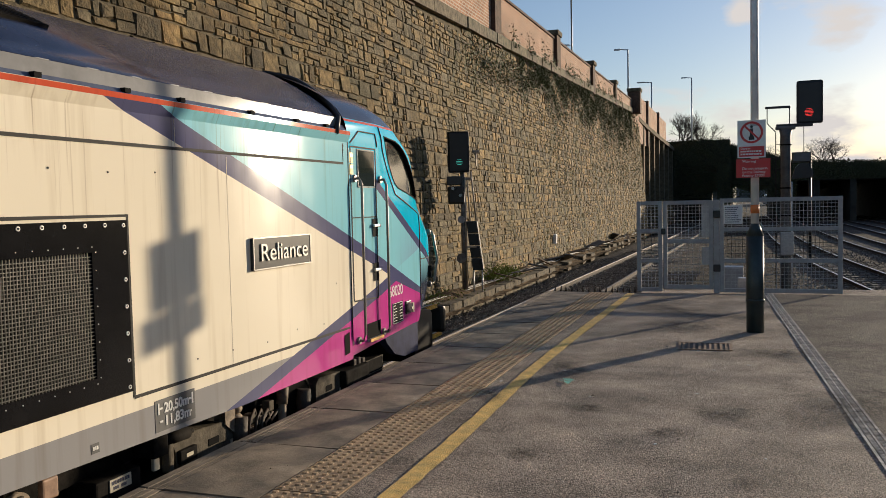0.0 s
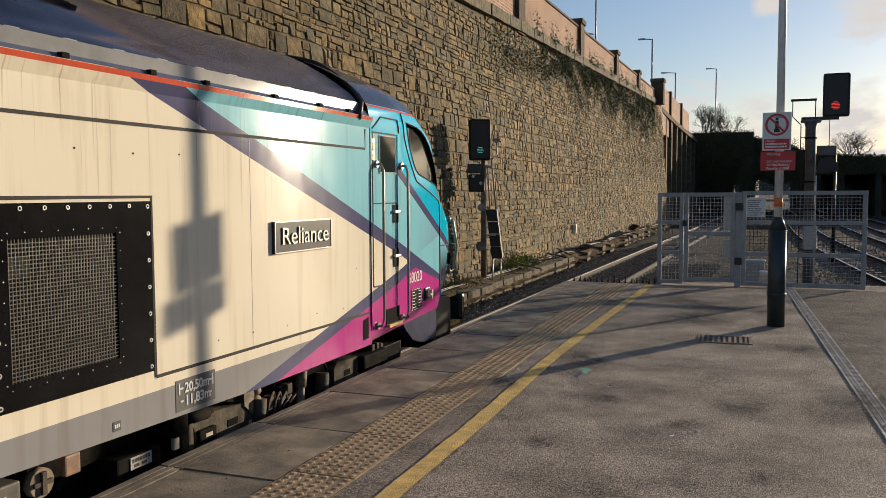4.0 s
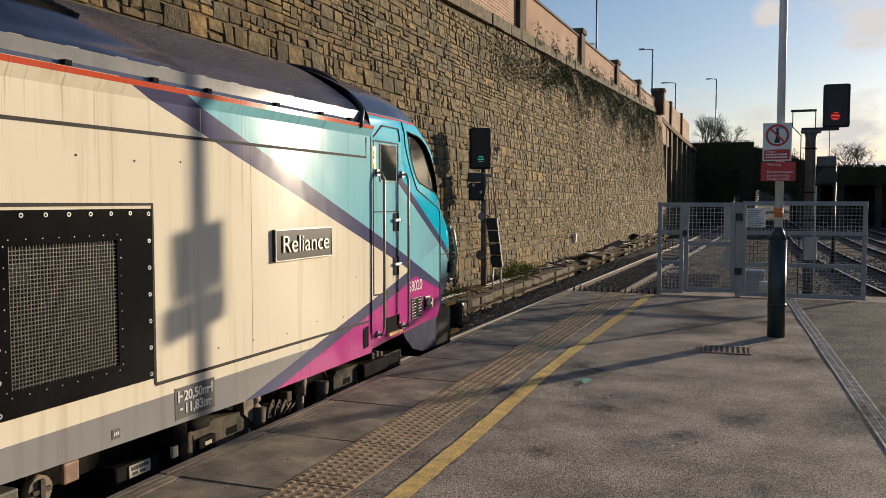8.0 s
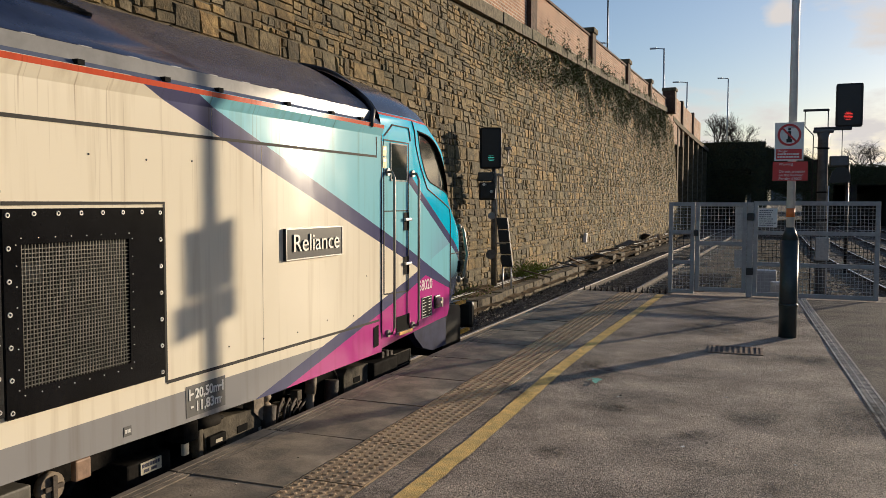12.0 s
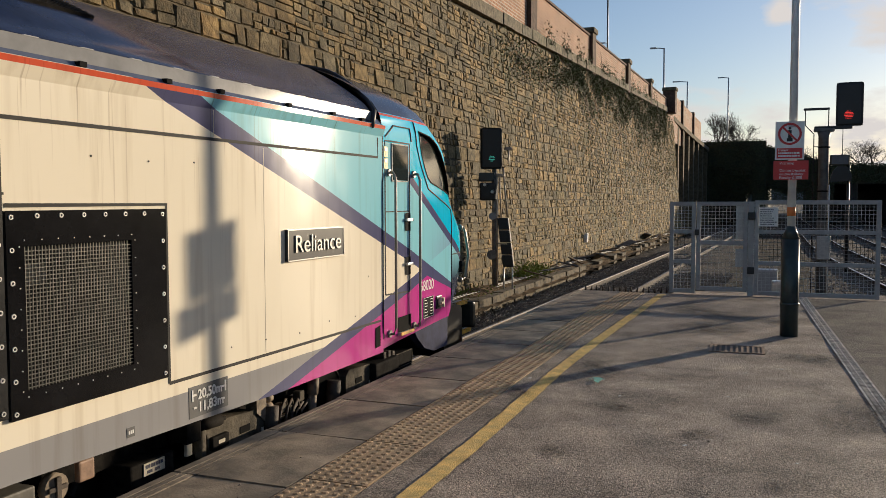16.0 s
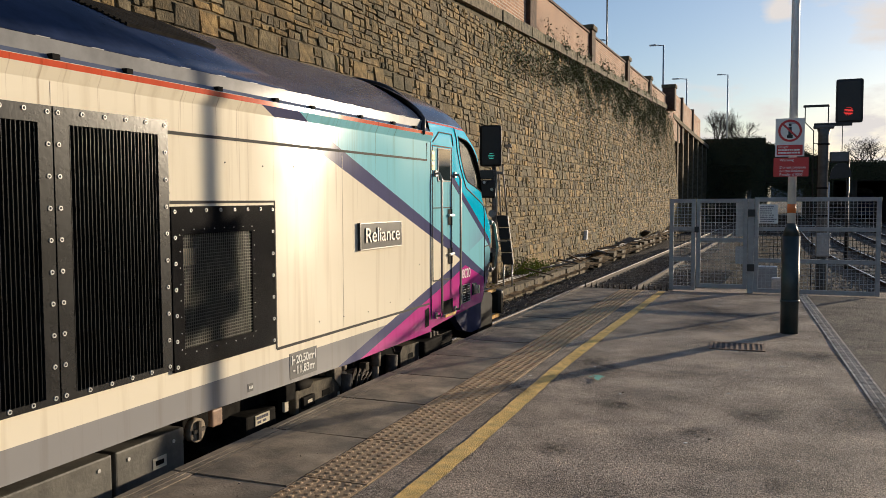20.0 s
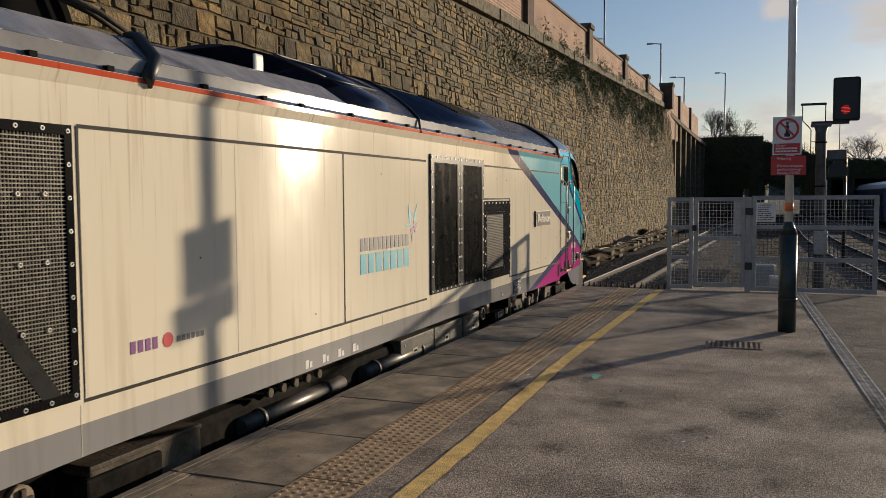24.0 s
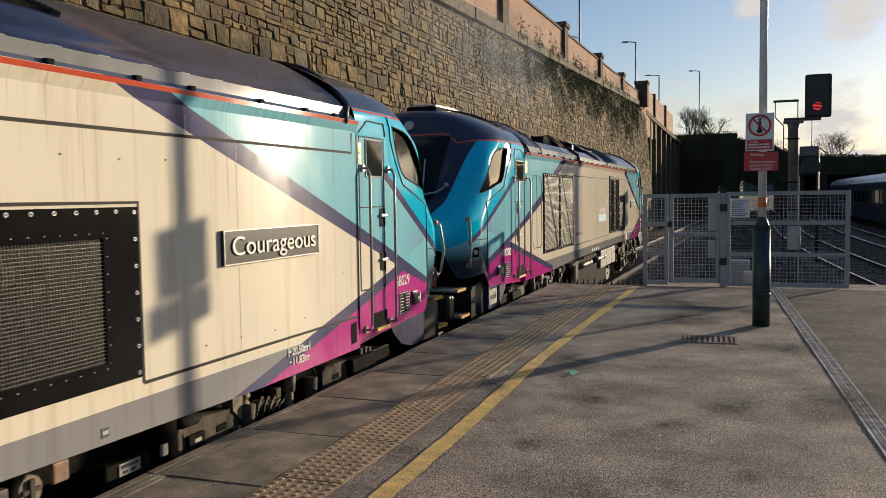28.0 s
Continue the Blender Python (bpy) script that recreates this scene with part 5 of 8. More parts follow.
    for u, z0, z1 in ((5.30, 0.50, 1.93), (-1.92, 0.54, 1.92), (0.30, 0.23, 0.5), (-3.3, 0.23, 0.5), (2.33, 2.03, 2.14), (4.75, 1.97, 2.14), (-5.2, 1.98, 2.14)):
        bm = bmesh.new()
        ribbon(bm, [(u, z0), (u, z1)], 0.004, 1, 0.0015, step=3.0)
        part("sheet_seam", bm, M_FINESEAM, body)
    grille("mesh_grille", 3.17, 4.26, 0.53, 1.52, loco, "fine", "black intake grille with woven mesh", (0.10, 0.28, 0.13, 0.17))
    grille("louvre_grille", 1.45, 2.315, 0.55, 2.02, loco, "louvre", "tall black louvred grille", (0.09, 0.085, 0.035, 0.085))
    grille("louvre_grille", 2.325, 3.155, 0.55, 2.02, loco, "louvre", "tall black louvred grille", (0.095, 0.085, 0.035, 0.085))
    grille("radiator_grille", -5.94, -4.64, 0.537, 1.938, loco, "mesh", "large woven-mesh radiator grille")
    grille("radiator_grille", -4.62, -3.32, 0.537, 1.938, loco, "mesh", "large woven-mesh radiator grille")
    bm = bmesh.new()
    for o in (-5.75, -4.45):
        v = [bm.verts.new((HALF + 0.016, o + a, z)) for a, z in ((0, 1.90), (0.11, 1.90), (1.02, 0.58), (0.90, 0.58))]
        bm.faces.new(v)
        w = [bm.verts.new((HALF + 0.004, q.co.y, q.co.z)) for q in v]
        for i in range(4):
            bm.faces.new([v[i], w[i], w[(i + 1) % 4], v[(i + 1) % 4]])
    part("grille_brace", bm, M_FRAME, loco, "diagonal brace across the grille")
    # small dark plugs in the side
    for u, z in ((3.72, 1.80), (4.15, 1.79), (4.55, 1.80), (4.9, 0.60), (5.3, 0.59), (5.75, 0.57), (6.2, 0.60), (6.65, 0.58), (6.9, 0.9), (-0.9, 0.66), (0.3, 1.78), (-2.3, 1.2)):
        bm = bmesh.new()
        disc(bm, (HALF, u, z), 0.006, (1, 0, 0), 0.003, 8)
        part("plug", bm, M_SEAM, body)
    # octagonal hatch
    bm = bmesh.new()
    oct_ = [(-6.715, 1.765), (-6.615, 1.88), (-6.18, 1.88), (-6.06, 1.775), (-6.055, 0.735), (-6.17, 0.663), (-6.60, 0.675), (-6.70, 0.775)]
    ribbon(bm, oct_, 0.012, 1, 0.003, True)
    ribbon(bm, [(-6.40, 0.67), (-6.41, 1.88)], 0.016, 1, 0.003)
    ribbon(bm, [(-6.18, 1.88), (-6.06, 1.775), (-6.055, 0.735), (-6.17, 0.663)], 0.028, 1, 0.005)
    part("side_hatch", bm, M_SEAM, loco, "eight-sided side hatch outline")
    # operator's mark: plain bars and leaves in its colours
    bm = bmesh.new()
    for k in range(12):
        u = -0.13 + k * 0.088
        box(bm, HALF, HALF + 0.003, u, u + 0.062, 1.10, 1.215)
    tagged(part("printed_mark", bm, M_DARKPRINT, loco, "dark printed bars"), kind="stuff")
    bm = bmesh.new()
    for k in range(7):
        u = -0.13 + k * 0.153
        box(bm, HALF, HALF + 0.003, u, u + 0.115, 0.90, 1.075)
    tagged(part("printed_mark", bm, M_TEAL, loco, "teal printed bars"), kind="stuff")
    for pts, mm in (([(0.90, 1.515), (0.985, 1.36), (0.925, 1.30)], M_TEAL), ([(0.93, 1.45), (1.02, 1.40), (0.975, 1.34)], M_DARKPRINT), ([(1.125, 1.515), (1.045, 1.39), (1.02, 1.30), (1.08, 1.36)], M_TEAL), ([(0.765, 1.285), (0.92, 1.31), (0.98, 1.29)], M_TEAL), ([(0.985, 1.13), (0.95, 1.26), (1.02, 1.275)], M_PURPLE), ([(1.03, 1.28), (1.14, 1.33), (1.06, 1.22)], M_PURPLE)):
        bm = bmesh.new()
        prism(bm, pts, HALF, HALF + 0.003)
        part("printed_leaf", bm, mm, loco)
    bm = bmesh.new()
    for k in range(4):
        box(bm, HALF, HALF + 0.003, -2.93 + 0.06 * k, -2.89 + 0.06 * k, 0.70, 0.77)
    tagged(part("printed_mark", bm, M_PURPLE, loco), kind="stuff")
    bm = bmesh.new()
    disc(bm, (HALF, -2.62, 0.735), 0.045, (1, 0, 0), 0.003, 16)
    part("printed_mark", bm, M_PRED, loco)
    bm = bmesh.new()
    for k in range(6):
        box(bm, HALF, HALF + 0.003, -2.54 + 0.045 * k, -2.51 + 0.045 * k, 0.71, 0.745)
    tagged(part("printed_mark", bm, M_STRIP, loco), kind="stuff")
    # underframe
    bm = bmesh.new()
    box(bm, -1.12, 1.12, -2.4, 2.4, -0.72, 0.10, 0.06)
    tank = part("fuel_tank", bm, M_DARKGEAR, loco, "grimy fuel tank under the frame")
    for u, l, r in ((-1.65, 1.52, 0.064), (0.25, 1.64, 0.07)):
        bm = bmesh.new()
        disc(bm, (1.14, u, -0.06), r, (0, 1, 0), l, 16)
        for q in (0.15, 0.8):
            disc(bm, (1.14, u + l * q, -0.06), r + 0.012, (0, 1, 0), 0.04, 16)
        part("air_reservoir", bm, M_STEELPALE, tank, "dull steel air cylinder")
    for k, (u, w, z0, z1, x) in enumerate(((-3.85, 0.2, -0.2, 0.1, 1.2),)):
        bm = bmesh.new()
        box(bm, x - 0.25, x, u - w / 2, u + w / 2, z0, z1, 0.02)
        disc(bm, (x, u, (z0 + z1) / 2 + 0.03), min(w, z1 - z0) * 0.28, (1, 0, 0), 0.03, 12)
        part("underframe_fitting", bm, M_GRUBBY if k % 3 == 0 else M_DARKGEAR, loco)
    bm = bmesh.new()
    box(bm, 1.20, 1.207, 4.215, 4.395, -0.074, 0.0)
    cp = part("makers_plate", bm, M_CREAMPLATE, loco, "cream plate with dark print")
    bm = bmesh.new()
    for k in range(7):
        box(bm, 1.207, 1.2085, 4.228 + 0.022 * k, 4.245 + 0.022 * k, -0.032, -0.010)
    for k in range(2):
        box(bm, 1.207, 1.2085, 4.24 + 0.065 * k, 4.285 + 0.065 * k, -0.062, -0.044)
    tagged(part("print", bm, M_DARKPRINT, cp), kind="stuff")
    bm = bmesh.new()
    box(bm, -1.05, 1.05, -7.0, 7.0, 0.0, 0.16)
    part("underframe", bm, M_DARKGEAR, loco)
    for u0, u1, z0, mm in ((-3.2, -2.6, -0.3, M_DARKGEAR), (7.2, 7.7, -0.15, M_DARKGEAR), (-7.7, -7.2, -0.15, M_DARKGEAR)):
        part("equipment_box", cbox(1.02, 1.27, u0, u1, z0, 0.06, 0.02), mm, loco)
    bm = bmesh.new()
    box(bm, HALF, HALF + 0.003, 3.93, 3.99, 0.25, 0.305)
    sp_l = part("small_plate", bm, M_MARK, loco)
    bm = bmesh.new()
    for a, b in ((3.94, 3.952), (3.957, 3.965), (3.97, 3.98)):
        box(bm, HALF + 0.003, HALF + 0.005, a, b, 0.268, 0.288)
    tagged(part("print", bm, M_LET, sp_l), kind="stuff")
    part("plate_box", cbox(0.98, 1.20, 4.11, 4.49, -0.2, 0.012, 0.015), M_DARKGEAR, loco, "black box behind the plate")
    for u0, u1 in ((1.02, 1.90), (1.93, 2.82), (2.85, 3.44)):
        bx = part("battery_box", cbox(0.95, 1.20, u0, u1, -0.32, 0.125, 0.012), M_PANEL, loco, "flat grey equipment panel under the frame")
        part("label_plate", cbox(1.20, 1.204, u0 + 0.30, u0 + 0.42, -0.07, 0.0), M_CREAMPLATE, bx)
        part("label_slot", cbox(1.204, 1.206, u0 + 0.325, u0 + 0.395, -0.05, -0.02), M_SHADE_BLACK, bx)
        for q in (u0 + 0.10, u1 - 0.10):
            bm = bmesh.new()
            disc(bm, (1.20, q, 0.06), 0.012, (1, 0, 0), 0.006, 10)
            part("panel_bolt", bm, M_BOLT, bx)
    part("tool_box", cbox(0.95, 1.245, -3.15, -2.21, -0.3, 0.11, 0.012), M_BEAM, loco, "long grey equipment box")
    part("tool_box_lid", cbox(0.95, 1.25, -3.155, -2.205, 0.085, 0.118, 0.008), M_GRUBBY, loco)
    for k in range(5):
        bm = bmesh.new()
        disc(bm, (1.18, -1.35 + 0.18 * k, 0.125), 0.035, (1, 0, 0), 0.04, 12)
        part("drain_tap", bm, M_BEAM, loco)
    bm = bmesh.new()
    for k in range(4):
        u = -1.07 + 0.26 * k
        box(bm, HALF, HALF + 0.003, u, u + 0.05, 0.255, 0.32)
        box(bm, HALF, HALF + 0.003, u + 0.065, u + 0.1, 0.255, 0.30)
    tagged(part("printed_mark", bm, M_LET, loco), kind="stuff")
    for e in (1, -1):
        bogie_side(loco, e)
    for u in (5.915, -5.915):
        bogie(loco, u)
    for u in (7.315, 4.515, -4.515, -7.315):
        wheelset(loco, u)
    cab_end(loco, 1)
    cab_end(loco, -1)
    # yellow labels by the front door
    for z0, z1 in ((1.86, 1.955), (1.965, 2.06)):
        bm = bmesh.new()
        box(bm, HALF, HALF + 0.004, 7.225, 7.30, z0, z1)
        fl_ = part("warning_label", bm, M_YPLATE, loco, "small yellow warning label")
        bm = bmesh.new()
        box(bm, HALF + 0.004, HALF + 0.006, 7.235, 7.29, z0 + 0.055, z1 - 0.01)
        part("print", bm, M_CREAMPLATE, fl_)
    # warning label by the rear door
    bm = bmesh.new()
    box(bm, HALF, HALF + 0.004, -7.19, -7.04, 1.915, 2.105)
    wl_ = part("warning_label", bm, M_YPLATE, loco, "yellow warning label")
    bm = bmesh.new()
    prism(bm, [(-7.165, 2.01), (-7.065, 2.01), (-7.115, 2.09)], HALF + 0.004, HALF + 0.006)
    part("print", bm, M_BLACK, wl_)
    return loco


def name_and_numbers(loco, name, digits, u0, u1, z0, z1, mark_u):
    """Cast nameplate, running numbers and the frame's length marks."""
    bm = bmesh.new()
    box(bm, HALF, HALF + 0.025, u0, u1, z0, z1)
    plate = part("nameplate", bm, M_PLATE, loco, "cast black nameplate with raised letters")
    bm = bmesh.new()
    for a, b, c, d in ((u0, u1, z0, z0 + 0.008), (u0, u1, z1 - 0.008, z1), (u0, u0 + 0.008, z0 + 0.008, z1 - 0.008), (u1 - 0.008, u1, z0 + 0.008, z1 - 0.008)):
        box(bm, HALF + 0.02, HALF + 0.030, a, b, c, d)
    part("plate_border", bm, M_SILVER, plate)
    h = z1 - z0
    text_mesh("lettering", name, h * 0.78, 0.006, face_x(HALF + 0.03, u0 + 0.08, z0 + h * 0.27), M_SILVER, plate, width=u1 - u0 - 0.16, bold=0.0)
    text_mesh("running_number", digits, 0.15, 0.001, face_x(side_x(8.07, 0.72) + 0.004, 8.07, 0.645) @ pose(0, 0, 0, 0, 2.7, 0), M_LETPINK, loco, width=0.40, bold=0.001)
    text_mesh("running_number", digits, 0.15, 0.001, face_x(side_x(8.50, 0.72) + 0.004, -8.50, 0.672) @ pose(0, 0, 0, 0, -2.7, 0), M_LET, loco, width=0.465, bold=0.003)
    text_mesh("length_mark", "20,50m", 0.085, 0.001, face_x(HALF + 0.006, mark_u + 0.05, 0.335), M_LET, loco, width=0.24, bold=0.002)
    text_mesh("length_mark", "11,83m", 0.085, 0.001, face_x(HALF + 0.006, mark_u + 0.05, 0.255), M_LET, loco, width=0.24, bold=0.002)
    if mark_u < 5:
        part("mark_panel", cbox(HALF, HALF + 0.003, mark_u - 0.03, mark_u + 0.36, 0.225, 0.42), M_MARK, loco)
    for u in (mark_u, mark_u + 0.33):
        part("length_mark", cbox(HALF, HALF + 0.007, u - 0.006, u + 0.006, 0.33, 0.40), M_LET, loco)
    for z in (0.365, 0.285):
        for a in (mark_u + 0.008, mark_u + 0.292):
            part("length_mark", cbox(HALF, HALF + 0.007, a, a + 0.028, z - 0.006, z + 0.006), M_LET, loco)


loco_a = locomotive()
loco_b = copy_thing(loco_a, pose(0, 0, 0))
tagged(loco_a, "leading cream, turquoise and pink diesel locomotive, dirty sides")
tagged(loco_b, "second cream, turquoise and pink diesel locomotive, coupled behind")
name_and_numbers(loco_a, "Reliance", "68020", 5.56, 6.41, 1.12, 1.355, 4.49)
name_and_numbers(loco_b, "Courageous", "68029", 5.09, 6.41, 1.105, 1.345, 5.93)

# ---- the place ----
RAIL_Z = -0.98
PLAT_END = 14.45


def bend(y):
    """The near track eases to the right past the platform."""
    return 0.0205 * max(0.0, y - 14.5)


def sweep(y):
    """The tracks beyond the platform come in from the right."""
    return 0.0012 * max(0.0, 60 - y) ** 2


def slab(bm, x0, x1, y0, y1, z, nx, ny, rough, seed=0.0, freq=1.0):
    """An uneven sheet of ground."""
    rr = []
    for j in range(ny + 1):
        row = []
        for i in range(nx + 1):
            x, y = x0 + (x1 - x0) * i / nx, y0 + (y1 - y0) * j / ny
            row.append(bm.verts.new((x, y, z + rough * noise.noise(Vector((x * freq, y * freq, seed))))))
        rr.append(row)
    for a, b in zip(rr, rr[1:]):
        for i in range(nx):
            bm.faces.new([a[i], a[i + 1], b[i + 1], b[i]]).smooth = True


bm = bmesh.new()
xs = [-600, -200, -60, -20, -5, 0, 6, 15, 40, 120, 400, 900]
ys = [-400, -60, -10, 10, 30, 60, 100, 200, 500, 1200]
g = [[bm.verts.new((x, y, -1.24)) for x in xs] for y in ys]
for a, b in zip(g, g[1:]):
    for k in range(len(xs) - 1):
        bm.faces.new([a[k], a[k + 1], b[k + 1], b[k]])
tagged(part("ground", bm, M_BALLAST), "dark stony trackside ground", "ground", kind="structure")

# platform body, and its worn surface
bm = bmesh.new()
box(bm, 0.14, 6.6, -40, PLAT_END, -1.24, -0.03)
tagged(part("platform", bm, M_CONCRETE), "concrete platform body", "platform", kind="structure")
bm = bmesh.new()
slab(bm, 1.175, 6.6, -14, PLAT_END, 0.0, 60, 200, 0.006, 3.0, 0.8)
tagged(part("pavement", bm, M_ASPHALT), "worn grey asphalt platform surface", "pavement", kind="structure")
bm = bmesh.new()
slab(bm, 1.60, 3.3, PLAT_END, 15.3, -0.02, 8, 6, 0.02, 3.0, 0.8)
slab(bm, 3.3, 6.6, PLAT_END, 15.6, -0.02, 8, 6, 0.02, 3.0, 0.8)
box(bm, 1.6, 6.6, PLAT_END, 15.3, -1.24, -0.05)
tagged(part("platform_end", bm, M_ASPHALT), "worn asphalt at the platform end", "pavement", kind="structure")


def track(x0, name, lie, y0=-60, y1=120, first=8.0, last=75.0):
    t = thing("track", name, "railway track", "tracks", "structure")
    for s in (-0.7525, 0.7525):
        bm = bmesh.new()
        prev = None
        y = y0
        prof = [(-0.07, -0.16), (0.07, -0.16), (0.07, -0.145), (0.012, -0.12), (0.012, -0.045), (0.035, -0.03), (0.035, -0.004), (0.026, 0.0), (-0.026, 0.0), (-0.035, -0.004), (-0.035, -0.03), (-0.012, -0.045), (-0.012, -0.12), (-0.07, -0.145)]
        while y <= y1:
            x = x0 + lie(y) + s
            cur = [bm.verts.new((x + a, y, RAIL_Z + z)) for a, z in prof]
            if prev:
                for k in range(len(prof)):
                    f = bm.faces.new([prev[k], prev[(k + 1) % len(prof)], cur[(k + 1) % len(prof)], cur[k]])
                    f.material_index = 2 if k == 6 and s < 0 and x0 < 0 else (1 if k in (6, 7, 8) or (k == 5 and s < 0 and x0 < 0) else 0)
            prev = cur
            y += 2.0
        part("rail", bm, [M_RUST, M_RAILDULL if x0 < 0 else M_RAILTOP, M_RUNNING], t, "rail with a polished head")
    base = bmesh.new()
    box(base, -1.3, 1.3, -0.125, 0.125, -0.15, -0.002, 0.015)
    for s in (-0.7525, 0.7525):
        box(base, s - 0.11, s - 0.075, -0.05, 0.05, 0, 0.04)
        box(base, s + 0.075, s + 0.11, -0.05, 0.05, 0, 0.04)
    me = bpy.data.meshes.new("sleeper")
    base.to_mesh(me)
    base.free()
    me.materials.append(M_SLEEPER)
    y = first
    while y < last:
        o = new("sleeper", me)
        o.parent = t
        o.matrix_basis = pose(x0 + lie(y), y, RAIL_Z - 0.16, 0, 0, random.uniform(-0.6, 0.6))
        y += 0.68
    return t


track(-1.445, "railway track beside the platform, shiny rails", bend)
for x in (5.85, 9.45, 12.9, 16.4):
    track(x, "railway track beyond the platform, shiny rails", sweep, -60, 130, 20.0, 70.0)
bm = bmesh.new()
slab(bm, -3.1, 1.6, 12.0, 75, -1.16, 30, 260, 0.05, 7.0, 2.3)
slab(bm, 4.5, 22.0, 15.0, 110, -1.16, 60, 260, 0.05, 9.0, 2.3)
tagged(part("ballast_bed", bm, M_BALLAST), "brown-grey ballast bed between the rails", "ballast", kind="structure")
bm = bmesh.new()
slab(bm, 1.6, 4.5, 15.5, 90, -1.16, 16, 200, 0.06, 9.0, 2.3)
tagged(part("cinder_ground", bm, mat("cinders", (0.026, 0.022, 0.018), 0.95, 0, 0.4, 5, 1.0, 30, (0.05, 0.042, 0.033), spec=0.1)), "dark cindery ground beyond the gate", "ground", kind="structure")
bm = bmesh.new()
slab(bm, -4.6, -3.40, 8.0, 75, -0.87, 10, 240, 0.08, 5.0, 1.7)
tagged(part("cess_ground", bm, mat("earth", (0.11, 0.085, 0.055), 0.95, 0, 0.3, 3, 0.9, 25, (0.15, 0.13, 0.07))), "earthy strip at the foot of the wall", "ground", kind="structure")

# stone retaining wall, leaning back a little
WX, BATTER, WALL_END = -4.3, 0.08, 74.0


def wall_x(z):
    return WX - BATTER * (z + 0.9)


def wall_top(y):
    return 7.0 + 0.036 * (y - 22)


bm = bmesh.new()
y0, y1 = -20, WALL_END
v = [bm.verts.new(q) for q in ((wall_x(-1.3) - 0.03, y0, -1.3), (wall_x(-1.3) - 0.03, y1, -1.3), (wall_x(wall_top(y1)) - 0.03, y1, wall_top(y1)), (wall_x(wall_top(y0)) - 0.03, y0, wall_top(y0)))]
w = [bm.verts.new(q.co + Vector((-1.5, 0, 0))) for q in v]
bm.faces.new(v)
bm.faces.new(w[::-1])
for k in range(4):
    bm.faces.new([v[k], w[k], w[(k + 1) % 4], v[(k + 1) % 4]])
wall = tagged(part("wall_retaining", bm, M_MORTAR), "tall rough stone retaining wall with weeds", "wall", kind="structure")

# brick parapet with piers along the road above
M_PARAPET = bpy.data.materials.new("parapet_brickwork")
M_PARAPET.use_nodes = True
pn, pl = M_PARAPET.node_tree.nodes, M_PARAPET.node_tree.links
bt = pn.new("ShaderNodeTexBrick")
geo = pn.new("ShaderNodeTexCoord")
sx = pn.new("ShaderNodeSeparateXYZ")
cx_ = pn.new("ShaderNodeCombineXYZ")
pl.new(geo.outputs["Object"], sx.inputs[0])
pl.new(sx.outputs[1], cx_.inputs[0])
pl.new(sx.outputs[2], cx_.inputs[1])
pl.new(cx_.outputs[0], bt.inputs["Vector"])
bt.inputs["Scale"].default_value = 1.0
bt.inputs["Brick Width"].default_value = 0.30
bt.inputs["Row Height"].default_value = 0.105
bt.inputs["Mortar Size"].default_value = 0.018
bt.inputs["Color1"].default_value = (0.46, 0.22, 0.12, 1)
bt.inputs["Color2"].default_value = (0.30, 0.14, 0.08, 1)
bt.inputs["Mortar"].default_value = (0.50, 0.42, 0.33, 1)
pp = pn["Principled BSDF"]
pp.inputs["Roughness"].default_value = 0.9
nn_ = pn.new("ShaderNodeTexNoise")
nn_.inputs["Scale"].default_value = 1.3
nn_.inputs["Detail"].default_value = 6
pl.new(geo.outputs["Object"], nn_.inputs["Vector"])
mx_ = pn.new("ShaderNodeMixRGB")
mx_.blend_type = "OVERLAY"
mx_.inputs[0].default_value = 0.5
pl.new(bt.outputs["Color"], mx_.inputs[1])
pl.new(nn_.outputs["Fac"], mx_.inputs[2])
pl.new(mx_.outputs[0], pp.inputs["Base Color"])
bb = pn.new("ShaderNodeBump")
bb.inputs["Strength"].default_value = 0.6
bb.inputs["Distance"].default_value = 0.01
pl.new(bt.outputs["Fac"], bb.inputs["Height"])
bb.invert = True
pl.new(bb.outputs[0], pp.inputs["Normal"])

PX = -5.02
parapet = thing("parapet_wall", "sunlit orange-brick parapet wall with dark piers", "wall", kind="structure")


def par_top(y):
    return 9.15 + 0.013 * (y - 32)


piers = [20.5, 29.1, 39.7, 49.9, 59.3]
stops = [10.0] + piers + [69.0]
for a, b in zip(stops, stops[1:]):
    bm = bmesh.new()
    q = [(a, wall_top(a) - 0.1), (b, wall_top(b) - 0.1), (b, par_top(b)), (a, par_top(a))]
    prism(bm, q, PX - 0.35, PX)
    part("brick_panel", bm, M_PARAPET, parapet)
    bm = bmesh.new()
    q = [(a + 0.35, par_top(a) - 0.001), (b - 0.35, par_top(b) - 0.001), (b - 0.35, par_top(b) + 0.09), (a + 0.35, par_top(a) + 0.09)]
    prism(bm, q, PX - 0.42, PX + 0.06)
    part("parapet_coping", bm, M_DARKBRICK, parapet)
for y in piers:
    bm = bmesh.new()
    box(bm, PX - 0.5, PX + 0.16, y - 0.4, y + 0.4, wall_top(y) - 0.1, par_top(y) + 0.18)
    pier = part("brick_pier", bm, M_DARKBRICK, parapet, "dark brick pier")
    part("pier_cap", cbox(PX - 0.58, PX + 0.24, y - 0.48, y + 0.48, par_top(y) + 0.18, par_top(y) + 0.42, 0.05), M_MORTAR, pier)
end_pier = thing("end_pier", "dark brick end pier on the stone wall", "pier", kind="structure")
part("pier_shaft", cbox(PX - 0.3, PX + 0.66, 69.2, 70.2, wall_top(69.2) - 0.1, 10.35), M_DARKBRICK, end_pier)
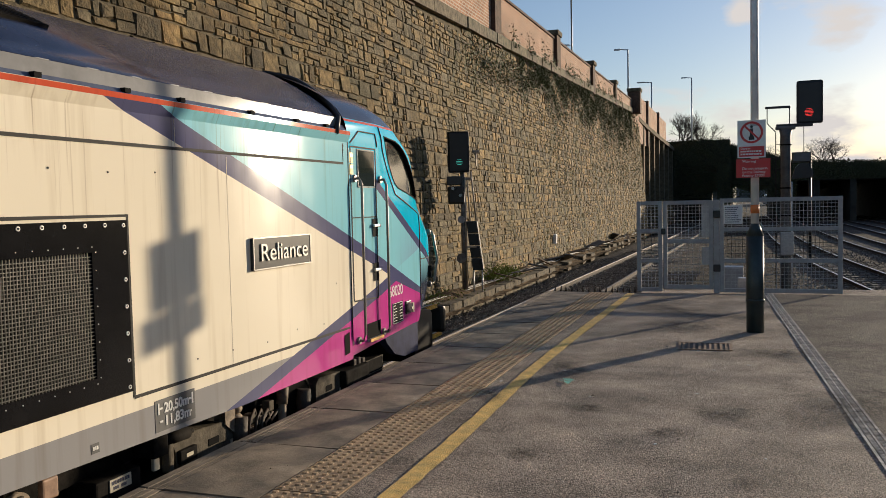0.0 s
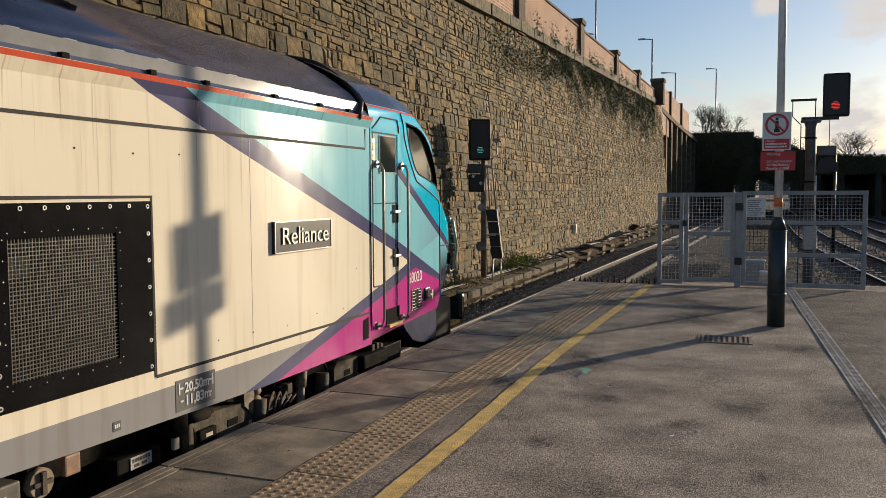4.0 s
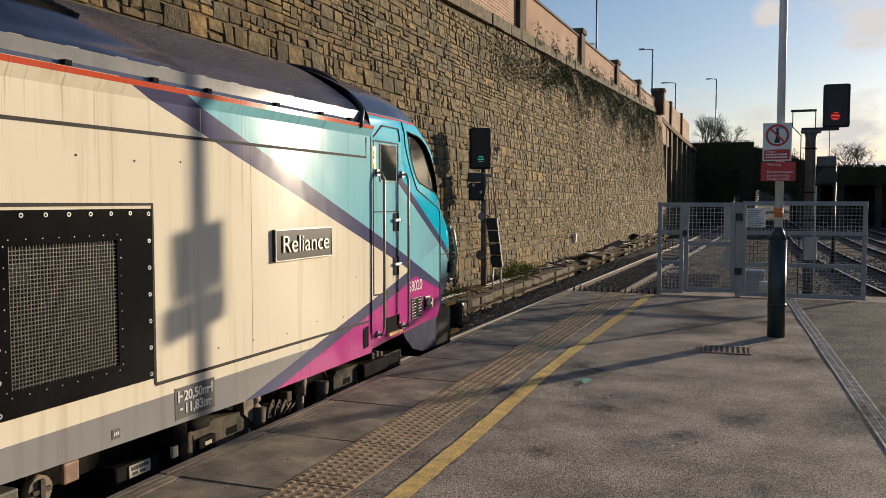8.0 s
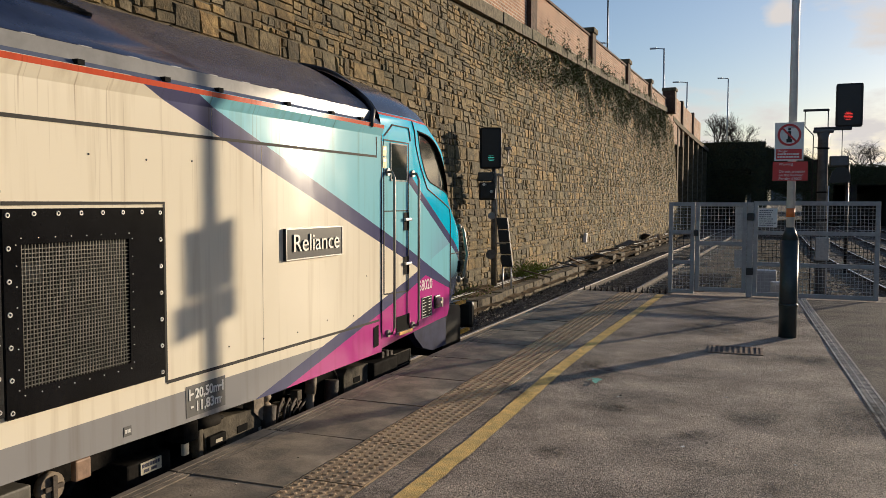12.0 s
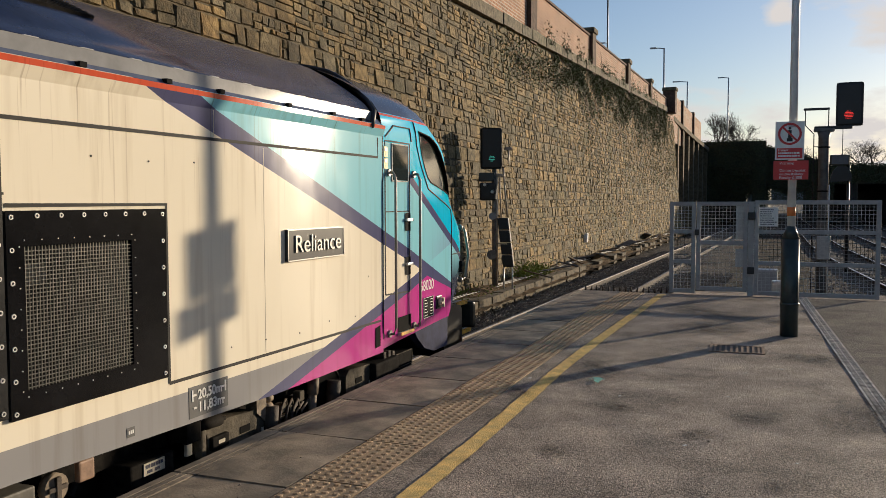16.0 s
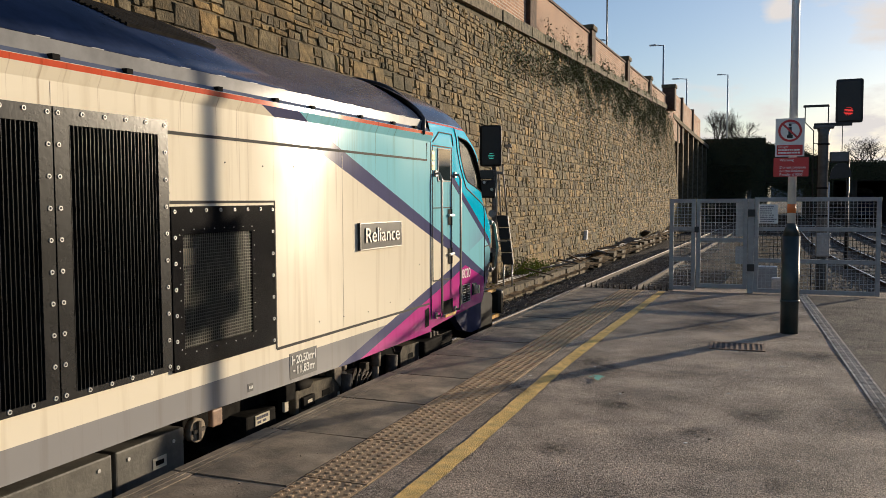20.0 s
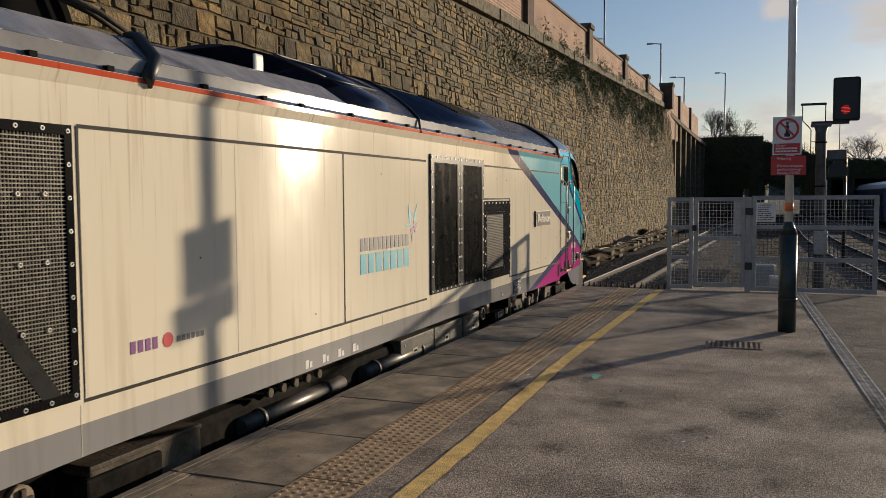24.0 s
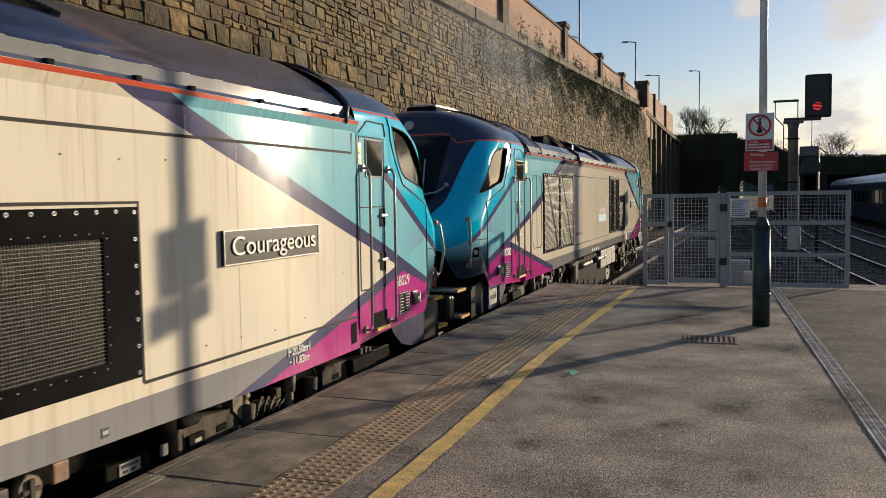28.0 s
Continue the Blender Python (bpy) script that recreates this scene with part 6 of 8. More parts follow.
part("pier_cap", cbox(PX - 0.38, PX + 0.74, 69.1, 70.3, 10.35, 10.62, 0.05), M_MORTAR, end_pier)


# beyond the stone wall: a shaded wall of tall piers that swings out towards the bridge
def arcade_x(y):
    return -5.35 + 1.25 * (max(0.0, y - 74.5) / 23.5) ** 1.2


def arcade_top(y):
    return 8.75 - 0.06 * (y - 74.5)


far_wall = thing("wall_buttressed", "shaded brick wall with tall dark buttresses", "wall", kind="structure")
y = 74.2
while y < 97.5:
    b = min(97.8, y + 3.2)
    bm = bmesh.new()
    q = [(arcade_x(y) - 1.2, y), (arcade_x(y) - 0.25, y), (arcade_x(b) - 0.25, b), (arcade_x(b) - 1.2, b)]
    lo = [bm.verts.new((p, r, -1.2)) for p, r in q]
    hi = [bm.verts.new((p, r, arcade_top(r))) for p, r in q]
    bm.faces.new(lo[::-1])
    bm.faces.new(hi)
    for k in range(4):
        bm.faces.new([lo[k], lo[(k + 1) % 4], hi[(k + 1) % 4], hi[k]])
    part("wall_bay", bm, M_STONE, far_wall)
    part("buttress", cbox(arcade_x(y) - 0.5, arcade_x(y) + 0.28, y, y + 0.9, -1.2, arcade_top(y) - 0.35, 0.03), M_MORTAR, far_wall)
    bm = bmesh.new()
    q = [(arcade_x(y) - 0.6, y), (arcade_x(y) + 0.36, y), (arcade_x(b) + 0.36, b), (arcade_x(b) - 0.6, b)]
    lo = [bm.verts.new((p, r, arcade_top(r) - 0.32)) for p, r in q]
    hi = [bm.verts.new((p, r, arcade_top(r) + 0.06)) for p, r in q]
    bm.faces.new(lo[::-1])
    bm.faces.new(hi)
    for k in range(4):
        bm.faces.new([lo[k], lo[(k + 1) % 4], hi[(k + 1) % 4], hi[k]])
    part("wall_coping", bm, M_MORTAR, far_wall)
    y = b
for a, b in ((70.3, 80.2), (81.0, 91.2), (92.0, 102.0)):
    part("parapet_block", cbox(PX - 0.35, PX, a, b, 6.6, 10.62), M_PARAPET, far_wall)
for y in (80.2, 91.2):
    part("parapet_pier", cbox(PX - 0.4, PX + 0.18, y, y + 0.8, 6.6, 10.8), M_DARKBRICK, far_wall)

# dark road bridge over the tracks, overgrown
M_BRIDGE = mat("sooty_stone", (0.036, 0.044, 0.028), 0.9, 0, 0.3, 0.6, 0.6, 4.0)
bm = bmesh.new()
box(bm, -6.2, 2.15, 98, 125, 5.2, 8.1)
box(bm, -6.2, -3.85, 98, 125, -1.2, 5.2)
box(bm, 0.75, 2.15, 98, 125, -1.2, 5.2)
box(bm, -5.6, 2.15, 125, 240, 3.4, 6.3)
box(bm, -5.6, -3.9, 125, 240, -1.2, 3.4)
box(bm, 0.75, 2.15, 125, 240, -1.2, 3.4)
tagged(part("road_bridge", bm, M_BRIDGE), "dark overgrown stone road bridge over the track", "bridge", kind="structure")
bm = bmesh.new()
prism_y = [(2.15, 7.55), (6.3, 6.35), (8.6, 5.45), (19.0, 5.0), (34.0, 4.7)]
for (xa, za), (xb, zb) in zip(prism_y, prism_y[1:]):
    v = [bm.verts.new(q) for q in ((xa, 99, 3.3), (xb, 99, 3.3), (xb, 99, zb), (xa, 99, za))]
    w = [bm.verts.new((q.co.x, 140, q.co.z)) for q in v]
    bm.faces.new(v[::-1])
    bm.faces.new(w)
    for k in range(4):
        bm.faces.new([v[k], v[(k + 1) % 4], w[(k + 1) % 4], w[k]])
bmesh.ops.recalc_face_normals(bm, faces=bm.faces[:])
box(bm, 19.0, 34.0, 100, 140, -1.2, 3.3)
for x in (7.4, 11.0, 14.6):
    box(bm, x - 0.3, x + 0.3, 99, 140, -1.2, 3.3)
tagged(part("viaduct", bm, mat("weathered_viaduct", (0.05, 0.046, 0.036), 0.95, 0, 0.3, 0.5, 0.6, 3.0)), "dark overgrown viaduct over the far tracks", "bridge", kind="structure")
# the far side of the station, across the tracks: a low dark wooded bank
bm = bmesh.new()
prev = None
for k in range(185):
    y = -90 + 1.3 * k
    h = 14.8 + 2.2 * noise.noise(Vector((y * 0.06, 3.0, 0))) + 1.8 * noise.noise(Vector((y * 0.3, 8.0, 0)))
    x = 62 + 2.0 * noise.noise(Vector((y * 0.1, 1.0, 4)))
    cur = [bm.verts.new((x, y, -1.3)), bm.verts.new((x + 1.5, y, h * 0.6)), bm.verts.new((x + 5, y, h)), bm.verts.new((x + 14, y, -1.3))]
    if prev:
        for i in range(3):
            bm.faces.new([prev[i], cur[i], cur[i + 1], prev[i + 1]])
    prev = cur
tagged(part("backdrop_bank", bm, mat("wooded_bank", (0.035, 0.04, 0.022), 1.0, 0, 0.4, 0.4, 0.8, 2.0)), "low dark wooded bank across the tracks", "bank", kind="structure")
# closing walls and ground beyond
bm = bmesh.new()
box(bm, -40, PX - 0.6, -20, 110, -1.3, 6.6)
tagged(part("road", bm, M_ASPHALT), "road on the high ground behind the wall", "road", kind="structure")


# ---- platform things ----
def bars(bm, rows, x0, w, z1, step, h, y, rng):
    """Unreadable print: rows of small bars on a plate that faces -y."""
    for r in range(rows):
        x = x0
        while x < x0 + w * rng.uniform(0.7, 1.0):
            k = rng.uniform(0.012, 0.03)
            box(bm, x, min(x + k, x0 + w), y - 0.002, y, z1 - r * step - h, z1 - r * step)
            x += k + 0.006


post = thing("lamp_post", "slim white platform post on a dark green base", "post", at=pose(3.39, 10.36, 0))
bm = bmesh.new()
disc(bm, (0, 0, -0.02), 0.098, (0, 0, 1), 1.14, 28)
disc(bm, (0, 0, 0.36), 0.106, (0, 0, 1), 0.03, 28)
disc(bm, (0, 0, 1.12), 0.098, (0, 0, 1), 0.15, 28, 0, 0.045)
part("post_base", bm, M_GREENBASE, post, "dark green tubular base")
bm = bmesh.new()
disc(bm, (0, 0, 1.25), 0.046, (0, 0, 1), 5.2, 24, 0, 0.040)
part("post_pole", bm, M_WHITE, post)
bm = bmesh.new()
disc(bm, (0, 0, 1.385), 0.0475, (0, 0, 1), 0.10, 24)
part("orange_band", bm, M_ORANGE, post, "orange band")
rng = random.Random(4)
sign = thing("danger_sign", "white prohibition sign with a red ring on the post", "sign", "signs on the post", at=pose(3.355, 10.29, 2.24))
part("sign_plate", cbox(-0.153, 0.153, -0.003, 0.003, -0.215, 0.215, 0), M_WHITE, sign)
bm = bmesh.new()
for k in range(40):
    a, b = k * math.pi / 20, (k + 1) * math.pi / 20
    q = [bm.verts.new((r * math.cos(t), -0.0055, 0.075 + r * math.sin(t))) for t, r in ((a, 0.125), (b, 0.125), (b, 0.10), (a, 0.10))]
    bm.faces.new(q)
q = [bm.verts.new((x, -0.0055, 0.075 + z)) for x, z in ((-0.083, 0.07), (-0.068, 0.085), (0.083, -0.07), (0.068, -0.085))]
bm.faces.new(q)
part("red_ring", bm, M_RED, sign, "red ring with a slash")
bm = bmesh.new()
box(bm, -0.018, 0.018, -0.005, -0.003, 0.02, 0.12)
box(bm, -0.03, 0.03, -0.005, -0.003, -0.01, 0.03)
disc(bm, (0, -0.003, 0.14), 0.016, (0, -1, 0), 0.002, 12)
part("pictogram", bm, M_BLACK, sign, "plain dark pictogram")
red = part("red_panel", cbox(-0.135, 0.135, -0.006, -0.003, -0.20, -0.085), M_RED, sign)
text_mesh("lettering", "Danger", 0.036, 0.0005, face_y(-0.12, -0.008, -0.118), M_WHITE, red)
bm = bmesh.new()
bars(bm, 2, -0.12, 0.24, -0.132, 0.032, 0.018, -0.006, rng)
part("print", bm, M_WHITE, red)
sign2 = thing("warning_sign", "red trespass warning sign on the post", "sign", "signs on the post", at=pose(3.372, 10.28, 1.905))
part("sign_plate", cbox(-0.184, 0.184, -0.003, 0.003, -0.107, 0.107), M_RED, sign2)
for k, s_ in enumerate(("Warning", "", "Do not trespass", "on the Railway", "Penalty £1000")):
    if s_:
        text_mesh("lettering", s_, 0.042, 0.0005, face_y(-0.12, -0.005, 0.066 - 0.041 * k), M_WHITE, sign2, width=None)
for z in (2.40, 2.06, 1.98, 1.83):
    bm = bmesh.new()
    box(bm, -0.052, 0.052, -0.075, 0.055, z - 0.012, z + 0.012)
    part("sign_clamp", bm, M_STEEL, post)

# gate and mesh screens across the platform end
GY = 14.68


def screen(name, label, x0, x1, z0, z1, mids, group, extra=None):
    g = thing(name, label, "fence" if name != "mesh_gate" else "gate", group, at=pose(0, GY, 0))
    fw = 0.068
    for a, b, c, d in [(x0, x0 + fw, z0, z1), (x1 - fw, x1, z0, z1)]:
        part("frame_post", cbox(a, b, -0.03, 0.03, c, d, 0.006), M_GATE, g)
    for z in [z0, z1 - fw] + [m - fw / 2 for m in mids]:
        part("frame_rail", cbox(x0 + fw, x1 - fw, -0.028, 0.028, z, z + fw, 0.006), M_GATE, g)
    zs = [z0 + fw] + [m for m in mids] + [z1 - fw]
    for a, b in zip(zs, zs[1:]):
        bm = bmesh.new()
        x = x0 + fw
        while x < x1 - fw:
            box(bm, x - 0.0029, x + 0.0029, -0.004, 0.002, a, b)
            x += 0.058
        z = a
        while z < b:
            box(bm, x0 + fw, x1 - fw, 0.002, 0.007, z - 0.0029, z + 0.0029)
            z += 0.058
        part("wire_mesh", bm, M_WIRE, g, "welded wire mesh")
    return g


screen("mesh_screen", "narrow grey steel mesh screen at the platform end", 1.55, 1.975, 0.0, 1.545, (1.04, 0.53), "mesh screens")
gate = screen("mesh_gate", "closed grey steel mesh gate at the platform end", 1.99, 2.80, 0.05, 1.545, (0.86,), "mesh screens")
screen("mesh_screen", "wide grey steel mesh screen at the platform end", 2.905, 4.765, 0.0, 1.565, (1.05, 0.53), "mesh screens")
gp = tagged(part("gate_post", cbox(2.805, 2.90, GY - 0.04, GY + 0.04, -0.02, 1.545, 0.008), M_GATE), "grey steel gate post", "gate post")
for z in (1.31, 0.41):
    part("hinge_block", cbox(2.80, 2.915, GY - 0.075, GY - 0.04, z - 0.06, z + 0.06, 0.01), M_BLACK, gp, "black hinge block")
part("gate_latch", cbox(1.96, 2.03, -0.06, -0.03, 0.98, 1.08, 0.01), M_BLACK, gate)
notice = tagged(part("notice_sheet", cbox(2.97, 3.26, GY - 0.045, GY - 0.038, 1.14, 1.45), M_WHITE), "white printed notice tied to the mesh", "notice")
bm = bmesh.new()
bars(bm, 8, 2.99, 0.25, 1.42, 0.034, 0.014, GY - 0.046, rng)
tagged(part("print", bm, M_DARKPRINT, notice), kind="stuff")
for z0, z1 in ((0.93, 1.475), (0.46, 0.76)):
    tagged(part("backing_plate", cbox(2.612, 2.775, GY + 0.03, GY + 0.036, z0, z1), M_STEEL), "pale steel plate fixed behind the gate mesh", "plate", "gate plates")

# slot drain across the platform
M_DRAIN = mat("dull_drain_steel", (0.54, 0.49, 0.42), 0.55, 0.15, 0.35, 10)
M_IRON = mat("rusty_iron", (0.30, 0.20, 0.135), 0.8, 0.1, 0.3, 20, 0.4, 60)
dr = thing("slot_drain", "long narrow metal slot drain set in the tarmac", "drain", at=Matrix.Translation((3.645, 14.55, 0)) @ Matrix.Rotation(math.atan2(0.37, 8.1), 4, "Z"))
for a, b in ((-0.068, -0.05), (0.05, 0.068)):
    part("drain_edge", cbox(a, b, -28.0, 0, -0.05, 0.0085), M_DRAIN, dr)
part("drain_void", cbox(-0.05, 0.05, -28, 0, -0.06, 0.002), M_BLACK, dr)
bm = bmesh.new()
y = -28.0
while y < -0.01:
    box(bm, -0.042, -0.012, y, y + 0.013, -0.02, 0.009)
    box(bm, 0.012, 0.042, y, y + 0.013, -0.02, 0.009)
    y += 0.032
box(bm, -0.006, 0.006, -28, 0, -0.02, 0.0095)
part("drain_grating", bm, M_DRAIN, dr, "slotted steel grating")

M_TAR = speckled("dark_tarmac", (0.070, 0.061, 0.052), 0.8, 0, 0.3, 1.6, 1.0, 70, (0.125, 0.108, 0.091), deep=0.02, spec=0.2)
bm = bmesh.new()
rows_ = []
for k in range(52):
    y = -13.2 + 0.541 * k
    x0 = 3.645 + (14.55 - y) * 0.0457 + 0.072
    rows_.append([bm.verts.new((x0 + (6.56 - x0) * i / 6, y, 0.0082)) for i in range(7)])
for a, b in zip(rows_, rows_[1:]):
    for i in range(6):
        bm.faces.new([a[i], a[i + 1], b[i + 1], b[i]])
tagged(part("tarmac_strip", bm, M_TAR), "darker coarse tarmac beyond the slot drain", "tarmac", kind="structure")
bm = bmesh.new()
for pts in (((-0.05, 0.03), (0.02, 0.035), (0.075, 0.005), (0.0, 0.0)), ((-0.02, -0.005), (0.05, 0.0), (0.045, -0.06), (0.0, -0.03)), ((-0.07, 0.0), (-0.03, 0.008), (-0.035, -0.01))):
    bm.faces.new([bm.verts.new((1.80 + x, 7.14 + 2.4 * y, 0.016)) for x, y in pts][::-1])
bmesh.ops.recalc_face_normals(bm, faces=bm.faces[:])
tagged(part("paint_splash", bm, mat("teal_chalk", (0.16, 0.50, 0.42), 0.8, 0, 0.2, 30)), "small teal paint splash on the tarmac", "paint mark", kind="structure")
lit = random.Random(61)
for x, y in ((1.70, 7.58), (2.714, 5.395), (3.368, 5.258), (2.1, 6.6), (3.0, 7.9), (2.4, 8.6), (3.3, 8.2), (1.25, 7.0), (2.9, 6.9), (1.9, 9.4)):
    c = tagged(part("litter_scrap", cbox(-0.016, 0.016, -0.008, 0.008, 0, 0.004), M_WHITE), "tiny pale scrap of litter on the tarmac", "litter", "scraps of litter")
    q = lit.uniform(0.4, 1.1)
    c.matrix_world = pose(x, y, 0.011, 0, 0, lit.uniform(0, 180)) @ Matrix.Diagonal((q, q, 1, 1))

gr = thing("gully_grate", "rusty cast-iron gully grate set in the tarmac", "drain cover", at=pose(2.87, 9.21, 0, 0, 0, 2))
bm = bmesh.new()
for a, b, c, d in ((-0.27, 0.27, -0.225, -0.20), (-0.27, 0.27, 0.20, 0.225), (-0.27, -0.245, -0.20, 0.20), (0.245, 0.27, -0.20, 0.20)):
    box(bm, a, b, c, d, -0.03, 0.008)
part("grate_frame", bm, M_IRON, gr)
part("grate_void", cbox(-0.245, 0.245, -0.20, 0.20, -0.04, 0.003), M_GRUBBY, gr)
for k in range(9):
    x = -0.216 + k * 0.054
    part("grate_bar", cbox(x - 0.011, x + 0.011, -0.20, 0.20, -0.02, 0.0095), M_IRON, gr)

# guard against trespass past the platform end: dark board with spikes
guard = thing("trespass_guard", "low dark rubber guard with pale spikes at the platform end", "guard")
part("guard_board", cbox(0.05, 1.58, 14.50, 14.86, -0.5, -0.03, 0.01), M_SEAL, guard)
for k in range(15):
    bm = bmesh.new()
    x = 0.12 + k * 0.1
    disc(bm, (x, 14.62, -0.03), 0.028, (0.12 * math.sin(k * 2.1), 0.1, 1), 0.115, 5, 0, 0.004)
    part("spike", bm, M_GRUBBY, guard)

# yellow line
bm = bmesh.new()
rng = random.Random(8)
prev = None
y = -6.0
while y <= PLAT_END - 0.05:
    c = interp([(-6.0, 1.47), (3.9, 1.458), (5.1, 1.45), (7.5, 1.392), (9.5, 1.405), (12.8, 1.468), (14.5, 1.49)], y)
    a, b = c - 0.062 + rng.uniform(-0.005, 0.005), c + 0.062 + rng.uniform(-0.005, 0.005)
    cur = [bm.verts.new((a, y, 0.0085)), bm.verts.new((b, y, 0.0085))]
    if prev:
        bm.faces.new([prev[0], prev[1], cur[1], cur[0]])
    prev = cur
    y += 0.15
tagged(part("yellow_line", bm, M_YELLOW), "worn yellow safety line on the tarmac", "line", kind="structure")


# ---- signals ----
def lamp_mat(name, col, e):
    return mat(name, col, 0.4, 0, 0, emit=e)


M_GREENLED = lamp_mat("green_lamp", (0.10, 0.75, 0.60), 0.4)
M_REDLED = lamp_mat("red_lamp", (1.0, 0.05, 0.04), 1.0)


def led(parent, c, r, material, lines, label):
    """A round lamp seen as glowing rows behind its hood."""
    bm = bmesh.new()
    for k in range(lines):
        z = r * (1 - 2 * (k + 0.5) / lines)
        hw = math.sqrt(max(0, r * r - z * z))
        box(bm, c[0] - hw, c[0] + hw, c[1] - 0.004, c[1], c[2] + z - r / lines * 0.28, c[2] + z + r / lines * 0.28)
    return part("lamp", bm, material, parent, label)


M_POLE = mat("worn_grey_pole", (0.20, 0.18, 0.155), 0.7, 0.1, 0.3, 6)
ls = thing("railway_signal", "black colour-light signal showing green beside the wall", "signal", "signals", at=pose(-3.9, 21.4, 0, 0, 0, 12))
bm = bmesh.new()
box(bm, -0.29, 0.29, -0.02, 0.02, 2.42, 3.52, 0.06)
part("backboard", bm, M_BLACK, ls)
bm = bmesh.new()
box(bm, -0.2, 0.2, 0.02, 0.25, 2.5, 3.45, 0.03)
part("lamp_case", bm, M_BLACK, ls)
led(ls, (0.02, -0.03, 2.70), 0.085, M_GREENLED, 4, "lit green lamp")
bm = bmesh.new()
tube(bm, [(0.08, 0.1, -0.95), (0.08, 0.1, 2.6)], 0.065, 14)
part("signal_pole", bm, M_POLE, ls, "worn grey pole")
part("route_box", cbox(-0.33, 0.09, -0.06, 0.16, 2.09, 2.33, 0.02), M_PLATE, ls, "small black indicator box")
bm = bmesh.new()
box(bm, -0.31, 0.14, -0.04, 0.2, 1.58, 2.06, 0.05)
part("shunt_signal", bm, M_BLACK, ls, "black shunting signal")
for x, z in ((-0.16, 2.0), (0.04, 1.81)):
    bm = bmesh.new()
    disc(bm, (x, -0.04, z), 0.06, (0, -1, 0), 0.08, 14)
    hood = part("shunt_lens_hood", bm, M_BLACK, ls)
    bm = bmesh.new()
    disc(bm, (x, -0.121, z), 0.042, (0, -1, 0), 0.004, 12)
    part("lens", bm, M_LENS, hood)
M_CONDUIT = mat("sunlit_tan_conduit", (0.42, 0.34, 0.26), 0.6, 0.0, 0.2, 8)
for pts, r in (([(0.46, 0.2, 2.98), (0.45, 0.2, 2.60), (0.31, 0.2, 2.46)], 0.022), ([(0.30, 0.2, 2.46), (0.42, 0.2, 1.12)], 0.024), ([(0.20, 0.14, 2.31), (0.26, 0.14, 1.1)], 0.02), ([(0.145, 0.05, 2.31), (0.16, 0.05, -0.85)], 0.022)):
    bm = bmesh.new()
    tube(bm, pts, r, 8)
    part("conduit", bm, M_CONDUIT, ls, "pale tan conduit")
part("lamp_bracket", cbox(0.36, 0.54, 0.16, 0.24, 2.94, 3.02, 0.01), M_CONDUIT, ls, "pale bracket")
part("pole_arm", cbox(0.10, 0.34, 0.08, 0.14, 2.22, 2.29, 0.01), M_CONDUIT, ls)
part("box_arm", cbox(0.16, 0.44, -0.08, -0.05, 0.40, 0.44, 0.01), M_CONDUIT, ls)
for k in range(4):
    z = 1.11 - 0.335 * k
    bm = bmesh.new()
    box(bm, 0.17, 0.46, -0.04, 0.22, z - 0.315, z, 0.012)
    box(bm, 0.20, 0.43, -0.052, -0.04, z - 0.29, z - 0.025, 0.004)
    for v in bm.verts:
        v.co.x += (1.11 - v.co.z) * 0.12
    part("location_box", bm, M_BLACK, ls, "black equipment box")
for x in (0.34, 0.57):
    bm = bmesh.new()
    tube(bm, [(x, 0.08, -0.95), (x, 0.08, -0.2)], 0.022, 8)
    part("box_leg", bm, M_STEEL, ls)
bm = bmesh.new()
disc(bm, (0.04, -0.02, 1.16), 0.10, (0, -1, 0), 0.02, 16)
part("number_plate", bm, M_GATE, ls, "small grey plate")
bm = bmesh.new()
disc(bm, (0.03, -0.02, 0.12), 0.13, (0, -1, 0), 0.10, 18)
part("junction_drum", bm, M_POLE, ls, "round grey cable drum on the pole")

rs_ = thing("railway_signal", "black colour-light signal showing red on a grey bracket post", "signal", "signals", at=Matrix.Translation((4.41, 25.0, -0.39)) @ Matrix.Scale(1.25, 4))
bm = bmesh.new()
box(bm, 0.22, 0.75, -0.02, 0.02, 3.16, 4.09, 0.05)
part("backboard", bm, M_BLACK, rs_)
part("lamp_case", cbox(0.3, 0.66, 0.02, 0.25, 3.22, 4.0, 0.03), M_BLACK, rs_)
led(rs_, (0.47, -0.03, 3.40), 0.09, M_REDLED, 6, "lit red lamp")
bm = bmesh.new()
tube(bm, [(0, 0, -1.2), (0, 0, 2.9), (0, 0, 3.05)], 0.1, 18, radii=[0.115, 0.10, 0.14])
box(bm, -0.21, 0.2, -0.12, 0.12, 3.05, 3.12, 0.02)
part("signal_pole", bm, mat("dark_grey_post", (0.13, 0.125, 0.12), 0.55, 0.1, 0.2, 6), rs_, "dark grey steel post")
part("bracket_arm", cbox(-0.20, 0.55, -0.05, 0.05, 3.10, 3.17, 0.01), M_BLACK, rs_)
bm = bmesh.new()
box(bm, -0.42, 0.10, -0.03, 0.03, 3.52, 3.57, 0.01)
tube(bm, [(-0.38, 0, 3.54), (-0.38, 0, 3.2), (-0.2, 0, 3.0)], 0.012, 6)
tube(bm, [(0.08, 0, 3.54), (0.08, 0, 3.12)], 0.012, 6)
part("guard_rail", bm, M_BLACK, rs_)
bm = bmesh.new()
for x in (-0.20, -0.10):
    tube(bm, [(x, 0.1, -1.1), (x, 0.1, 3.0)], 0.012, 6)
for k in range(14):
    tube(bm, [(-0.20, 0.1, -0.9 + 0.28 * k), (-0.10, 0.1, -0.9 + 0.28 * k)], 0.008, 5)
part("ladder", bm, M_RUST, rs_)
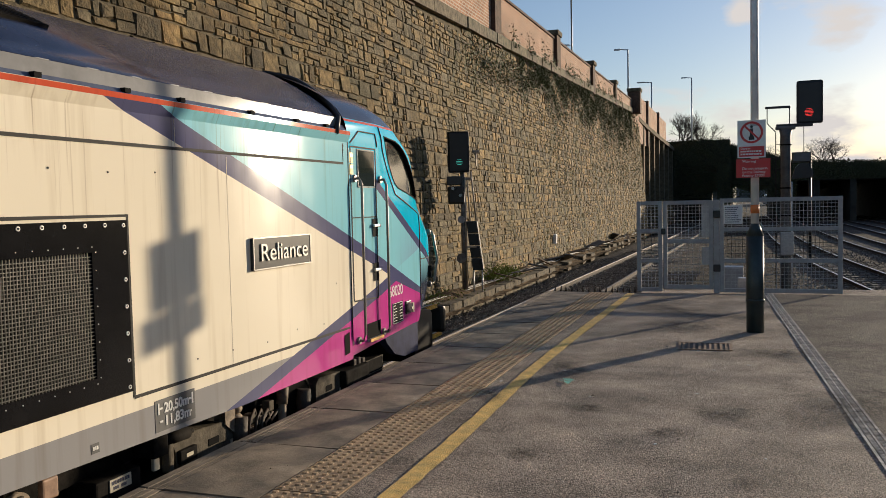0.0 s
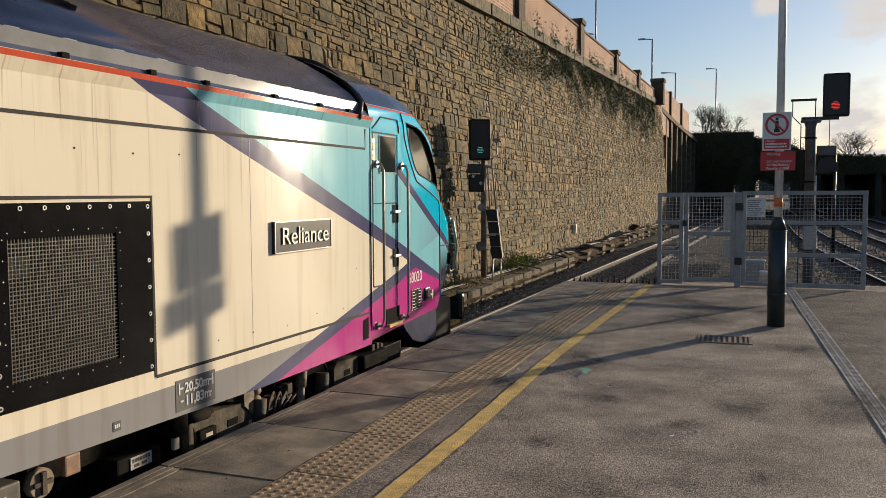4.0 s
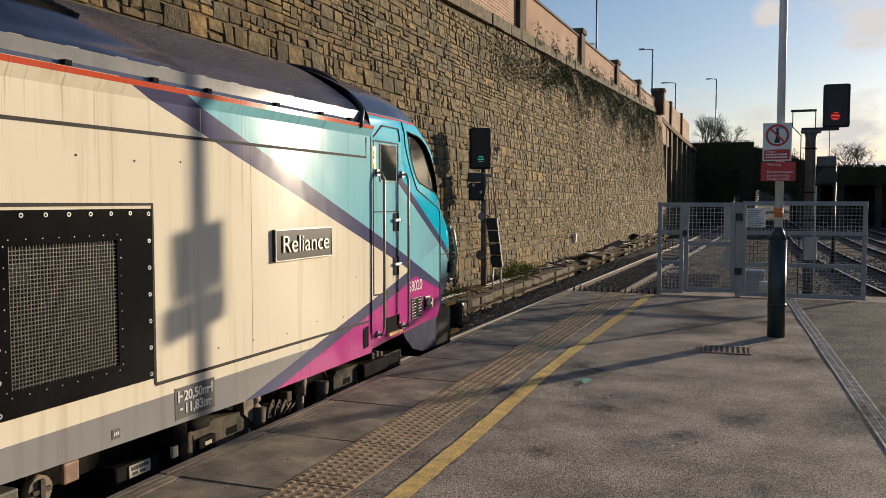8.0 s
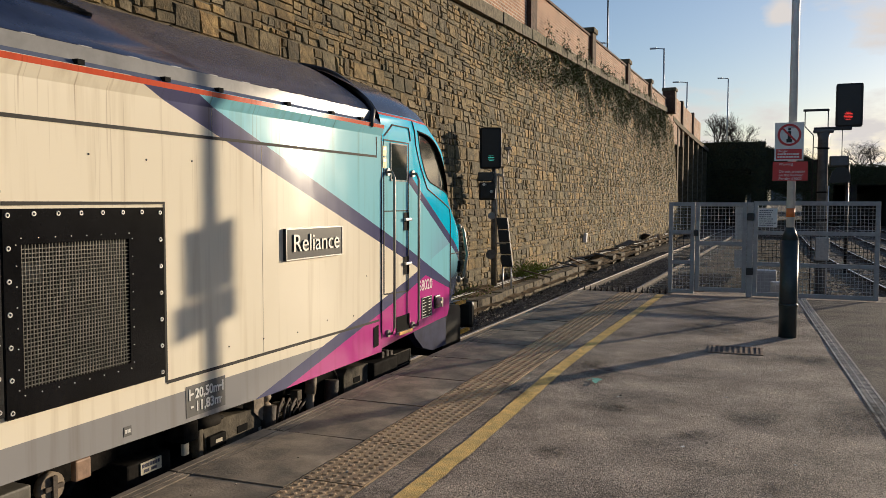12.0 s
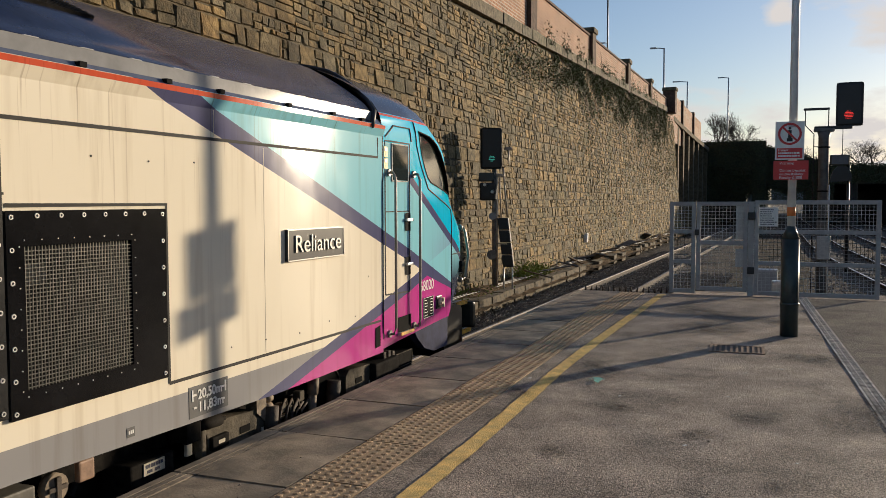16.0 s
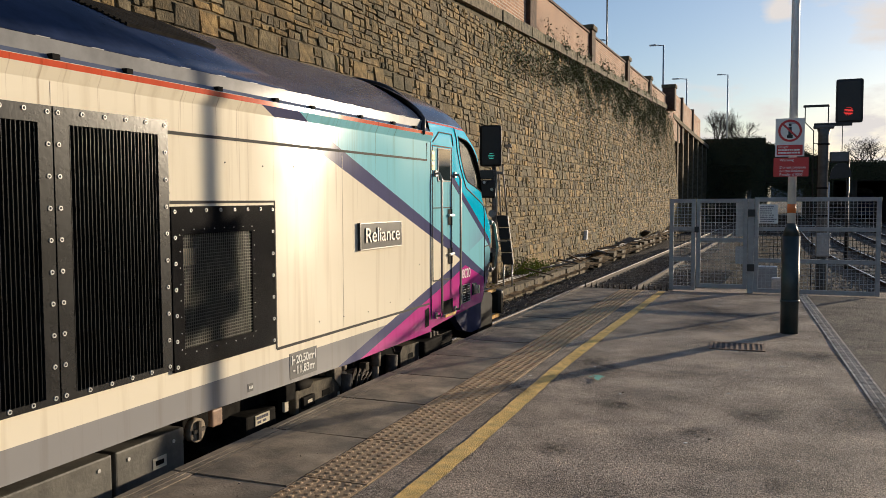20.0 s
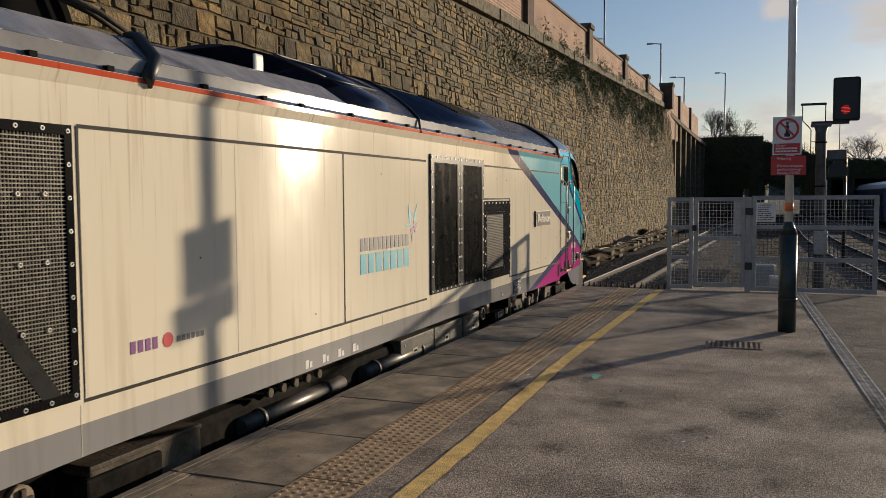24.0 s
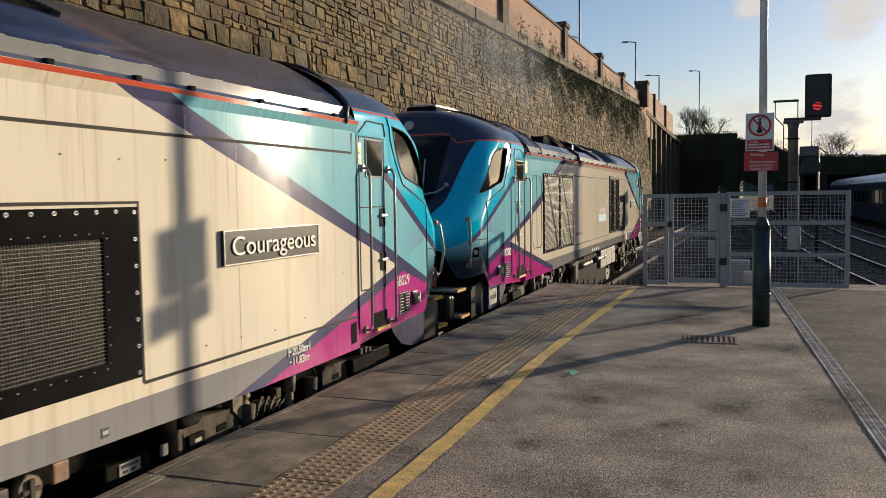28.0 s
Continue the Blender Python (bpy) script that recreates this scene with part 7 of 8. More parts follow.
for z in (2.7, 1.75, 1.15):
    bm = bmesh.new()
    disc(bm, (0, 0, z), 0.125, (0, 0, 1), 0.03, 18)
    part("post_clamp", bm, M_DARKGEAR, rs_)
part("junction_box", cbox(-0.12, 0.16, -0.2, -0.1, 0.28, 0.8, 0.02), M_STEEL, rs_, "pale junction box")
bm = bmesh.new()
tube(bm, [(0.12, -0.1, -1.2), (0.12, -0.1, 1.9)], 0.014, 6)
part("white_conduit", bm, M_WHITE, rs_)

# a lower signal further along
ls2 = thing("dwarf_signal", "dark signal box on a bracket, seen against the bank", "signal", "signals", at=pose(5.38, 34.0, 0))
part("indicator", cbox(-0.33, 0.33, -0.1, 0.1, 2.85, 3.23, 0.03), M_PLATE, ls2)
part("indicator_face", cbox(-0.27, 0.27, -0.11, -0.1, 2.90, 3.18), mat("dull_blue_glass", (0.03, 0.045, 0.08), 0.2, 0, 0.1, 4), ls2)
bm = bmesh.new()
prism(bm, [(-0.34, 2.24), (0.40, 2.28), (0.40, 2.52), (0.24, 2.80), (-0.06, 2.82), (-0.24, 2.62)], -0.1, 0.1)
for v in bm.verts:
    v.co = Vector((v.co.y, v.co.x, v.co.z))
bmesh.ops.recalc_face_normals(bm, faces=bm.faces[:])
part("hood", bm, M_BLACK, ls2, "black rounded signal hood")
bm = bmesh.new()
tube(bm, [(0.30, 0.05, 2.9), (0.30, 0.05, -1.1)], 0.055, 8)
tube(bm, [(0.08, 0, 3.2), (0.08, 0, 4.18)], 0.014, 6)
part("bracket", bm, M_BLACK, ls2)

# equipment beyond the gate
for x, y, w, d, h, lab in ((3.35, 17.6, 0.35, 0.3, 1.15, "grey trackside cabinet beyond the gate"), (2.3, 16.6, 0.5, 0.3, 0.75, "grey trackside cabinet beyond the gate"), (3.0, 22.5, 0.6, 0.4, 1.0, "pale trackside cabinet beyond the gate")):
    c = thing("trackside_cabinet", lab, "cabinet", "trackside cabinets", at=pose(x, y, -1.16))
    part("cabinet_body", cbox(-w / 2, w / 2, -d / 2, d / 2, 0, h, 0.02), M_STEEL, c)
    part("cabinet_door", cbox(-w / 2 + 0.03, w / 2 - 0.03, -d / 2 - 0.012, -d / 2, 0.05, h - 0.05), M_GATE, c)
bm = bmesh.new()
for k in range(3):
    tube(bm, [(1.9, 15.9 + k, -0.3), (4.6, 15.9 + k, -0.32)], 0.02, 6)
for x in (1.9, 2.8, 3.7, 4.6):
    tube(bm, [(x, 15.9, -1.16), (x, 15.9, -0.25)], 0.025, 6)
tagged(part("pipe_fence", bm, M_STEEL), "low pale pipe rail beyond the gate", "rail")

# ---- along the wall's foot ----
rng = random.Random(12)


def trough_x(y):
    return -3.42


M_TWIG = mat("dry_stem", (0.14, 0.09, 0.05), 0.9, 0, 0.25, 6)
M_TROUGH = mat("mossy_concrete", (0.085, 0.068, 0.042), 0.9, 0, 0.35, 4, 0.7, 30, (0.15, 0.115, 0.066))
M_EARTH = mat("bare_brown_earth", (0.075, 0.052, 0.030), 0.95, 0, 0.4, 3.0, 1.0, 22, (0.17, 0.115, 0.062), spec=0.1, deep=0.05)
M_CABLE = mat("dusty_cable", (0.46, 0.43, 0.37), 0.7, 0, 0.2, 8)
tr_mesh = []
for k in range(4):
    bm = bmesh.new()
    box(bm, -0.17, 0.17, -0.495 + 0.02 * k, 0.495, -0.36, 0.0, 0.015)
    me = bpy.data.meshes.new("concrete_trough")
    bm.to_mesh(me)
    bm.free()
    me.materials.append(M_TROUGH)
    tr_mesh.append(me)
trough = thing("cable_trough", "broken line of concrete cable troughs with shifted lids", "cable trough", kind="structure")
y = 13.0
while y < 62:
    if rng.random() < (0.1 if y < 31 else 0.6):
        y += rng.uniform(0.5, 1.2)
        continue
    o = new("trough_block", tr_mesh[rng.randrange(4)])
    o.parent = trough
    o.matrix_basis = pose(trough_x(y) + rng.uniform(-0.03, 0.03), y, -0.80 + rng.uniform(-0.04, 0.03) * (0.4 if y < 31 else 1.0), *(rng.uniform(-q, q) for q in ((0.5, 1.2, 0.5) if y < 31 else (3.0, 7.0, 5.0))))
    y += 1.0
for x, y, z, a, b in ((-3.6, 33.8, -0.70, -16, 40), (-3.9, 43.5, -0.66, 18, -35), (-4.2, 52.0, -0.60, -20, 30)):
    c = tagged(part("trough_lid", cbox(-0.22, 0.22, -0.5, 0.5, -0.03, 0.03, 0.01), M_SLEEPER), "loose concrete trough lid leaning on the ballast", "lid", "loose lids")
    c.matrix_world = pose(x, y, z, a, 12, b)
for k in range(3):
    bm = bmesh.new()
    pts = []
    y = 13.0
    while y < 62:
        pts.append((trough_x(y) - 0.32 - 0.10 * k + 0.10 * noise.noise(Vector((y * 0.35, k * 5.0, 0))), y, -0.74 + 0.05 * noise.noise(Vector((y * 0.5, k * 3.0, 4)))))
        y += 0.6
    tube(bm, pts, 0.011, 6)
    tagged(part("cable", bm, M_CABLE if k < 2 else M_BLACK), "loose cable lying along the wall's foot", "cable", "cables")
# heaped earth between the track and the wall, with old boards leaning in it
bm = bmesh.new()
prev = None
for k in range(240):
    y = 12.0 + 0.26 * k
    row = []
    for i in range(9):
        x = -4.55 + 0.19 * i
        hump = 0.30 * max(0.0, 1 - ((x + 3.95) / 0.62) ** 2)
        z = -0.97 + hump * (0.75 + 0.5 * noise.noise(Vector((x * 1.2, y * 0.4, 0)))) + 0.07 * noise.noise(Vector((x * 3.0, y * 2.2, 3.0)))
        row.append(bm.verts.new((x, y, z)))
    if prev:
        for i in range(8):
            bm.faces.new([prev[i], prev[i + 1], row[i + 1], row[i]])
    prev = row
tagged(part("earth_heap", bm, M_EARTH), "low heap of bare earth along the wall's foot", "earth", kind="structure")
for k in range(14):
    y = 24.0 + 2.4 * k + rng.uniform(-0.6, 0.6)
    l_ = rng.uniform(0.5, 1.3)
    c = tagged(part("loose_board", cbox(-0.07, 0.07, -l_ / 2, l_ / 2, -0.02, 0.02, 0.006), M_SLEEPER if k % 3 else M_TWIG), "old weathered board lying on the earth", "board", "old boards")
    c.matrix_world = pose(-3.6 + rng.uniform(-0.35, 0.3), y, -0.66 + rng.uniform(-0.05, 0.06), rng.uniform(-16, 16), rng.uniform(-12, 12), rng.uniform(-60, 60))
wb = thing("wall_box", "small white box fixed to the stone wall", "box", at=pose(-4.32, 35.4, 0, 0, 4, 0))
part("box_body", cbox(-0.02, 0.10, -0.13, 0.13, -0.2, 0.2, 0.015), M_WHITE, wb)
part("box_door", cbox(0.10, 0.112, -0.11, 0.11, -0.18, 0.18, 0.004), M_WHITE, wb)

# ---- above the wall ----
def street_lamp(x, y, z0, z1, arm):
    s = thing("street_lamp", "slim grey street lamp on the road above", "street lamp", "street lamps", at=pose(x, y, z0))
    bm = bmesh.new()
    tube(bm, [(0, 0, 0), (0, 0, z1 - z0)], 0.09, 10, radii=[0.12, 0.07])
    part("lamp_column", bm, M_STEEL, s)
    bm = bmesh.new()
    tube(bm, [(0, 0, z1 - z0 - 0.05), (arm, 0, z1 - z0 + 0.05)], 0.05, 8)
    part("lamp_arm", bm, M_STEEL, s)
    part("lamp_head", cbox(min(arm, arm * 1.9), max(arm, arm * 1.9), -0.16, 0.16, z1 - z0 - 0.02, z1 - z0 + 0.12, 0.04), M_STEEL, s)
    return s


street_lamp(-7.0, 83.2, 6.6, 16.2, -0.7)
street_lamp(-7.0, 106.0, 6.6, 16.0, -0.9)
street_lamp(-2.8, 116.0, 6.6, 17.6, -0.7)
mast = thing("aerial_mast", "thin mast rising behind the parapet", "mast", at=pose(-7.0, 54.3, 6.6))
bm = bmesh.new()
tube(bm, [(0, 0, 0), (0, 0, 12)], 0.05, 8)
part("mast_pole", bm, M_BLACK, mast)
for y, z, k in ((33.0, 10.4, 0), (55.5, 11.9, 1), (41, 9.9, 2)):
    a = thing("tv_aerial", "rooftop television aerial above the parapet", "aerial", "aerials", at=pose(-8.0, y * 1.04, 6.6))
    bm = bmesh.new()
    tube(bm, [(0, 0, 0), (0, 0, z - 6.6 + 0.4)], 0.02, 6)
    tube(bm, [(0, -0.6, z - 6.2), (0, 0.8, z - 6.1)], 0.015, 6)
    for j in range(7):
        yy = -0.5 + 0.2 * j
        tube(bm, [(-0.25, yy, z - 6.2 + 0.02 * j), (0.25, yy, z - 6.2 + 0.02 * j)], 0.008, 5)
    part("aerial_rod", bm, M_STEEL, a)


# ---- trees, weeds ----
M_BARK = mat("bark", (0.05, 0.04, 0.03), 0.9, 0, 0.25, 6)
M_LEAF = piece_mat("leaf", [(0.035, 0.048, 0.018), (0.055, 0.068, 0.024), (0.05, 0.05, 0.022), (0.075, 0.065, 0.03)], 0.8, 0.2, 20, 5)
M_GRASS = piece_mat("grass_blade", [(0.13, 0.20, 0.03), (0.20, 0.26, 0.05), (0.22, 0.21, 0.07)], 0.8, 0.1, 20, 5)


def bare_tree(x, y, z0, h, spread, seed, label, depth=4):
    rng = random.Random(seed)
    t = thing("bare_tree", label, "tree", "bare trees", at=pose(x, y, z0))
    bm = bmesh.new()
    tube(bm, [(0, 0, 0), (0.05, 0, h * 0.28)], 0.2, 8, radii=[h * 0.028, h * 0.018])
    part("trunk", bm, M_BARK, t)
    bm = bmesh.new()

    def grow(p, d, length, r, depth):
        q = p + d * length
        mid = p + d * length * 0.5 + Vector((rng.uniform(-1, 1), rng.uniform(-1, 1), rng.uniform(-0.5, 0.5))) * length * 0.07
        tube(bm, [p, mid, q], r, 5 if depth > 1 else 3, radii=[r, r * 0.8, r * 0.55], cap=False)
        if depth == 0:
            return
        for _ in range(rng.randint(3, 4)):
            nd = (d + Vector((rng.uniform(-1, 1) * spread, rng.uniform(-1, 1) * spread, rng.uniform(-0.35, 0.7)))).normalized()
            grow(p + d * length * rng.uniform(0.5, 1.0), nd, length * rng.uniform(0.55, 0.78), r * 0.55, depth - 1)

    for _ in range(5):
        d = Vector((rng.uniform(-1, 1) * spread, rng.uniform(-1, 1) * spread, 1)).normalized()
        grow(Vector((0.05, 0, h * rng.uniform(0.2, 0.3))), d, h * 0.30, h * 0.011, depth)
    part("crown", bm, M_BARK, t, "fine bare twigs")
    return t


bare_tree(15.9, 140, 3.0, 8.6, 1.1, 5, "spreading bare winter tree against the sky", 5)
bare_tree(-4.8, 130, 6.5, 8.5, 0.6, 9, "bare winter tree above the bridge", 5)
bare_tree(-2.2, 134, 6.5, 7.4, 0.9, 11, "bare winter tree above the bridge", 5)
bare_tree(6.0, 120, 4.0, 5.5, 1.0, 13, "small bare tree on the bank")
bare_tree(28, 136, 4.7, 9.0, 1.0, 15, "bare winter tree on the far bank")


def leaves(name, label, count, place, size, material, category, seed, kind="stuff"):
    rng = random.Random(seed)
    vs, fs = [], []
    for _ in range(count):
        p, nrm = place(rng)
        a = rng.uniform(0, 6.28)
        s = size * rng.uniform(0.5, 1.3)
        t = nrm.orthogonal().normalized()
        t = (Matrix.Rotation(a, 3, nrm) @ t)
        b = nrm.cross(t)
        up = nrm * s * rng.uniform(0.1, 0.6)
        k = len(vs)
        vs += [p, p + t * s * 0.5 + b * s * 0.4 + up, p + t * s + up * 1.4, p + t * s * 0.5 - b * s * 0.4 + up]
        fs.append((k, k + 1, k + 2, k + 3))
    me = bpy.data.meshes.new(name)
    me.from_pydata([tuple(v) for v in vs], [], fs)
    me.materials.append(material)
    return tagged(new(name, me), label, category, kind=kind)


M_IVY = piece_mat("ivy_leaf", [(0.055, 0.085, 0.028), (0.095, 0.125, 0.04), (0.085, 0.085, 0.038), (0.14, 0.12, 0.055)], 0.7, 0.2, 20, 5)
IVY = [(41, 7.2, 2.5, 0.9), (44, 7.6, 3, 0.9), (47, 7.8, 3, 1.0), (50, 7.6, 3.5, 1.2), (54, 8.0, 4, 1.2), (58, 8.2, 4, 1.3), (62, 8.2, 4, 1.3), (66, 8.0, 4, 1.6), (70, 7.6, 4, 2.0), (63, 7.0, 5, 1.6), (56, 6.6, 4, 1.2), (47, 6.6, 3, 0.9), (36, 6.9, 3, 0.7), (31, 6.4, 3, 0.8), (27, 6.2, 3, 0.8), (69, 4.5, 5, 2.4), (40, 3.0, 9, 2.0), (58, 3.5, 9, 2.2)]


def on_wall(rng):
    while True:
        if rng.random() < 0.3:
            c = IVY[rng.randrange(len(IVY))]
            y, z = rng.gauss(c[0], c[2] * 0.5), rng.gauss(c[1], c[3] * 0.5)
        else:
            # a ragged curtain hanging from the coping over the far stretch
            y = rng.uniform(32, 68)
            reach = 1.1 + 1.5 * (0.5 + noise.noise(Vector((y * 0.22, 7.0, 0)))) + 0.8 * noise.noise(Vector((y * 0.9, 2.0, 0))) + (1.3 if 52 < y < 64 else 0.0)
            z = wall_top(y) + 0.15 - abs(rng.gauss(0, 0.55)) * max(0.3, reach)
            if noise.noise(Vector((y * 0.8, z * 1.1, 5.0))) < -0.12:
                continue
        if z < wall_top(y) + 0.35 and y < 74:
            return Vector((wall_x(z) + rng.uniform(0.03, 0.09), y, z)), Vector((1, 0.25 + rng.uniform(-0.5, 0.5), rng.uniform(-0.2, 0.5))).normalized()


leaves("ivy", "dark ivy and weeds growing on the stone wall", 46000, on_wall, 0.075, M_IVY, "ivy", 21)


def on_coping(rng):
    c = rng.choice((31.0, 33.5, 36.2, 38.0, 41.5, 43.0, 44.8, 47.5, 51.0, 53.2, 56.0, 58.4, 61.0))
    y = rng.gauss(c, 0.35)
    z = wall_top(y) + 0.1 + abs(rng.gauss(0, 0.38))
    return Vector((wall_x(z) + rng.uniform(0.1, 0.3), y, z)), Vector((1, rng.uniform(-0.6, 0.8), rng.uniform(-0.2, 0.6))).normalized()


leaves("coping_weeds", "thin brown and green weeds sprouting from the coping", 1500, on_coping, 0.085, M_IVY, "weeds", 27)


def at_foot(rng):
    c = ((-3.95, 17.2, 0.5, 2.4), (-4.0, 20.3, 0.35, 1.2), (-4.05, 25.6, 0.2, 0.9), (-3.95, 24.6, 0.2, 0.4), (-4.05, 26.5, 0.2, 0.7), (-4.05, 26.4, 0.2, 0.5))[rng.randrange(6)]
    return Vector((rng.gauss(c[0], 0.25), rng.gauss(c[1], c[3] * 0.5), -0.84 + abs(rng.gauss(0, 0.07 if c[2] > 0.3 else 0.19)))), Vector((0.4 + rng.uniform(-0.7, 0.7), 0.8 + rng.uniform(-0.7, 0.7), 0.3)).normalized()


leaves("weeds", "bright green weeds at the foot of the wall", 3600, at_foot, 0.055, M_GRASS, "weeds", 22)


def on_bank(rng):
    x = rng.uniform(-5.6, 27)
    top = 8.1 if x < 2.15 else interp(prism_y, x)
    z = rng.uniform(1.6 if x < 9 else 3.4, top + 0.15)
    return Vector((x, 98 - rng.uniform(0, 0.3) + (1.0 if x > 2.15 else 0), z)), Vector((rng.uniform(-0.5, 0.5), -1, rng.uniform(-0.3, 0.8))).normalized()


leaves("bank_foliage", "dark evergreen growth over the bridge and bank", 34000, on_bank, 0.13, M_LEAF, "foliage", 23)


def scrub(rng):
    x = rng.uniform(-8, 45)
    return Vector((x, 122 + rng.uniform(0, 14), 3.0 + abs(rng.gauss(0, 1.1)) + 0.9 * noise.noise(Vector((x * 0.3, 0, 0))))), Vector((rng.uniform(-0.5, 0.5), -1, rng.uniform(0, 0.8))).normalized()


leaves("scrub", "brown winter scrub on the far bank", 12000, scrub, 0.35, piece_mat("scrub_leaf", [(0.08, 0.06, 0.035), (0.10, 0.075, 0.04), (0.06, 0.055, 0.03)], 0.9, 0.1, 20, 5), "scrub", 24)

# far side: low buildings, palings, poles, hills
M_HILL = mat("hazy_hill", (0.16, 0.17, 0.18), 1.0, 0, 0.15, 0.02)
bm = bmesh.new()
prev = None
for k in range(60):
    x = -400 + k * 25
    h = 30 + 14 * noise.noise(Vector((k * 0.16, 2.0, 0))) + 5 * noise.noise(Vector((k * 0.6, 5.0, 0)))
    cur = [bm.verts.new((x, 900, -2)), bm.verts.new((x, 900, h)), bm.verts.new((x, 1100, -2))]
    if prev:
        bm.faces.new([prev[0], cur[0], cur[1], prev[1]])
        bm.faces.new([prev[1], cur[1], cur[2], prev[2]])
    prev = cur
tagged(part("backdrop_hills", bm, M_HILL), "hazy hills on the skyline", "hills", kind="structure")
pal = thing("white_palings", "far white paling fence along a platform", "fence")
part("fence_rail", cbox(19.5, 60, 85.5, 85.55, 1.45, 1.6), M_WHITE, pal)
bm = bmesh.new()
for k in range(100):
    box(bm, 19.5 + 0.4 * k, 19.6 + 0.4 * k, 85.45, 85.5, 0.2, 1.5)
tagged(part("pale", bm, M_WHITE, pal), kind="stuff")
bm = bmesh.new()
box(bm, 19, 70, 85, 100, -1.2, 0.2)
tagged(part("far_platform", bm, M_CONCRETE), "far station platform", "platform", kind="structure")
for x0, x1, y0, h, c in ((38, 54, 112, 7.2, M_STEEL), (58, 80, 120, 8.5, M_CONCRETE), (35, 41, 105, 4.5, M_DARKBRICK)):
    b = thing("far_building", "low pale building in the distance", "building", "far buildings", at=pose(x0, y0, -1.2))
    part("wall", cbox(0, x1 - x0, 0, 8, 0, h), c, b)
    part("roof", cbox(-0.3, x1 - x0 + 0.3, -0.3, 8.3, h, h + 0.3), M_GATE, b)
    for k in range(4):
        part("window", cbox((x1 - x0) * (0.15 + 0.2 * k), (x1 - x0) * (0.25 + 0.2 * k), -0.05, 0.0, h * 0.45, h * 0.7), M_GLASS, b)
yb = thing("yellow_board", "small yellow board on a post by the far tracks", "sign", at=pose(14.6, 62, -1.2))
part("board", cbox(-0.35, 0.35, -0.03, 0.03, 4.2, 4.8), mat("board_yellow", (0.55, 0.42, 0.05), 0.5), yb)
part("board_post", cbox(-0.05, 0.05, 0.03, 0.12, 0, 4.8), M_DARKGEAR, yb)

# ---- far passenger train ----
M_COACH = mat("coach_blue", (0.02, 0.035, 0.09), 0.35, 0, 0.15, 3)
M_COACHROOF = mat("coach_roof", (0.50, 0.52, 0.55), 0.35, 0.1, 0.15, 2)


def coach(first):
    c = thing("passenger_coach", "dark blue passenger coach with a pale roof" if not first else "leading dark blue passenger coach with a sloping cab", "train coach", "far train")
    bm = bmesh.new()
    ys_ = (-9.9, 9.9)
    prof = [(-1.35, 0.2), (-1.4, 1.2), (-1.38, 2.9), (1.38, 2.9), (1.4, 1.2), (1.35, 0.2)]
    a = [bm.verts.new((x, ys_[0] - (0 if not first else (-0.9 if z > 2 else 0)), z)) for x, z in prof]
    b = [bm.verts.new((x, ys_[1], z)) for x, z in prof]
    for k in range(6):
        bm.faces.new([a[k], a[(k + 1) % 6], b[(k + 1) % 6], b[k]])
    bm.faces.new(a)
    bm.faces.new(b[::-1])
    bmesh.ops.recalc_face_normals(bm, faces=bm.faces[:])
    part("coach_body", bm, M_COACH, c)
    bm = bmesh.new()
    rp = [(-1.38, 2.9), (-1.2, 3.25), (-0.6, 3.55), (0.6, 3.55), (1.2, 3.25), (1.38, 2.9)]
    a = [bm.verts.new((x, -9.9 + (0.9 + (z - 2.9) if first else 0), z)) for x, z in rp]
    b = [bm.verts.new((x, 9.9, z)) for x, z in rp]
    for k in range(5):
        bm.faces.new([a[k], b[k], b[k + 1], a[k + 1]])
    bm.faces.new(a)
    bm.faces.new(b[::-1])
    bmesh.ops.recalc_face_normals(bm, faces=bm.faces[:])
    part("coach_roof", bm, M_COACHROOF, c)
    for k in range(7):
        for s in (-1, 1):
            part("window", cbox(min(s * 1.39, s * 1.41), max(s * 1.39, s * 1.41), -8.2 + 2.4 * k, -6.4 + 2.4 * k, 1.5, 2.35), M_GLASS, c)
    for y in (-6.8, 6.8):
        part("bogie", cbox(-1.2, 1.2, y - 1.4, y + 1.4, -0.15, 0.25), M_DARKGEAR, c)
    return c


coaches = [coach(True), coach(False), coach(False)]


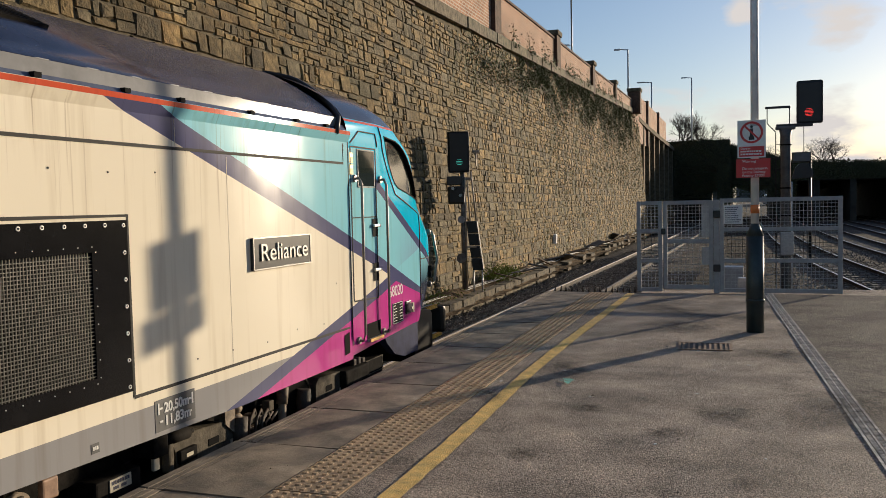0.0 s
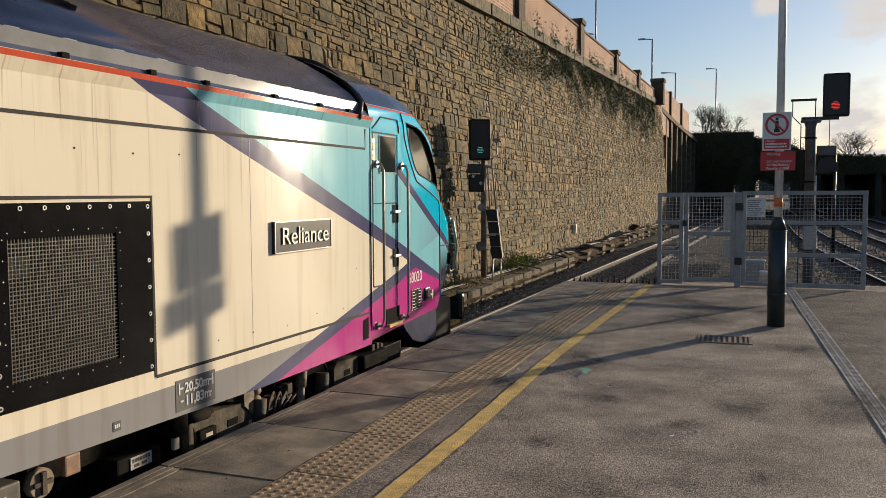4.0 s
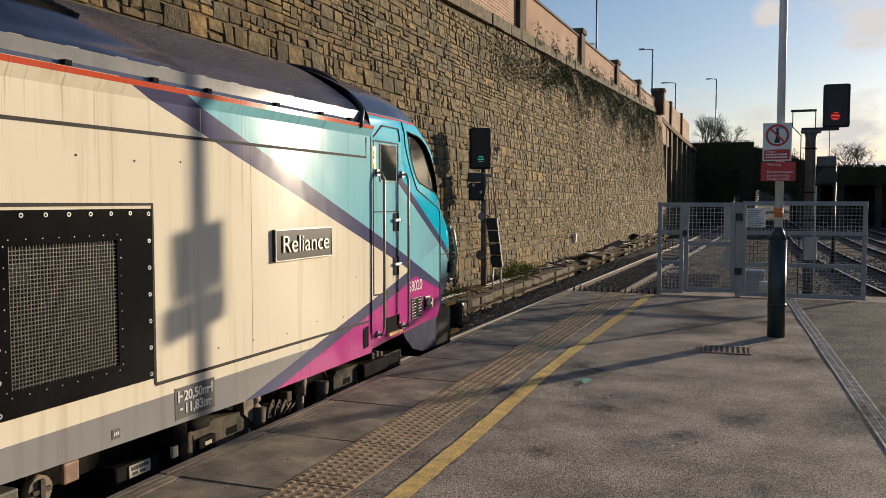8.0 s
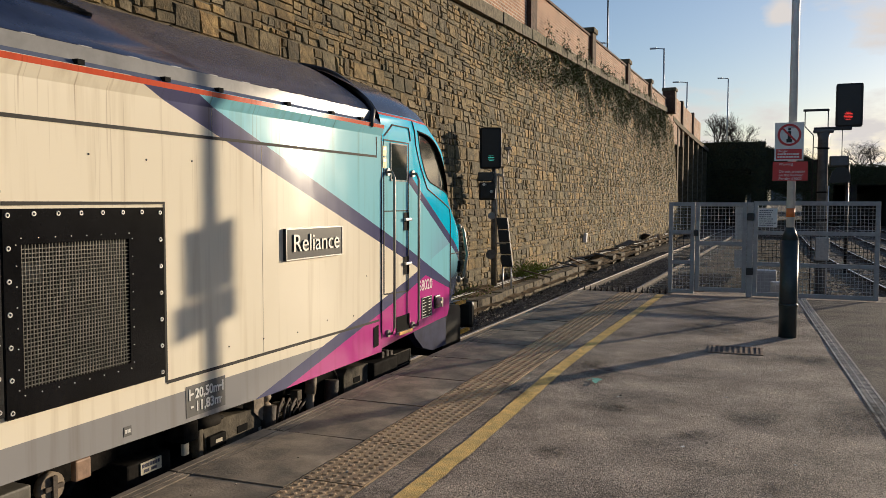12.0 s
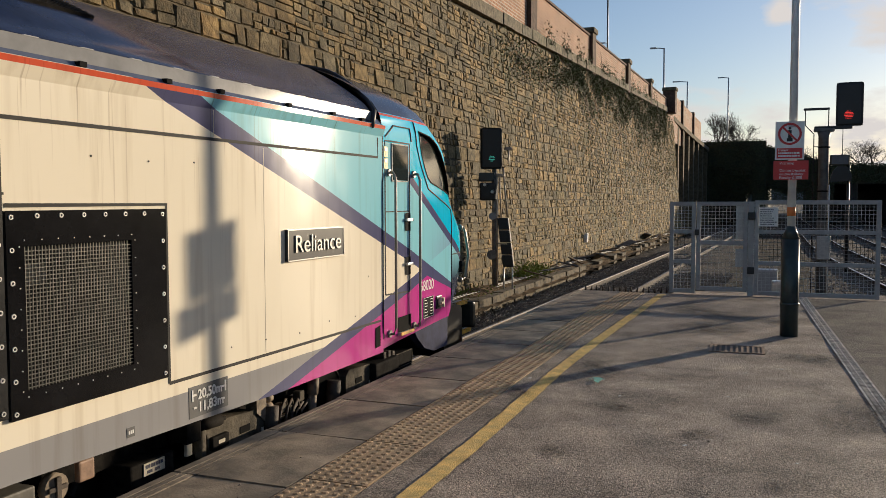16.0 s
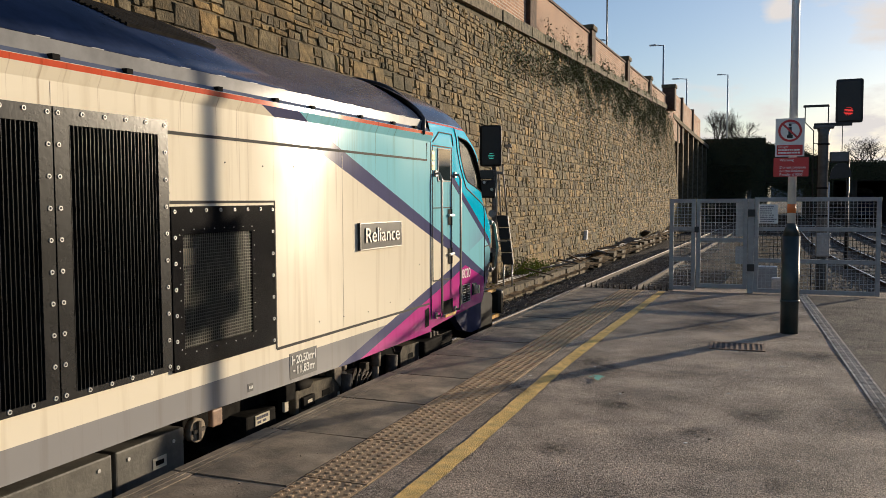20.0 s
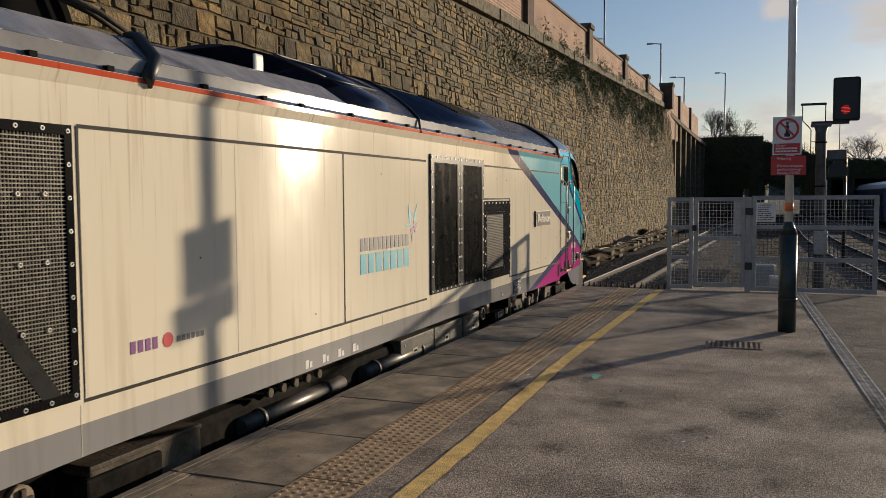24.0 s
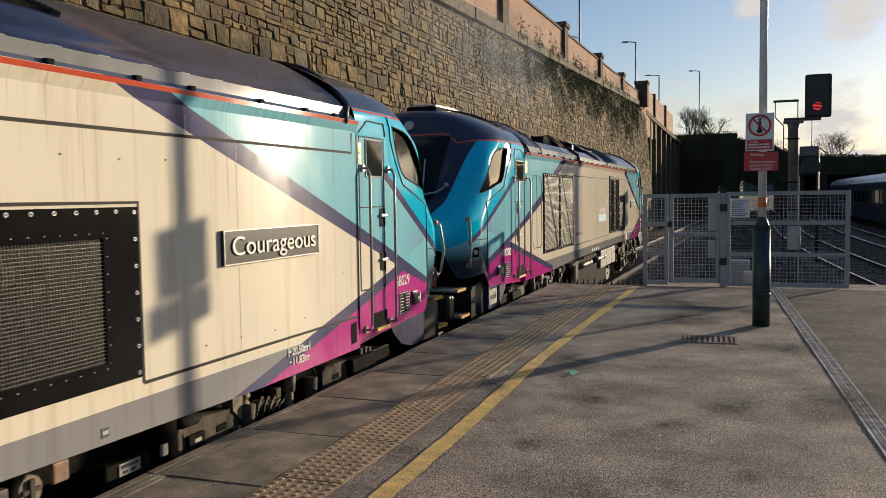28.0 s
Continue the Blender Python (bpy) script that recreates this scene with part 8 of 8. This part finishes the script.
# ---- exhaust haze over the leading locomotive's roof, in thin wisps ----
def haze_mat():
    m = mat("exhaust_haze", (0.42, 0.45, 0.50), 1.0, 0, 0, spec=0.0)
    n, l = m.node_tree.nodes, m.node_tree.links
    p = n["Principled BSDF"]
    co = n.new("ShaderNodeTexCoord")
    sp = n.new("ShaderNodeSeparateXYZ")
    l.new(co.outputs["Object"], sp.inputs[0])
    fall = []
    for axis, far in ((1, 5.6), (2, 1.25)):
        a = n.new("ShaderNodeMath")
        a.operation = "ABSOLUTE"
        l.new(sp.outputs[axis], a.inputs[0])
        r = n.new("ShaderNodeMapRange")
        r.interpolation_type = "SMOOTHSTEP"
        r.inputs["From Min"].default_value, r.inputs["From Max"].default_value = 0.1 * far, far
        r.inputs["To Min"].default_value, r.inputs["To Max"].default_value = 1.0, 0.0
        l.new(a.outputs[0], r.inputs[0])
        fall.append(r.outputs[0])
    z = n.new("ShaderNodeTexNoise")
    z.inputs["Scale"].default_value = 0.9
    z.inputs["Detail"].default_value = 5
    l.new(co.outputs["Object"], z.inputs["Vector"])
    rz = n.new("ShaderNodeMapRange")
    rz.inputs["From Min"].default_value, rz.inputs["From Max"].default_value = 0.34, 0.72
    rz.inputs["To Max"].default_value = 0.34
    l.new(z.outputs["Fac"], rz.inputs[0])
    k = rz.outputs[0]
    for f in fall:
        q = n.new("ShaderNodeMath")
        q.operation = "MULTIPLY"
        l.new(k, q.inputs[0])
        l.new(f, q.inputs[1])
        k = q.outputs[0]
    l.new(k, p.inputs["Alpha"])
    return m


M_HAZE = haze_mat()
haze = thing("exhaust_haze", "thin grey exhaust haze drifting over the roof", "smoke")
for k in range(3):
    bm = bmesh.new()
    rows_ = []
    for j in range(9):
        z = -1.25 + 2.5 * j / 8
        rows_.append([bm.verts.new((0.22 * noise.noise(Vector((0.5 * y, 0.8 * z, k * 7.0))), y, z)) for y in [-5.6 + 11.2 * i / 32 for i in range(33)]])
    for a, b in zip(rows_, rows_[1:]):
        for i in range(32):
            bm.faces.new([a[i], a[i + 1], b[i + 1], b[i]]).smooth = True
    w = part("wisp", bm, M_HAZE, haze)
    w.matrix_basis = pose(-0.35 + 0.35 * k, 0.5 * (k - 1), 0)


# ---- oil and damp stains on the tarmac ----
def stain_mat():
    m = mat("oil_stain", (0.035, 0.028, 0.022), 0.6, 0, 0, spec=0.3)
    n, l = m.node_tree.nodes, m.node_tree.links
    co = n.new("ShaderNodeTexCoord")
    ln = n.new("ShaderNodeVectorMath")
    ln.operation = "LENGTH"
    l.new(co.outputs["Object"], ln.inputs[0])
    fall = n.new("ShaderNodeMapRange")
    fall.interpolation_type = "SMOOTHSTEP"
    fall.inputs["From Min"].default_value, fall.inputs["From Max"].default_value = 0.1, 1.0
    fall.inputs["To Min"].default_value, fall.inputs["To Max"].default_value = 0.75, 0.0
    l.new(ln.outputs["Value"], fall.inputs[0])
    z = n.new("ShaderNodeTexNoise")
    z.inputs["Scale"].default_value = 2.2
    z.inputs["Detail"].default_value = 8
    z.inputs["Roughness"].default_value = 0.75
    l.new(co.outputs["Object"], z.inputs["Vector"])
    r = n.new("ShaderNodeMapRange")
    r.inputs["From Min"].default_value, r.inputs["From Max"].default_value = 0.36, 0.62
    l.new(z.outputs["Fac"], r.inputs[0])
    k = n.new("ShaderNodeMath")
    k.operation = "MULTIPLY"
    l.new(r.outputs[0], k.inputs[0])
    l.new(fall.outputs[0], k.inputs[1])
    l.new(k.outputs[0], n["Principled BSDF"].inputs["Alpha"])
    return m


M_STAIN = stain_mat()
bm = bmesh.new()
bm.faces.new([bm.verts.new((math.cos(k * math.pi / 12), math.sin(k * math.pi / 12), 0)) for k in range(24)])
stain_me = bpy.data.meshes.new("oil_stain")
bm.to_mesh(stain_me)
bm.free()
stain_me.materials.append(M_STAIN)
for x, y, r, q in ((1.96, 4.98, 0.14, 0.20), (2.75, 5.7, 0.17, 0.22), (3.26, 4.8, 0.12, 0.16), (2.15, 6.25, 0.2, 0.2), (1.29, 6.5, 0.16, 0.4), (3.62, 8.9, 0.35, 0.4), (3.1, 6.25, 0.25, 0.22), (1.7, 7.7, 0.3, 0.7), (3.85, 6.6, 0.4, 0.9), (2.5, 10.6, 0.8, 0.6), (2.3, 12.2, 1.0, 0.5), (3.2, 11.6, 0.6, 0.7)):
    o = new("oil_stain", stain_me)
    o.matrix_world = Matrix.Translation((x, y, 0.0105)) @ Matrix.Rotation(x * 7 + y * 3, 4, "Z") @ Matrix.Diagonal((r, q, 1, 1))
    tagged(o, "dark oily stain on the tarmac", "stain", "stains", "structure")


# ---- pieces: platform edge, tactile strip, wall stones ----
edge = thing("platform_edge", "worn stone edge slabs with grooves along the platform", "paving", kind="structure")
rng = random.Random(31)
shapes = []
for k in range(5):
    bm = bmesh.new()
    for a, b in ((0.0, 0.055), (0.063, 0.105), (0.113, 0.155), (0.163, 0.765)):
        box(bm, a, b, 0.007, 0.963, -0.14, 0.0)
    for v in bm.verts:
        if v.co.z > -0.01:
            v.co.z += rng.uniform(-0.004, 0.003)
            v.co.x += rng.uniform(-0.003, 0.003)
            if v.co.x < 0.01:
                v.co.x += rng.uniform(0.0, 0.015)
    me = bpy.data.meshes.new("edge_slab")
    bm.to_mesh(me)
    bm.free()
    me.materials.append(M_COPING)
    shapes.append(me)
y = 3.83 - 0.97 * 14
while y < PLAT_END - 0.3:
    o = new("edge_slab", shapes[rng.randrange(5)])
    o.parent = edge
    o.matrix_basis = pose(0, y, 0, rng.uniform(-0.12, 0.12), rng.uniform(-0.15, 0.15))
    y += 0.97

tact = thing("tactile_strip", "buff tactile paving strip with raised studs", "paving", kind="structure")
shapes = []
for k in range(3):
    bm = bmesh.new()
    box(bm, 0.003, 0.397, 0.003, 0.397, -0.06, 0.0)
    for i in range(6):
        for j in range(6):
            x, y = 0.033 + i * 0.0667, 0.033 + j * 0.0667
            n_ = 8
            top = [bm.verts.new((x + 0.014 * math.cos(q * math.pi / 4), y + 0.014 * math.sin(q * math.pi / 4), 0.008)) for q in range(n_)]
            bot = [bm.verts.new((x + 0.022 * math.cos(q * math.pi / 4), y + 0.022 * math.sin(q * math.pi / 4), 0.0)) for q in range(n_)]
            bm.faces.new(top)
            for q in range(n_):
                bm.faces.new([bot[q], bot[(q + 1) % n_], top[(q + 1) % n_], top[q]])
    me = bpy.data.meshes.new("tactile_slab")
    bm.to_mesh(me)
    bm.free()
    me.materials.append(M_TACTILE)
    shapes.append(me)
y = -2.0
while y < PLAT_END - 0.35:
    o = new("tactile_slab", shapes[rng.randrange(3)])
    o.parent = tact
    o.matrix_basis = pose(0.772, y, 0.002 + rng.uniform(-0.002, 0.002), rng.uniform(-0.2, 0.2), rng.uniform(-0.2, 0.2))
    y += 0.4

# rubble stones in rough courses
rng = random.Random(41)


def stone_verts(y, z, l, h, d, rng):
    """A rough block: a back outline, a chamfered front and an uneven face."""
    def j(k):
        return rng.uniform(-k, k)
    out = []
    for (a, b) in ((0, 0), (1, 0), (1, 1), (0, 1)):
        yy, zz = y + a * l, z + b * h
        out.append(Vector((wall_x(zz) - 0.06, yy + j(0.012), zz + j(0.016))))
    inset = min(0.022, h * 0.10)
    tilt, tip = j(0.008), j(0.008)
    for (a, b) in ((0, 0), (1, 0), (1, 1), (0, 1)):
        yy = y + a * l + (inset if a == 0 else -inset) * rng.uniform(0.1, 2.2)
        zz = z + b * h + (inset if b == 0 else -inset) * rng.uniform(0.1, 2.2)
        out.append(Vector((wall_x(zz) + d + tilt * (a - 0.5) * 2 + tip * (b - 0.5) * 2 + j(0.006), yy, zz)))
    c = (out[4] + out[5] + out[6] + out[7]) / 4 + Vector((rng.uniform(0.0, 0.014), j(l * 0.15), j(h * 0.15)))
    out.append(c)
    return out


FACES = [(0, 1, 5, 4), (1, 2, 6, 5), (2, 3, 7, 6), (3, 0, 4, 7), (4, 5, 8), (5, 6, 8), (6, 7, 8), (7, 4, 8)]
near, far_v, far_f = [], [], []
z = -0.95


def split(y, z, l, h):
    """Breaks a block of a course into one to four uneven stones."""
    r = rng.random()
    if r < 0.30 or h < 0.2:
        return [(y, z, l, h)]
    k = rng.uniform(0.34, 0.66)
    if r < 0.72:
        low, high = (y, z, l, h * k), (y, z + h * k, l, h * (1 - k))
        out = []
        for q in (low, high):
            if q[2] > 0.34 and rng.random() < 0.55:
                c = rng.uniform(0.35, 0.65)
                out += [(q[0], q[1], q[2] * c, q[3]), (q[0] + q[2] * c, q[1], q[2] * (1 - c), q[3])]
            else:
                out.append(q)
        return out
    return [(y, z, l * k, h), (y + l * k, z, l * (1 - k) * 1.0, h * 0.5), (y + l * k, z + h * 0.5, l * (1 - k), h * 0.5)]


while z < 8.6:
    h = rng.choice((0.2, 0.24, 0.28, 0.32, 0.36))
    y = 6.0 + rng.uniform(0, 0.4)
    while y < WALL_END - 0.2:
        l = rng.uniform(0.24, 0.62)
        top = wall_top(y) - 0.02
        if z + h > top + 0.12:
            y += l
            continue
        for s in split(y, z, l, min(h, top - z)):
            if s[3] < 0.06:
                continue
            vv = stone_verts(s[0] + 0.005, s[1] + 0.005, s[2] - 0.010, s[3] - 0.010, rng.uniform(-0.010, 0.020), rng)
            if 10.2 < y < 15.5 and 3.7 < z < 6.9 and len(near) < 300:
                near.append(vv)
            else:
                k = len(far_v)
                far_v += vv
                far_f += [tuple(i + k for i in f) for f in FACES]
        y += l
    z += h
me = bpy.data.meshes.new("rubble_stones")
me.from_pydata([tuple(v) for v in far_v], [], far_f)
me.materials.append(M_STONE)
o = new("rubble_stones", me)
o.parent = wall
tagged(o, "rough coursed rubble stones", kind="stuff")
for vv in near:
    c = sum(vv, Vector()) / len(vv)
    me = bpy.data.meshes.new("stone")
    me.from_pydata([tuple(v - c) for v in vv], [], FACES)
    me.materials.append(M_STONE)
    o = new("stone", me)
    o.parent = wall
    o.matrix_basis = Matrix.Translation(c)
# coping stones
y = 6.0
while y < WALL_END - 1:
    l = rng.uniform(0.8, 1.3)
    bm = bmesh.new()
    a, b = wall_top(y), wall_top(y + l)
    x = wall_x(a)
    q = [(y + 0.01, a - 0.04), (y + l - 0.01, b - 0.04), (y + l - 0.01, b + 0.32), (y + 0.01, a + 0.32)]
    prism(bm, q, x - 0.7, x + 0.16 + rng.uniform(-0.02, 0.02))
    part("coping_stone", bm, M_WALLCOPE, wall)
    y += l

# loose ballast on top of the bed
vs, fs = [], []
rng = random.Random(51)
regions = [(-3.0, -2.3, 13, 45, 5200), (-2.0, -0.7, 13, 40, 4200), (-0.4, 1.5, 14.6, 32, 4200), (4.5, 6.0, 15.5, 34, 900), (-3.4, -3.0, 14, 40, 900), (6, 11, 22, 45, 2500)]
for x0, x1, y0, y1, n_ in regions:
    for _ in range(n_):
        y = y0 + (y1 - y0) * rng.random() ** 1.5
        x = rng.uniform(x0, x1) + (bend(y) if x1 < 1.6 else 0)
        s = rng.uniform(0.022, 0.05)
        c = Vector((x, y, -1.13 + rng.uniform(0, 0.04)))
        k = len(vs)
        for d in ((1, 0, -0.3), (-0.6, 0.9, -0.2), (-0.5, -0.9, -0.3), (0.2, 0.1, 0.9), (0.6, -0.5, 0.5)):
            vs.append(tuple(c + Vector([q * s * rng.uniform(0.7, 1.4) for q in d])))
        fs += [(k, k + 1, k + 3), (k + 1, k + 2, k + 3), (k + 2, k, k + 4), (k + 2, k + 4, k + 3), (k, k + 3, k + 4), (k, k + 2, k + 1)]
me = bpy.data.meshes.new("ballast_stones")
me.from_pydata(vs, [], fs)
me.materials.append(piece_mat("ballast_stone", [(0.08, 0.07, 0.06), (0.22, 0.19, 0.16), (0.14, 0.115, 0.095), (0.30, 0.27, 0.23)], 0.9, 0.3, 60, 9))
tagged(new("ballast_stones", me), "loose grey-brown ballast stones", "ballast", kind="stuff")

# grit and litter on the tarmac
vs, fs = [], []
rng = random.Random(61)
for _ in range(420):
    y = 2.5 + 11.5 * rng.random() ** 1.2
    x = rng.uniform(0.2, 6.3) if rng.random() < 0.8 else rng.uniform(3.5, 5.2)
    s = rng.uniform(0.003, 0.008) if rng.random() < 0.93 else rng.uniform(0.008, 0.016)
    c = Vector((x, y, 0.006))
    k = len(vs)
    for d in ((1, 0, -0.3), (-0.6, 0.9, -0.2), (-0.5, -0.9, -0.3), (0.2, 0.1, 0.7), (0.6, -0.5, 0.4)):
        vs.append(tuple(c + Vector([q * s * rng.uniform(0.7, 1.4) for q in d])))
    fs += [(k, k + 1, k + 3), (k + 1, k + 2, k + 3), (k + 2, k, k + 4), (k + 2, k + 4, k + 3), (k, k + 3, k + 4), (k, k + 2, k + 1)]
me = bpy.data.meshes.new("grit")
me.from_pydata(vs, [], fs)
me.materials.append(piece_mat("grit", [(0.18, 0.15, 0.12), (0.35, 0.30, 0.25), (0.55, 0.50, 0.44), (0.10, 0.08, 0.06)], 0.9, 0.1, 60, 9))
tagged(new("grit", me), "pale grit and crumbs scattered on the tarmac", "grit", kind="stuff")


# ---- what moves ----
ROLL = [(0, 0.0), (8, 0.0), (14, 0.0), (16.0, 0.0), (16.5, 0.037), (17.0, 0.078), (17.5, 0.164), (18.0, 0.282), (18.5, 0.431), (19.0, 0.620), (19.5, 0.857), (20.0, 1.150),
        (20.5, 1.533), (21.0, 1.996), (21.5, 2.541), (22.0, 3.19), (22.5, 3.95), (23.0, 4.82), (23.5, 5.80), (24.0, 6.93), (24.5, 8.175), (25.0, 9.53), (25.5, 11.02),
        (26.0, 12.66), (26.5, 14.44), (27.0, 16.353), (27.5, 18.382), (28.0, 20.525)]
TRACK_X, LOCO_Y = -1.445, -0.35


def rolled(t):
    return interp(ROLL, t)


def motions():
    for ob, back in ((loco_a, 0.0), (loco_b, 20.5)):
        walk(ob, [(t, pose(TRACK_X, LOCO_Y - back + s, 0)) for t, s in ROLL])
        times = [0.0, 8.0, 15.9] + [16 + 0.1 * k for k in range(121)]
        for w in ob.children:
            if w.name.startswith("wheelset"):
                u = w.matrix_basis.translation.y
                walk(w, [(t, pose(0, u, -0.43, -math.degrees(rolled(t) / 0.55))) for t in times])

    # exhaust haze leaves the roof once the engine pulls
    up = [(23.5, 0.90), (24.0, 1.05), (25.0, 1.5), (26.0, 2.45), (27.0, 3.45), (28.0, 4.15)]
    lag = {23.5: 0.0, 24.0: 0.0, 25.0: 0.1, 26.0: 0.3, 27.0: 0.5, 28.0: 1.6}
    rows = [(t, pose(TRACK_X, LOCO_Y - 2.3 + s, 0.9)) for t, s in ROLL if t < 23.5]
    rows += [(t, pose(TRACK_X, LOCO_Y - 2.3 + rolled(t) - lag[t], z)) for t, z in up]
    walk(haze, rows)

    # the far train comes in towards the station
    front = [(0, 300), (14, 168), (18, 131), (20, 112.5), (21.5, 98.5), (23, 84.5), (24, 75), (25, 66), (26, 57), (27, 47.5), (28, 38)]
    for k, c in enumerate(coaches):
        walk(c, [(t, pose(12.9 + sweep(f + 10 + 20.3 * k), f + 10 + 20.3 * k, RAIL_Z + 0.2)) for t, f in front])


motions()
